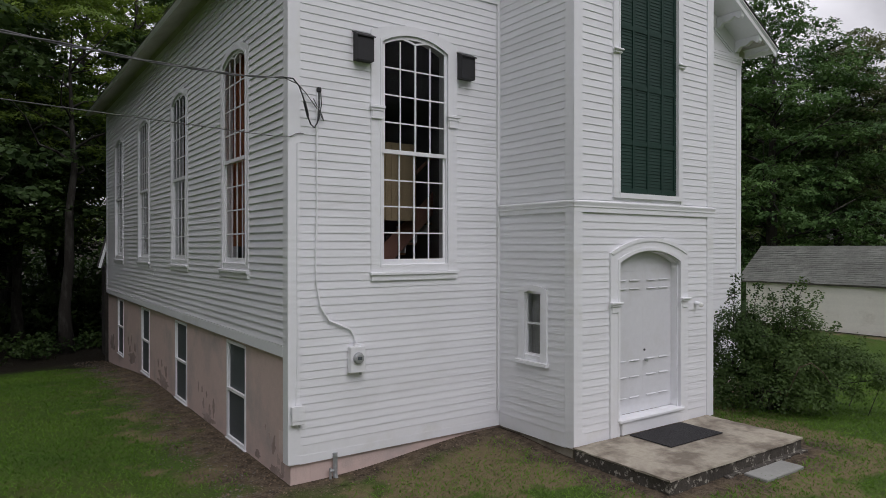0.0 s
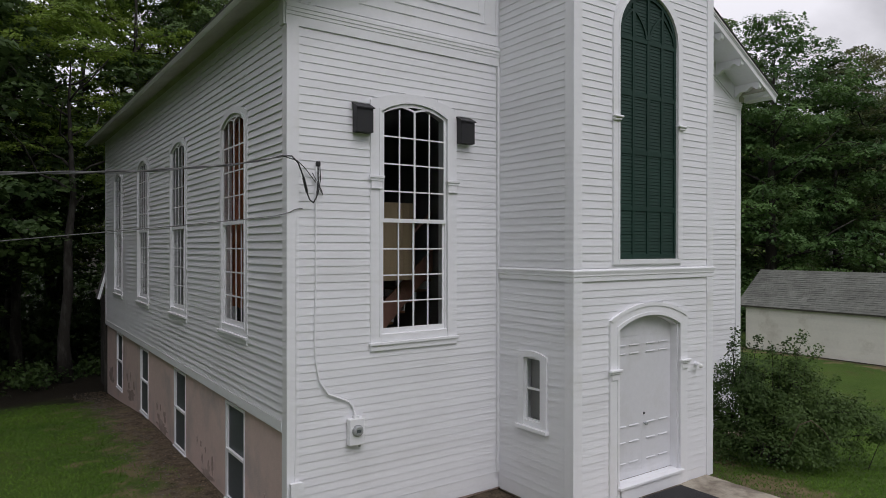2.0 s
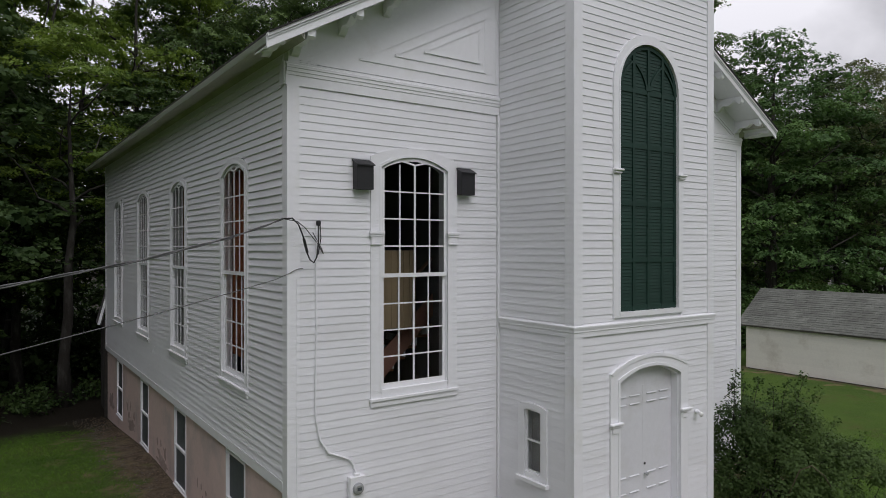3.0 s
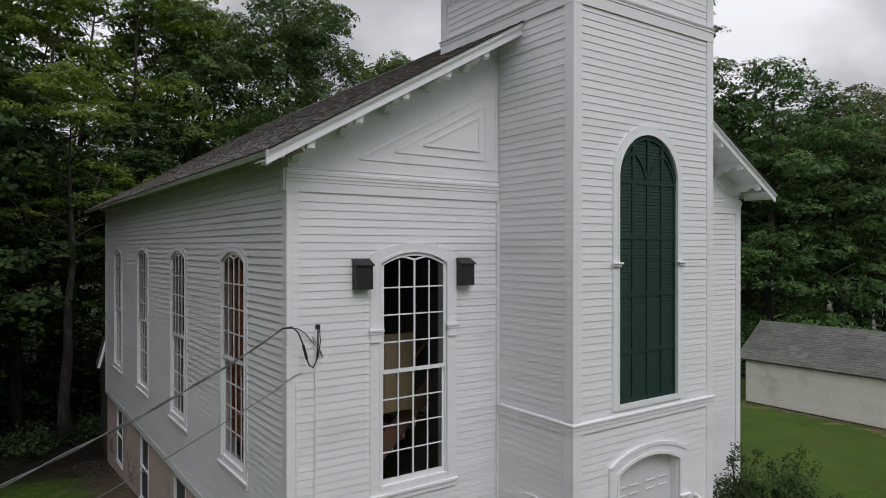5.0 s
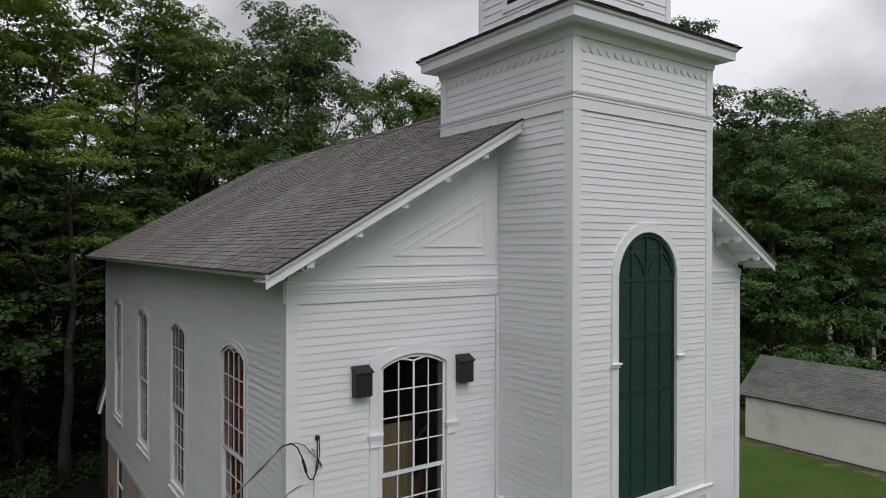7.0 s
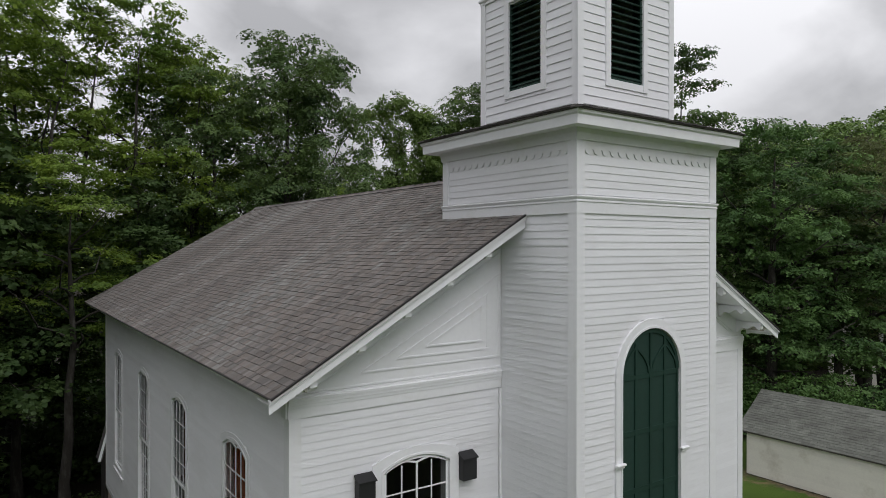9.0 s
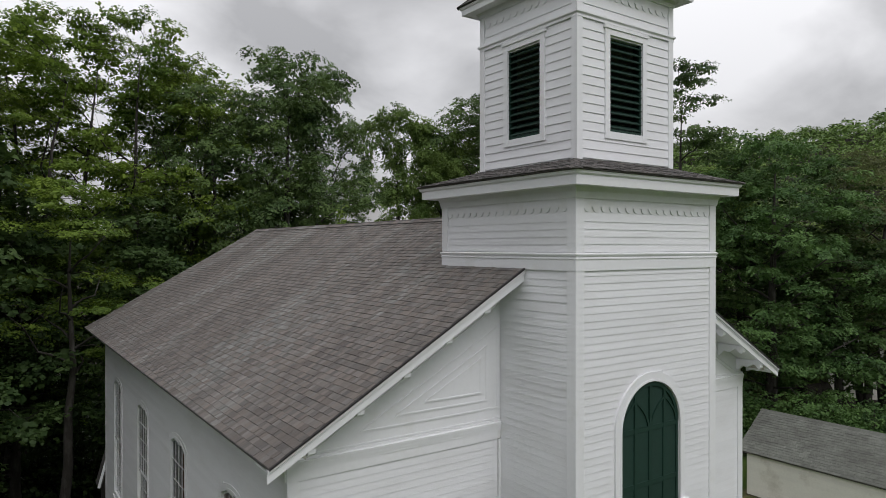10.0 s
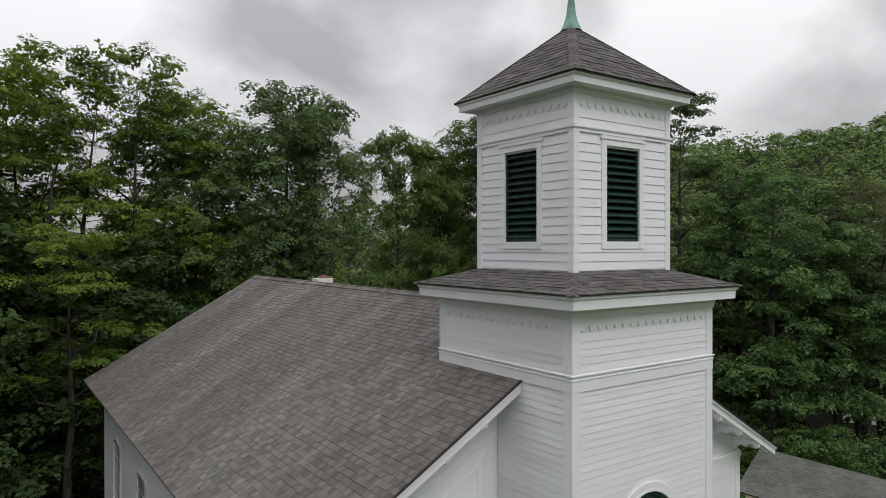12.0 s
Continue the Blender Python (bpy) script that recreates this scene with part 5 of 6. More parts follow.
def rough_slab(x0, x1, y0, y1, z0, z1, seed, name, mat, parent, amp=0.012):
    rng = random.Random(seed)
    bm = bmesh.new()
    nx, ny = 26, 12
    top = [[bm.verts.new((x0 + (x1 - x0) * i / nx + (rng.uniform(-amp, amp) if i in (0, nx) else 0), y0 + (y1 - y0) * j / ny + (rng.uniform(-amp, amp) if j in (0, ny) else 0), z1 + 0.006 * noise.noise(Vector((i * 0.4, j * 0.4, seed))) - (0.010 * rng.random() if i in (0, nx) or j in (0, ny) else 0))) for j in range(ny + 1)] for i in range(nx + 1)]
    for i in range(nx):
        for j in range(ny):
            bm.faces.new((top[i][j], top[i + 1][j], top[i + 1][j + 1], top[i][j + 1]))
    rim = [top[i][0] for i in range(nx + 1)] + [top[nx][j] for j in range(1, ny + 1)] + [top[i][ny] for i in range(nx - 1, -1, -1)] + [top[0][j] for j in range(ny - 1, 0, -1)]
    lower = [bm.verts.new((v.co.x + rng.uniform(-amp, amp), v.co.y + rng.uniform(-amp, amp) - 0.01, z0)) for v in rim]
    for k in range(len(rim)):
        j = (k + 1) % len(rim)
        bm.faces.new((rim[k], rim[j], lower[j], lower[k]))
    return part(name, bm, mat, parent)


rough_slab(3.70, 7.02, -3.43, TY0 - 0.04, 0.315, 0.345, 3, "slab_top", CONCRETE, doorstep, 0.006)
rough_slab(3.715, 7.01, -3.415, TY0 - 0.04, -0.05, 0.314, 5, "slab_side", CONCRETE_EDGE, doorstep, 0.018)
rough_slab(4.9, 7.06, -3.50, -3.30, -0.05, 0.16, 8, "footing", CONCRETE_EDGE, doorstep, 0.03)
mat_ob = part("doormat", boxes((4.85, 6.16, -2.62, -1.86, 0.352, 0.366)), RUBBER, None, bevel=0.004)
tagged(mat_ob, "flat black rubber doormat on the concrete step", "doormat")
paver = part("paving_stone", boxes((5.22, 6.20, -3.86, -3.52, 0.06, 0.165)), STONE, None, m=pose(0, 0, 0), bevel=0.012)
tagged(paver, "grey flagstone lying before the doorstep", "paving stone")


def wall_box(x, z, w):
    """A plain black box with a sloping lid that sticks out over its front."""
    t = thing("bat_box", "black wooden box with sloping lid fixed to wall", "bat box", pose(x, -0.02, z), "black boxes beside the window")
    part("body", prism(bmesh.new(), [(0.0, -0.37), (-0.14, -0.37), (-0.14, -0.02), (0.0, 0.045)], -w / 2, w / 2, yz), BLACK, t, bevel=0.004)
    part("lid", prism(bmesh.new(), [(0.0, 0.048), (-0.165, -0.030), (-0.165, -0.012), (0.0, 0.070)], -w / 2 - 0.014, w / 2 + 0.014, yz), BLACK, t)


wall_box(1.13, 6.36, 0.27)
wall_box(2.99, 6.36, 0.27)

meter = thing("electric_meter", "white electric meter box with round glass dial", "electric meter", pose(1.02, -0.022, 1.67))
part("box", boxes((-0.12, 0.12, -0.11, 0.0, -0.19, 0.19)), TRIM, meter, bevel=0.008)
part("hub", boxes((-0.04, 0.04, -0.09, -0.02, 0.19, 0.225)), TRIM, meter)
part("dial", tube(bmesh.new(), [(0, -0.111, 0.02), (0, -0.14, 0.02), (0, -0.156, 0.02), (0, -0.161, 0.02)], [0.078, 0.076, 0.07, 0.055], 24), METAL, meter, "round grey meter dial")
part("ring", tube(bmesh.new(), [(0, -0.112, 0.02), (0, -0.125, 0.02)], 0.086, 24), METAL, meter)
part("drip_nut", tube(bmesh.new(), [(0.06, -0.06, -0.19), (0.06, -0.06, -0.23)], 0.018, 8), METAL, meter)
part("dial_plate", boxes((-0.035, 0.035, -0.1635, -0.1615, 0.0, 0.045)), GLASS_DIM, meter, "dark reading plate")

junction = thing("junction_box", "small white cable box fixed at the corner", "junction box", pose(0.115, -0.032, 0.985))
part("box", boxes((-0.085, 0.085, -0.075, 0.0, -0.13, 0.12)), TRIM, junction, bevel=0.006)
part("lid", boxes((-0.09, 0.09, -0.085, -0.0755, -0.07, 0.125)), TRIM, junction)
part("gland", tube(bmesh.new(), [(0.03, -0.04, -0.13), (0.03, -0.04, -0.17)], 0.016, 8), METAL, junction)

conduit = thing("service_cable", "white painted service cable run down the wall", "cable")
run = [(0.43, 5.45), (0.415, 5.0), (0.42, 4.0), (0.40, 3.0), (0.41, 2.75), (0.47, 2.45), (0.60, 2.25), (0.78, 2.17), (0.93, 2.10), (1.00, 2.00), (1.02, 1.86)]
fine_run = []
for (a, b), (c, d) in zip(run, run[1:]):
    fine_run += [(a + (c - a) * k / 4, b + (d - b) * k / 4) for k in range(4)]
fine_run.append(run[-1])
part("cable", tube(bmesh.new(), [(x, -0.042 - (0.03 if z < 1.95 else 0.0), z) for x, z in fine_run], 0.015, 8), TRIM, conduit, smooth=True)

phone = thing("telephone_cable", "thin white wire down the corner board", "cable")
part("wire", tube(bmesh.new(), [(0.13, -0.038, 4.72), (0.125, -0.038, 3.2), (0.13, -0.038, 2.0), (0.11, -0.038, 1.1)], 0.009, 6), TRIM, phone)

pipe = thing("ground_conduit", "grey metal conduit stub at the foundation", "pipe")
part("stub", tube(bmesh.new(), [(0.70, -0.03, 0.36), (0.70, -0.03, 0.06), (0.71, -0.06, -0.05)], 0.035, 10), METAL, pipe)
part("thin_pipe", tube(bmesh.new(), [(0.62, -0.04, 0.16), (0.62, -0.05, -0.05)], 0.018, 8), METAL, pipe)
part("valve", tube(bmesh.new(), [(0.60, -0.06, 0.12), (0.66, -0.06, 0.12)], 0.022, 8), METAL, pipe)

bulb = thing("porch_lamp", "bare white flood bulb in a small holder", "lamp", pose(6.72, TY0 - 0.02, 2.32))
part("holder", tube(bmesh.new(), [(0, 0, 0), (0, -0.04, 0), (-0.01, -0.08, -0.005), (-0.03, -0.11, -0.01)], [0.036, 0.034, 0.022, 0.020], 12), TRIM, bulb)
part("bulb", tube(bmesh.new(), [(-0.03, -0.11, -0.01), (-0.04, -0.125, -0.015), (-0.055, -0.145, -0.02), (-0.065, -0.16, -0.025)], [0.02, 0.038, 0.042, 0.025], 14), BULB, bulb, smooth=True)


# ---- overhead wires ----
def sag(points, radius, turns, strands, mat, name, parent, step=0.10):
    pts = [Vector(p) for p in points]
    fine = []
    for a, b in zip(pts, pts[1:]):
        k = max(2, int((b - a).length / step))
        fine += [a.lerp(b, i / k) for i in range(k)]
    fine.append(pts[-1])
    for s in range(strands):
        bm = bmesh.new()
        off = []
        for i, p in enumerate(fine):
            ang = turns * i * step * 6.2832 + 6.2832 * s / strands
            off.append(p + Vector((math.sin(ang) * 0.35, -math.sin(ang) * 0.35, math.cos(ang))) * radius * 1.1 * (strands > 1))
        tube(bm, off, radius, 6)
        part(name, bm, mat, parent, smooth=True)


service = thing("service_drop", "twisted overhead service cable meeting the wall", "power line")
LINE = [(-0.155, -0.27, 5.53), (-0.5, -0.56, 5.42), (-1.1, -1.06, 5.26), (-2.2, -1.98, 5.03), (-3.31, -2.85, 4.86), (-5.5, -4.6, 4.66), (-8.5, -7.0, 4.62), (-13.0, -10.6, 4.9), (-22.0, -17.8, 6.2)]
sag(LINE, 0.0075, 0.9, 2, CABLE, "strand", service)
sag(LINE, 0.005, 0.7, 1, BLACK, "neutral", service)
part("tail", tube(bmesh.new(), [(-0.155, -0.27, 5.53), (-0.02, -0.25, 5.54), (0.08, -0.22, 5.46), (0.16, -0.19, 5.30), (0.22, -0.16, 5.10), (0.28, -0.14, 4.98), (0.345, -0.12, 4.94), (0.40, -0.10, 5.02), (0.43, -0.09, 5.25), (0.44, -0.06, 5.50)], 0.010, 8), BLACK, service, "black insulated tail looping to the weatherhead", smooth=True)
part("splice", tube(bmesh.new(), [(0.17, -0.185, 5.27), (0.235, -0.155, 5.08)], 0.020, 8), BLACK, service)
part("tail", tube(bmesh.new(), [(0.345, -0.12, 4.945), (0.42, -0.10, 5.06), (0.465, -0.09, 5.28), (0.465, -0.06, 5.49)], 0.007, 6), BLACK, service)
part("guy_wire", tube(bmesh.new(), [(-0.155, -0.27, 5.53), (0.10, -0.14, 5.50), (0.25, -0.05, 5.42), (0.42, -0.05, 5.22), (0.52, -0.05, 5.06), (0.50, -0.05, 5.12), (0.36, -0.05, 5.36)], 0.007, 6), CABLE, service, smooth=True)
part("weatherhead", boxes((0.415, 0.475, -0.08, -0.022, 5.455, 5.525)), BLACK, service, "black weatherhead", bevel=0.012)

phone_drop = thing("telephone_drop", "thin overhead telephone wire to the corner", "power line")
sag([(0.03, -0.04, 4.80), (-0.3, -0.34, 4.73), (-1.0, -0.95, 4.64), (-1.9, -1.72, 4.53), (-3.31, -2.84, 4.37), (-5.5, -4.6, 4.2), (-8.5, -7.0, 4.15), (-13.0, -10.6, 4.5), (-22.0, -17.8, 5.8)], 0.005, 0, 1, CABLE, "wire", phone_drop)
part("hook", tube(bmesh.new(), [(0.03, -0.04, 4.80), (0.10, -0.05, 4.84), (0.17, -0.04, 4.86), (0.22, -0.03, 4.86)], 0.006, 6), CABLE, phone_drop)

# ---- outbuildings ----
def shed():
    """A long low cream shed with a grey shingle roof, ridge along its length."""
    t = thing("shed", "long low cream shed with grey shingle roof", "shed", pose(23.47, 7.1, 0))
    long, wide, eave, ridge, over = 14.0, 3.7, 1.89, 3.33, 0.40
    part("foundation", boxes((0.03, wide - 0.03, -long + 0.03, -0.03, -0.5, 0.04)), CONCRETE_EDGE, t)
    wall = part("wall", boxes((0.0, 0.12, -long, 0.0, 0.03, 1.88), (wide - 0.12, wide, -long, 0.0, 0.03, 1.88), (0.12, wide - 0.12, -long, -long + 0.12, 0.03, 1.88)), CREAM, t)
    part("wall", prism(bmesh.new(), [(0.12, 0.03), (wide - 0.12, 0.03), (wide - 0.12, 1.88), (wide / 2, ridge - 0.14), (0.12, 1.88)], -0.12, 0.0, xz), CREAM, t)
    me = board_mesh("siding_board", CREAM, 0.013)
    for k in range(14):
        piece("siding_board", me, wall, pose(-0.001, 0, 0.045 + k * 0.13, 0, 0, -90) @ Matrix.Diagonal((long, 1, 0.13 / LAP, 1)))
    part("corner_board", boxes((-0.022, 0.0, -0.07, 0.02, 0.04, 1.86)), CREAM, t)
    for side in (-1, 1):
        def fx(x, side=side):
            return x if side < 0 else wide - x
        roof = part("roof", prism(bmesh.new(), [(fx(-0.11), eave - 0.03), (fx(wide / 2), ridge - 0.04), (fx(wide / 2), ridge - 0.14), (fx(-0.11), eave - 0.10)], -long - 0.25, over, xz), SHINGLE_DARK, t, "grey weathered asphalt shingle roof")
        if side < 0:
            d = Vector((wide / 2 + 0.13, 0, ridge - eave + 0.02))
            shingles(roof, Vector((-0.13, -long - 0.27, eave - 0.045)), (0, 1, 0), d, d.length, lambda v: (0, long + 0.27 + over + 0.02), 0.30, 0.13, TAB_GREY, lambda p: p.y > -2.2)
    part("ridge_cap", prism(bmesh.new(), [(wide / 2 - 0.13, ridge - 0.105), (wide / 2, ridge + 0.006), (wide / 2 + 0.13, ridge - 0.105), (wide / 2, ridge - 0.02)], -long - 0.27, over + 0.02, xz), SHINGLE_GREY, t)
    return t


SHINGLE_GREY = material("grey_asphalt_shingle", (0.142, 0.148, 0.130), 0.95, 0.26, 1.3, 0.6, 160, per_piece=0.12, second=(0.104, 0.108, 0.094), second_scale=0.9, second_at=(0.46, 0.62))
TAB_GREY = shingle_mesh("shingle", SHINGLE_GREY)
shed()


def rear_porch():
    """A small lean-to at the back corner of the church."""
    t = thing("rear_porch", "small weathered lean-to at the rear of church", "porch")
    part("wall", boxes((0.15, 2.6, Y_BACK + 0.03, Y_BACK + 2.2, -0.9, 2.6)), BARK, t)
    part("roof", prism(bmesh.new(), [(-0.22, 2.62), (0.16, 4.05), (2.6, 4.3), (2.6, 4.15), (0.22, 3.9), (-0.12, 2.58)], Y_BACK + 0.06, Y_BACK + 0.6, xz), SHINGLE_DARK, t)
    part("fascia", prism(bmesh.new(), [(-0.24, 2.60), (0.14, 4.05), (0.20, 4.0), (-0.16, 2.58)], Y_BACK + 0.035, Y_BACK + 0.06, xz), TRIM, t)
    part("post", boxes((-0.02, 0.08, Y_BACK + 0.1, Y_BACK + 0.2, -0.9, 2.7)), BARK, t)


rear_porch()


def far_house():
    t = thing("house", "small white house half hidden behind trees", "house", pose(50.0, 13.0, float(ground_height(50, 13)), 0, 0, 30))
    part("wall", boxes((-3, 3, -2.5, 2.5, -0.5, 2.6)), CREAM, t)
    part("roof", prism(bmesh.new(), [(-3.3, 2.5), (0, 4.3), (3.3, 2.5), (3.2, 2.4), (0, 4.15), (-3.2, 2.4)], -2.8, 2.8, xz), SHINGLE_GREY, t)
    win = part("window", boxes((-2.0, -1.0, -2.54, -2.49, 0.9, 2.0)), TRIM, t)
    part("pane", boxes((-1.93, -1.07, -2.55, -2.541, 0.97, 1.93)), BLACK, win, "dark window glass")


far_house()


# ---- plants ----
def leaf_cloud(rng, centers, radii, flat, per, size, up=0.9, droop=0.0):
    """Folded leaves scattered in flattened clumps. Returns corner places and faces."""
    n = len(centers)
    idx = np.repeat(np.arange(n), per)
    k = len(idx)
    direc = rng.normal(size=(k, 3))
    direc /= np.linalg.norm(direc, axis=1, keepdims=True)
    rad = radii[idx] * rng.random(k) ** 0.45
    pos = centers[idx] + direc * rad[:, None] * np.array([1, 1, flat])
    pos[:, 2] -= droop * (rad ** 2)
    nor = rng.normal(size=(k, 3)) * 0.75 + np.array([0, 0, up]) + direc * 0.5
    nor /= np.linalg.norm(nor, axis=1, keepdims=True)
    tip = rng.normal(size=(k, 3)) + direc * 0.7
    tip -= nor * (tip * nor).sum(1, keepdims=True)
    tip /= np.linalg.norm(tip, axis=1, keepdims=True)
    side = np.cross(nor, tip)
    s = size * rng.uniform(0.65, 1.35, (k, 1))
    fold = nor * s * rng.uniform(0.05, 0.22, (k, 1))
    a = pos - tip * s * 0.5
    b = pos + side * s * 0.42 + fold - tip * s * 0.06
    c = pos + tip * s * 0.55
    d = pos - side * s * 0.42 + fold - tip * s * 0.06
    verts = np.stack([a, b, c, d], 1).reshape(-1, 3)
    return verts


def leaf_object(name, verts, mat, parent, kind=""):
    k = len(verts) // 4
    me = bpy.data.meshes.new(name)
    me.vertices.add(len(verts))
    me.vertices.foreach_set("co", verts.astype(np.float32).ravel())
    i = np.arange(k) * 4
    tris = np.stack([i, i + 1, i + 2, i, i + 2, i + 3], 1).ravel()
    me.loops.add(len(tris))
    me.loops.foreach_set("vertex_index", tris.astype(np.int32))
    me.polygons.add(2 * k)
    me.polygons.foreach_set("loop_start", (np.arange(2 * k) * 3).astype(np.int32))
    me.polygons.foreach_set("loop_total", np.full(2 * k, 3, np.int32))
    me.update(calc_edges=True)
    me.materials.append(mat)
    ob = new(name, me)
    ob.parent = parent
    if kind:
        tagged(ob, kind=kind)
    return ob


def spray_cloud(rng, centers, radii, out, per, size, tilt=0.3, fuzz=0.13, lift=0.6):
    """Leaves laid in flat sprays that slope and droop outwards, as boughs carry them. Returns the corner places."""
    idx = np.repeat(np.arange(len(centers)), per)
    k = len(idx)
    r, o = radii[idx], out[idx]
    a, q = rng.random(k) * 6.2832, np.sqrt(rng.random(k))
    flat = np.stack([np.cos(a) * q * r, np.sin(a) * q * r, np.zeros(k)], 1)
    flat[:, 2] = -tilt * (flat * o).sum(1) - 0.25 * r * q ** 2 + rng.normal(size=k) * fuzz * r
    pos = centers[idx] + flat
    nor = np.array([0, 0, lift]) + o * 0.7 + rng.normal(size=(k, 3)) * 0.34
    nor /= np.linalg.norm(nor, axis=1, keepdims=True)
    tip = flat / (r[:, None] + 0.01) + o * 0.6 + rng.normal(size=(k, 3)) * 0.6
    tip -= nor * (tip * nor).sum(1, keepdims=True)
    tip /= np.linalg.norm(tip, axis=1, keepdims=True)
    side = np.cross(nor, tip)
    s = (np.asarray(size)[idx][:, None] if np.ndim(size) else size) * rng.uniform(0.6, 1.4, (k, 1))
    fold = nor * s * rng.uniform(-0.06, 0.18, (k, 1))
    return np.stack([pos - tip * s * 0.5, pos + side * s * 0.42 + fold, pos + tip * s * 0.55, pos - side * s * 0.42 + fold], 1).reshape(-1, 3)


def clump_sprays(rng, center, radius, tall, count, low=-0.25):
    """Places of sprays over the upper side of one rounded clump, with the way out of it for each."""
    d = rng.normal(size=(count * 3, 3))
    d /= np.linalg.norm(d, axis=1, keepdims=True)
    d = d[d[:, 2] > low][:count]
    q = rng.uniform(0.62, 1.0, (len(d), 1))
    return np.array(center) + d * q * np.array([radius, radius, tall]), d


def tree(seed, height, radius, base, clumps, clump_r, sprays, per, leaf, trunk_r, mat, label, m, stems=1, layered=0.62, limbs=9, spray_r=(0.34, 0.6), shape=0.7, tilt=0.3, gap=0.6, lift=0.6, core=26):
    """A broad-leaved tree: trunk, curved limbs, boughs to rounded clumps, and each clump roofed with sprays of small leaves."""
    rng = np.random.default_rng(seed)
    t = thing("tree", label, "tree", m, "trees round the church")
    bm = bmesh.new()
    nodes = []

    def bough(points, radii, sides):
        tube(bm, points, radii, sides)
        for (p, q), (r0, r1) in zip(zip(points, points[1:]), zip(radii, radii[1:])):
            for w in (0.35, 0.7, 1.0):
                nodes.append((Vector(p).lerp(Vector(q), w), r0 + (r1 - r0) * w))

    for s in range(stems):
        a = 6.2832 * s / stems + rng.random() * 2
        out = (0.08 + 0.05 * rng.random()) * height if stems > 1 else 0.02 * height
        pts, rr = [], []
        for k in range(8):
            q = k / 7
            wob = rng.normal(size=2) * 0.06 * (k > 0)
            pts.append(Vector((math.cos(a) * out * q ** 1.2 + wob[0], math.sin(a) * out * q ** 1.2 + wob[1], q * height * 0.88)))
            rr.append(trunk_r / stems ** 0.45 * ((1 - q) ** 0.85 * 0.92 + 0.06) * (1.4 if k == 0 else 1))
        bough(pts, rr, 12)
        for k in range(limbs):
            q = 0.22 + 0.62 * (k + rng.random() * 0.6) / limbs
            z = base * 0.6 + (height - base * 0.6) * q * 0.8
            j = min(6, int(z / (height * 0.88) * 7))
            p0 = pts[j].lerp(pts[j + 1], min(1.0, z / (height * 0.88) * 7 - j))
            ang = a + k * 2.4 + rng.random() * 0.6
            reach = radius * (0.75 - 0.35 * q) * rng.uniform(0.8, 1.1)
            rise = reach * rng.uniform(0.35, 0.9) + 0.6
            mid = p0 + Vector((math.cos(ang) * reach * 0.5, math.sin(ang) * reach * 0.5, rise * 0.35 + rng.normal() * 0.15))
            tip = p0 + Vector((math.cos(ang + 0.25) * reach, math.sin(ang + 0.25) * reach, rise))
            r0 = trunk_r * (0.34 - 0.18 * q)
            bough([p0, p0.lerp(mid, 0.5) + Vector((0, 0, 0.1)), mid, mid.lerp(tip, 0.55) + Vector((rng.normal() * 0.15, rng.normal() * 0.15, 0.08)), tip], [r0, r0 * 0.8, r0 * 0.6, r0 * 0.42, r0 * 0.2], 6)
    place, size = np.array([tuple(p) for p, _ in nodes]), np.array([r for _, r in nodes])
    made, tries = [], 0
    cs, cr, co, inner = [], [], [], []
    while len(made) < clumps and tries < 6000:
        tries += 1
        q = rng.random() ** 0.8 if len(made) > 3 else rng.uniform(0.9, 1.0)
        z = base + (height - base) * q
        env = radius * (math.sin(math.pi * min(0.95, 0.17 + 0.76 * q)) ** shape)
        ang = rng.random() * 6.2832
        env *= 0.9 + 0.35 * noise.noise(Vector((math.cos(ang) * 1.3, math.sin(ang) * 1.3, z * 0.25 + seed * 7.1)))
        big = rng.uniform(*clump_r) * (1.08 - 0.3 * q)
        r = max(0.0, env - big * 0.5) * (1 - 0.75 * rng.random() ** 1.6)
        c = np.array((r * math.cos(ang), r * math.sin(ang), z - big * layered * 0.6))
        if any(np.linalg.norm((c - o) * (1, 1, 0.75 / layered)) < gap * (big + b) * 0.72 for o, b in made):
            continue
        made.append((c, big))
        d = np.linalg.norm(place - c, axis=1) + np.where(place[:, 2] > c[2] + 0.3, 2.5, 0.0) + 0.4 * size / trunk_r
        i = int(np.argmin(d))
        p0, p2 = Vector(place[i]), Vector(c)
        p1 = p0.lerp(p2, 0.5) + Vector((rng.normal() * 0.12, rng.normal() * 0.12, 0.12 * (p2 - p0).length))
        r0 = min(0.06, size[i] * 0.6)
        tube(bm, [p0, p1, p2], [r0, r0 * 0.6, 0.014], 5)
        for _ in range(int(core * big * big)):
            inner.append(c + rng.normal(size=3) * np.array([0.30, 0.30, 0.26 * layered]) * big)
        spots, ways = clump_sprays(rng, c, big, big * layered, max(5, int(sprays * big * big)))
        for n, (e, w) in enumerate(zip(spots, ways)):
            cs.append(e)
            co.append(w)
            cr.append(rng.uniform(*spray_r))
            if n % 5 == 0:
                tube(bm, [p1.lerp(p2, 0.6 + 0.4 * rng.random()), Vector(e)], [0.012, 0.004], 3)
    part("trunk", bm, BARK, t, smooth=True)
    crown = spray_cloud(rng, np.array(cs), np.array(cr), np.array(co), per, leaf, tilt, lift=lift)
    if inner:
        crown = np.concatenate([crown, leaf_cloud(rng, np.array(inner), np.full(len(inner), 0.2), 0.8, 2, leaf * 1.7, up=0.3)])
    leaf_object("crown", crown, mat, t)
    return t


def on_ground(x, y, turn=0.0, s=1.0, sz=None):
    return pose(x, y, float(ground_height(x, y)) - 0.1, 0, 0, turn) @ Matrix.Diagonal((s, s, sz or s, 1))


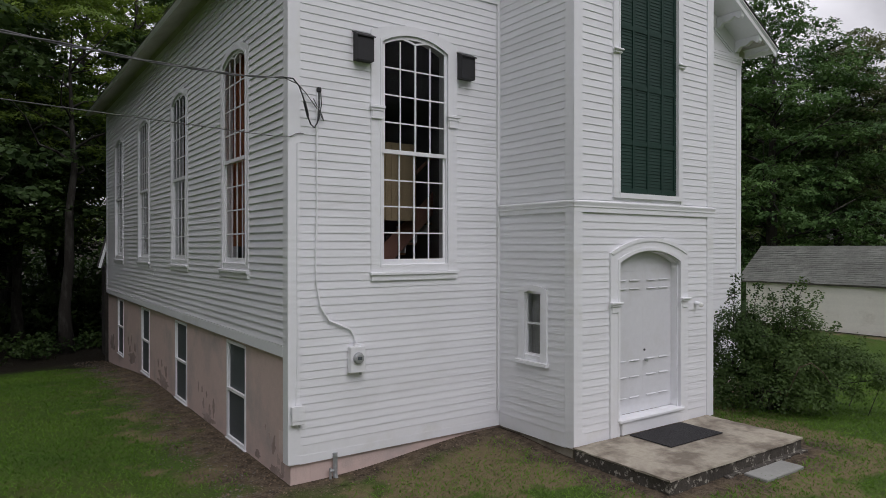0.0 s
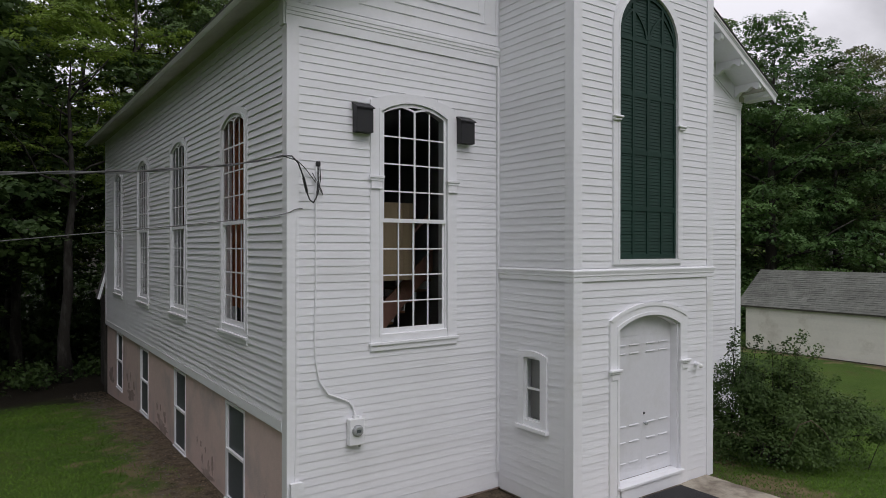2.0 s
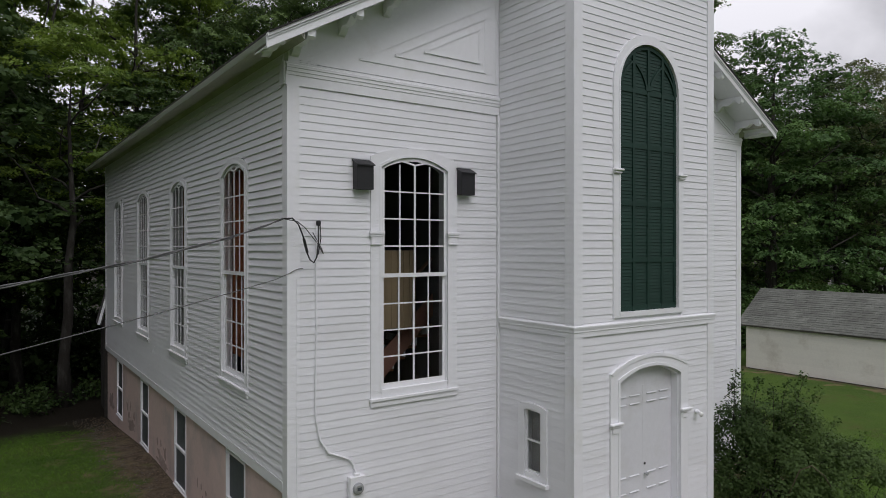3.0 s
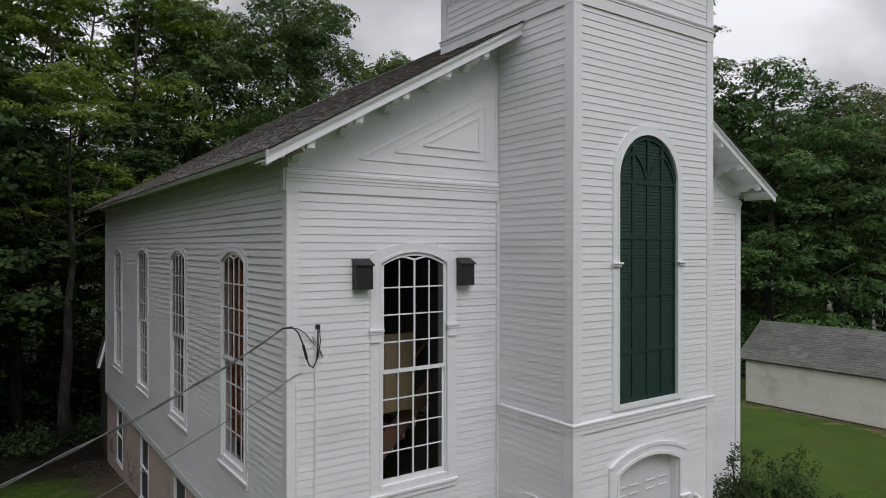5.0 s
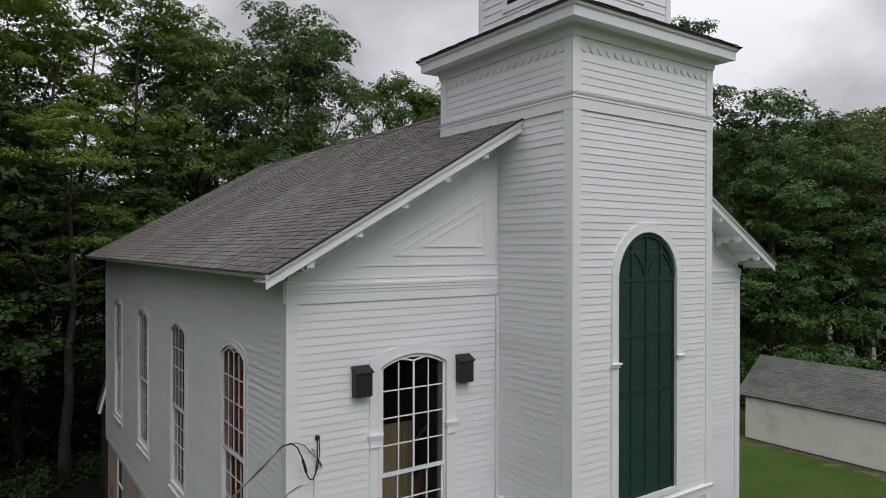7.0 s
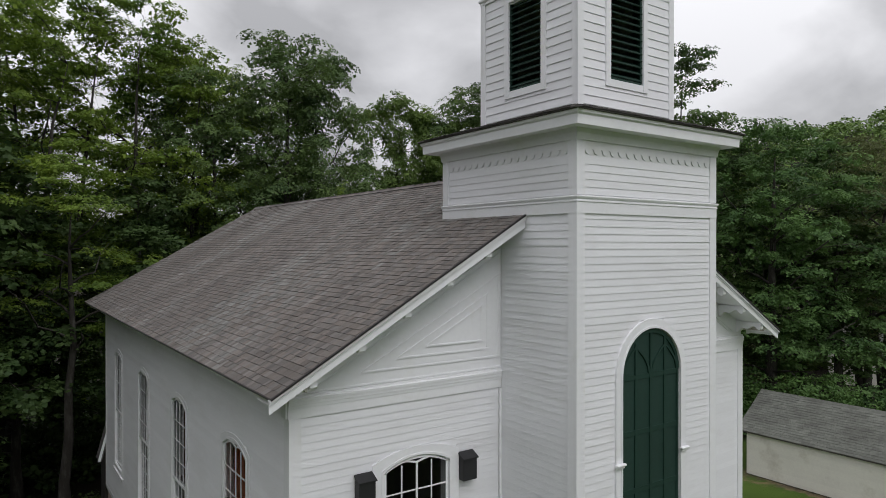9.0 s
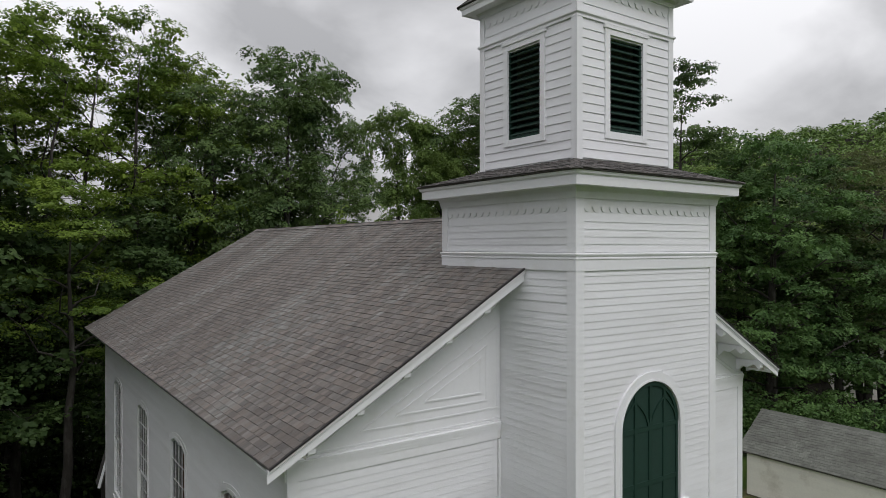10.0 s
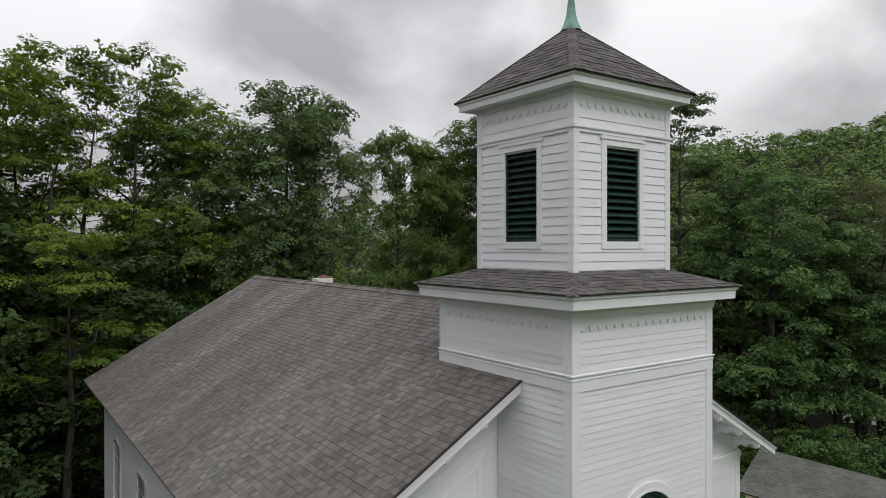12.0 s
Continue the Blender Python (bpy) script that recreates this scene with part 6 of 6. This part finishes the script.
MAPLE = tree(11, 23.4, 5.4, 5.0, 125, (1.0, 1.7), 5.6, 46, 0.122, 0.34, LEAF_A, "tall maple with layered bright green leaves", on_ground(3.0, 28.0, 0, 1.0, 0.985), stems=2, layered=0.5, limbs=8, spray_r=(0.29, 0.52), lift=0.85, core=16, shape=0.42, gap=0.48)
WALNUT = tree(12, 22.6, 5.4, 4.0, 125, (1.0, 1.7), 6.2, 46, 0.124, 0.36, LEAF_B, "tall deep green leafy tree behind the church", on_ground(10.3, 26.5, 0, 1.0, 0.985), limbs=12, layered=0.75, tilt=0.7, shape=0.40, core=18, spray_r=(0.28, 0.48), gap=0.54)
tree(13, 18.8, 6.8, 1.0, 128, (1.2, 2.1), 5.4, 46, 0.130, 0.40, LEAF_M, "broad maple with low spreading branches", on_ground(32.6, 11.1, 150, 0.92, 0.90), layered=0.5, limbs=14, tilt=0.45, shape=0.32, core=14, gap=0.70, lift=0.8, spray_r=(0.30, 0.52))
THIN = tree(14, 20.0, 4.6, 6.0, 84, (0.8, 1.4), 6.0, 44, 0.115, 0.36, LEAF_C, "sparse olive-leaved tree with dark bare limbs", on_ground(40.5, 9.6, 40, 1.0, 0.83), stems=2, limbs=9, tilt=0.5, core=8)
tree(18, 13.6, 3.9, 7.4, 17, (1.0, 1.5), 7.0, 70, 0.10, 0.22, LEAF_A, "young maple with flat bright sprays of leaves", on_ground(-0.9, 18.7, 0), layered=0.22, limbs=8, spray_r=(0.30, 0.52), tilt=0.15, lift=0.9, core=3)
YOUNG = tree(15, 15.5, 3.9, 3.0, 56, (0.9, 1.5), 5.0, 28, 0.158, 0.20, LEAF_D, "younger tree at the wood's edge, green darkened for shade", on_ground(-7.4, 15.5, 10, 1.2, 1.15), spray_r=(0.28, 0.5), limbs=10, layered=0.5, core=10)
FAR = tree(16, 22.4, 5.6, 3.0, 70, (1.2, 2.0), 4.2, 26, 0.180, 0.34, LEAF_F, "tall green tree standing farther off", on_ground(30.0, 24.0, 170, 0.9, 0.80), spray_r=(0.36, 0.62), shape=0.45, tilt=0.6, layered=0.75, core=14)
tree(22, 21.6, 3.4, 9.0, 54, (0.8, 1.3), 6.5, 44, 0.120, 0.26, LEAF_B, "slender deep green tree rising behind the tower", on_ground(30.4, 15.2, 0), spray_r=(0.28, 0.48), layered=0.5, limbs=8, tilt=0.35, shape=0.4, core=20, gap=0.42)
PALE = tree(21, 22.0, 5.4, 2.0, 95, (1.2, 1.9), 5.4, 44, 0.142, 0.30, LEAF_F, "pale green dense tree beyond the church roof", on_ground(24.0, 36.4, 90, 0.85, 1.0), shape=0.36, tilt=0.7, layered=0.85, core=36, gap=0.48)
# coarse unseen tree, added to block sky light and fill the reflections
SCREEN_TREE = tree(17, 22.0, 6.0, 2.0, 50, (1.6, 2.4), 2.0, 12, 0.55, 0.36, LEAF_D, "tall coarse-leaved tree added out of view to block sky light", on_ground(-20.0, 2.0, 30, 1.1, 0.95), spray_r=(0.7, 1.1), core=4)

for src, x, y, turn, s, sz in (
    (MAPLE, -2.6, 25.0, 80, 0.95, 0.915), (MAPLE, 6.8, 30.5, 160, 1.0, 0.93), (MAPLE, -0.4, 28.5, 300, 0.95, 1.0), (MAPLE, 5.0, 27.0, 20, 0.8, 0.91), (MAPLE, -4.6, 30.8, 250, 1.0, 0.97),
    (WALNUT, 6.6, 25.6, 110, 0.85, 0.87), (WALNUT, 13.5, 28.8, 200, 0.92, 1.0),
    (YOUNG, 2.6, 23.2, 130, 0.9, 0.75), (YOUNG, 11.8, 31.5, 30, 1.2, 0.85), (YOUNG, -3.6, 21.0, 60, 1.0, 0.85), (YOUNG, -7.8, 21.5, 200, 1.25, 1.15), (YOUNG, -5.6, 27.0, 320, 1.25, 1.1),
    (PALE, 27.8, 36.0, 40, 0.85, 0.97),
    (WALNUT, 31.0, 33.4, 190, 1.25, 1.08), (FAR, 38.0, 17.2, 310, 0.95, 0.92),
    (YOUNG, 34.5, 14.0, 20, 1.1, 0.9), (YOUNG, 40.0, 10.8, 80, 1.1, 0.9), (YOUNG, 37.0, 9.6, 140, 1.0, 0.75), (YOUNG, 29.5, 14.0, 260, 0.8, 0.6), (FAR, 42.0, 14.0, 120, 0.95, 0.66), (THIN, 44.5, 10.0, 20, 1.0, 0.9), (FAR, 53.0, 19.5, 75, 1.2, 0.72),
    (FAR, 58.0, 9.0, 260, 1.1, 0.8), (FAR, 64.0, 15.0, 190, 1.2, 0.8),
    (PALE, 30.0, 38.5, 190, 0.9, 0.92),
    # the coarse-leaved copies below stand out of view, added to hold back light
    (SCREEN_TREE, -14.5, 11.0, 130, 1.1, 0.9), (SCREEN_TREE, -12.0, 15.5, 300, 1.0, 0.95), (SCREEN_TREE, -14.5, 20.0, 230, 1.1, 0.95), (YOUNG, -10.5, 24.0, 70, 1.5, 1.4), (YOUNG, -7.5, 31.0, 190, 1.5, 1.3), (YOUNG, -4.8, 18.4, 110, 0.9, 0.8), (YOUNG, 2.2, 20.6, 250, 0.8, 0.62), (YOUNG, -2.2, 22.8, 10, 0.9, 0.75), (SCREEN_TREE, -27.0, -9.0, 10, 1.1, 0.9),
    (SCREEN_TREE, -24.0, -18.0, 60, 1.2, 0.8), (SCREEN_TREE, -16.0, -30.0, 160, 1.2, 0.68), (SCREEN_TREE, -4.0, -36.0, 260, 1.2, 0.75), (SCREEN_TREE, 8.0, -36.0, 40, 1.2, 0.66), (SCREEN_TREE, 20.0, -33.0, 140, 1.2, 0.68), (SCREEN_TREE, 31.0, -25.0, 210, 1.2, 0.7),
):
    copy_thing(src, on_ground(x, y, turn, s, sz))


def shrub():
    """A wide leafy shrub against the church: arching boughs that hang over the lawn, young shoots standing out of its top."""
    rng = np.random.default_rng(31)
    t = thing("shrub", "large green shrub with arching boughs beside the church", "shrub", pose(9.1, -1.5, 0.0, 0, 0, -35))
    cs, cr, co, bm = [], [], [], bmesh.new()
    lobes = [((-0.40, 0.2, 0.95), 0.62, 0.75, 44), ((-0.35, 0.0, 1.65), 0.50, 0.60, 34), ((0.15, 0.1, 1.60), 0.62, 0.60, 40), ((0.72, -0.05, 1.70), 0.46, 0.48, 26), ((0.50, -0.2, 1.00), 0.66, 0.65, 46), ((1.15, -0.1, 1.22), 0.60, 0.42, 36), ((1.65, -0.15, 1.10), 0.50, 0.30, 28), ((2.1, -0.2, 0.95), 0.42, 0.24, 20), ((2.42, -0.25, 0.75), 0.28, 0.2, 10), ((0.0, -0.45, 0.55), 0.62, 0.5, 36), ((0.7, -0.5, 0.50), 0.5, 0.42, 26), ((1.25, -0.5, 0.72), 0.42, 0.3, 18), ((-0.62, 0.1, 0.55), 0.38, 0.5, 24), ((-0.1, 0.2, 0.9), 0.6, 0.7, 34)]
    for c, wide, tall, count in lobes:
        spots, ways = clump_sprays(rng, c, wide, tall, count, -0.55)
        root, top = Vector((rng.normal() * 0.18 + 0.15, rng.normal() * 0.12, -0.05)), Vector(c)
        knee = root.lerp(top, 0.5) + Vector((-0.15 * c[0], 0.0, 0.22 * c[2]))
        tube(bm, [root, knee, top], [0.035, 0.024, 0.010], 5)
        for n, (e, w) in enumerate(zip(spots, ways)):
            e[2] = max(0.10, e[2])
            cs.append(e)
            co.append(w)
            cr.append(rng.uniform(0.13, 0.26))
            if n % 2 == 0:
                tube(bm, [knee.lerp(top, 0.55 + 0.45 * rng.random()), Vector(e)], [0.009, 0.003], 4)
    tips, tip_r, tip_out = [], [], []
    shoots = ((-0.42, 0.0, 2.75, 0.02), (-0.5, 0.1, 2.45, -0.1), (-0.2, 0.1, 2.45, 0.05), (0.1, 0.1, 2.55, 0.08), (0.32, 0.0, 2.40, 0.0), (0.62, 0.0, 2.5, 0.1), (0.95, 0.0, 2.62, 0.12), (1.15, -0.1, 2.35, 0.2), (0.8, 0.1, 2.3, -0.05), (1.5, -0.1, 1.75, 0.2), (1.95, -0.2, 1.5, 0.25), (2.3, -0.2, 1.2, 0.3), (2.55, -0.3, 0.9, 0.3))
    for x, y, z, lean in shoots:
        foot, head = Vector((x - lean * 2, y, z - 1.0)), Vector((x, y, z))
        bend = foot.lerp(head, 0.6) + Vector((-lean * 0.3, 0, 0.05))
        tube(bm, [foot, bend, head], [0.011, 0.007, 0.003], 4)
        for k in range(9):
            e = bend.lerp(head, k / 8) if k > 2 else foot.lerp(bend, 0.4 + 0.2 * k)
            tips.append(np.array(e) + rng.normal(size=3) * 0.03)
            tip_out.append(np.array((math.cos(k * 2.4), math.sin(k * 2.4), 0.3)))
            tip_r.append((0.17 - 0.012 * k) * rng.uniform(0.8, 1.3))
    part("stem", bm, BARK, t)
    body = spray_cloud(rng, np.array(cs), np.array(cr), np.array(co), 84, 0.046, 0.35, 0.4)
    young = spray_cloud(rng, np.array(tips), np.array(tip_r), np.array(tip_out), 15, 0.050, 0.35, 0.5)
    leaf_object("foliage", np.concatenate([body, young]), LEAF_S, t)
    part("cane", tube(bmesh.new(), [(0.1, -0.9, 0.5), (0.30, -1.0, 1.1), (0.52, -1.0, 1.18), (0.75, -0.98, 1.0), (0.9, -0.95, 0.78)], 0.009, 5), DRY, t, "pale dead arching cane", smooth=True)


shrub()


def roof_sprig():
    """A thin self-sown sprig that stands up behind the ridge beside the chimney."""
    rng = np.random.default_rng(37)
    t = thing("sapling", "thin leafy sprig beside the chimney", "sapling", pose(7.25, 13.35, 10.0))
    bm, cs = bmesh.new(), []
    for dx, dy, h in ((0.10, 0.0, 1.75), (0.30, 0.1, 2.05), (0.02, -0.1, 1.5)):
        tube(bm, [(0, 0, 0), (dx * 0.4, dy * 0.4, h * 0.5), (dx, dy, h)], [0.02, 0.013, 0.005], 5)
        cs += [(dx * q + rng.normal() * 0.08, dy * q + rng.normal() * 0.08, h * q) for q in np.linspace(0.45, 1.0, 12)]
    part("stem", bm, BARK, t)
    leaf_object("foliage", leaf_cloud(rng, np.array(cs), np.full(len(cs), 0.13), 0.8, 9, 0.09), LEAF_A, t)


roof_sprig()


def undergrowth(name, label, spots, mat, size, per, seed):
    rng = np.random.default_rng(seed)
    cs, cr = [], []
    for x, y, r, h in spots:
        for k in range(int(15 * r * h)):
            a, q = rng.random() * 6.2832, math.sqrt(rng.random())
            px_, py_ = x + r * q * math.cos(a), y + r * q * math.sin(a)
            cs.append((px_, py_, float(ground_height(px_, py_)) + h * rng.random() * (1 - 0.5 * q)))
            cr.append(rng.uniform(0.3, 0.6))
    ob = leaf_object(name, leaf_cloud(rng, np.array(cs), np.array(cr), 0.6, per, size), mat, None, "stuff")
    tagged(ob, label, "undergrowth")


# the first two growths get their shade from the darkened leaf colour
undergrowth("undergrowth", "tangled undergrowth at the edge of the wood, darkened for shade", [(-5.0, 23.5, 2.5, 2.2), (-1.5, 25.5, 2.5, 3.0), (2.0, 26.0, 2.5, 3.5), (6.0, 27, 3, 3.5), (10, 29, 3, 3), (15, 31, 3, 3), (20, 33, 3, 4), (-2.0, 30, 4, 5), (-8.0, 38, 5, 6), (-1.0, 40, 5, 6), (-14.0, 34, 5, 6), (4.0, 33, 5, 6), (12, 36, 5, 5), (26, 30, 3, 4), (-6, 30, 4, 5)], LEAF_D, 0.28, 11, 41)
undergrowth("undergrowth", "low ferns on the floor of the wood, darkened for shade", [(x, y, 1.5, 1.0) for x, y in ((-9.5, 15.0), (-7.0, 17.0), (-4.6, 17.2), (-2.6, 18.2), (-1.0, 19.8), (1.5, 20.0), (-5.5, 20.0), (-8.5, 19.0))], LEAF_D, 0.13, 30, 42)
undergrowth("undergrowth", "low green growth beneath the trees", [(29.5, 12.5, 2.0, 1.6), (31, 18, 3, 3), (36, 12, 2.5, 1.6), (41, 17, 3, 2.5), (45, 7, 2.5, 1.8), (52, 22, 4, 4), (60, 18, 4, 4), (27.5, 20, 3, 3)], LEAF_C, 0.25, 15, 43)
undergrowth("undergrowth", "dense low branches and brush behind the shed", [(29.6, 9.6, 2.2, 3.6), (31.5, 7.6, 2.2, 3.4), (34.0, 6.6, 2.2, 3.0), (29.4, 12.4, 2.2, 3.6), (37.0, 7.0, 2.4, 2.6)], LEAF_M, 0.14, 30, 44)


def hillside():
    """Far woods on the hill: rounded crowns roofed with coarse leaf clumps, one sheet of growth."""
    rng = np.random.default_rng(51)
    cs, cr, co, size = [], [], [], []
    for k in range(1750):
        b = math.radians(rng.uniform(46, 76) if k % 10 < 7 else rng.uniform(-6, 46))
        d = 78 + 290 * rng.random() ** 0.9 if k < 1450 else rng.uniform(320, 372)
        x, y = -3 + d * math.sin(b), -8 + d * math.cos(b)
        if math.degrees(b) < 48 and d < 110:
            continue
        g = float(ground_height(x, y))
        r = rng.uniform(2.8, 5.4)
        h = r + rng.uniform(1.5, 5.0)
        spots, ways = clump_sprays(rng, (x, y, g + h - r * 0.8), r, r * 0.9, 13, -0.15)
        cs += list(spots)
        co += list(ways)
        cr += list(rng.uniform(0.9, 1.6, len(spots)))
        size += [0.0027 * d + 0.10] * len(spots)
    ob = leaf_object("hillside_woods", spray_cloud(rng, np.array(cs), np.array(cr), np.array(co), 5, size, 0.6, 0.2), LEAF_H, None, "stuff")
    tagged(ob, "distant green wooded hillside", "woods")


hillside()


def grass(seed, count):
    """Short blades over the lawn near the church, thinning out beside the walls and the step."""
    rng = np.random.default_rng(seed)
    xs, ys = rng.uniform(-9.5, 19, count * 3), rng.uniform(-9.0, 17, count * 3)
    inside = (xs > -0.1) & (xs < 11.0) & (ys > -0.1)
    stepz = (xs > 3.5) & (xs < 7.3) & (ys > -3.7)
    side = np.where(ys > -0.3, -0.2 - xs, 9.0)
    ahead = np.where((xs > -0.3) & (xs < 11), -0.3 - ys, 9.0)
    wave = 0.5 * np.sin(xs * 2.1 + 1.3 * np.sin(ys * 1.7)) + 0.4 * np.sin(ys * 2.9 + xs)
    near = np.minimum(np.minimum(side * 0.75 - 0.15, ahead), 14.5 - ys) + 0.45 * wave
    keep = ~inside & ~stepz & (rng.random(count * 3) < np.clip(near / 0.8, 0.0, 1.0) * np.clip((ys + 9.0) / 4.0, 0.0, 1.0) * np.clip((xs + 9.5) / 3.0, 0.0, 1.0) * np.clip((19.0 - xs) / 5.0, 0.0, 1.0))
    xs, ys = xs[keep][:count], ys[keep][:count]
    zs = ground_height(xs, ys)
    k = len(xs)
    h = rng.uniform(0.012, 0.045, k)
    a = rng.random(k) * 6.2832
    wx, wy = np.cos(a) * 0.010, np.sin(a) * 0.010
    lx, ly = rng.normal(size=k) * 0.04, rng.normal(size=k) * 0.04
    p = np.stack([np.stack([xs - wx, ys - wy, zs - 0.005], 1), np.stack([xs + wx, ys + wy, zs - 0.005], 1), np.stack([xs + lx + wx * 0.3, ys + ly + wy * 0.3, zs + h], 1), np.stack([xs + lx - wx * 0.3, ys + ly - wy * 0.3, zs + h], 1)], 1).reshape(-1, 3)
    tagged(leaf_object("grass", p, BLADE, None, "stuff"), "short green lawn grass", "grass")


grass(61, 120000)


def litter(seed):
    """Fallen leaves and crumbs of earth along the foundation."""
    rng = np.random.default_rng(seed)
    n = 3600
    u = rng.random(n)
    side = rng.random(n) < 0.72
    xs = np.where(side, 0.0 - 1.0 * rng.random(n) ** 1.4, rng.uniform(0, 7.2, n))
    ys = np.where(side, 16.5 * u - 0.3, -0.05 - 1.6 * rng.random(n) ** 1.5)
    ok = ~((xs > 3.55) & (ys > -3.6)) | side
    xs, ys = xs[ok], ys[ok]
    c = np.stack([xs, ys, ground_height(xs, ys) + 0.012], 1)
    v = leaf_cloud(rng, c, np.full(len(c), 0.03), 0.2, 1, 0.034, up=2.0)
    tagged(leaf_object("leaf_litter", v, DRY, None, "stuff"), "dry brown leaf litter along the foundation", "litter")


litter(71)


def gravel(seed):
    """Grey pebbles strewn along the drip line beside the basement wall."""
    rng = random.Random(seed)
    verts, faces = [], []
    for _ in range(1500):
        y = rng.uniform(-0.6, 16.2)
        x = -0.62 + rng.gauss(0, 0.24) + 0.15 * math.sin(y * 1.9)
        if x > -0.06:
            continue
        r = rng.uniform(0.006, 0.020)
        z = float(ground_height(x, y)) + r * 0.25
        n, turn = len(verts), rng.random() * 6.2832
        for k in range(4):
            q = r * rng.uniform(0.7, 1.25)
            verts.append((x + q * math.cos(turn + k * 1.5708), y + q * math.sin(turn + k * 1.5708), z + rng.uniform(-0.2, 0.2) * r))
        verts += [(x + rng.uniform(-0.3, 0.3) * r, y, z + r * 0.6), (x, y, z - r * 0.6)]
        for k in range(4):
            faces += [(n + k, n + (k + 1) % 4, n + 4), (n + (k + 1) % 4, n + k, n + 5)]
    tagged(stuff_mesh("gravel", verts, faces, PEBBLE), "grey pebbles strewn beside the basement wall", "gravel")


gravel(81)
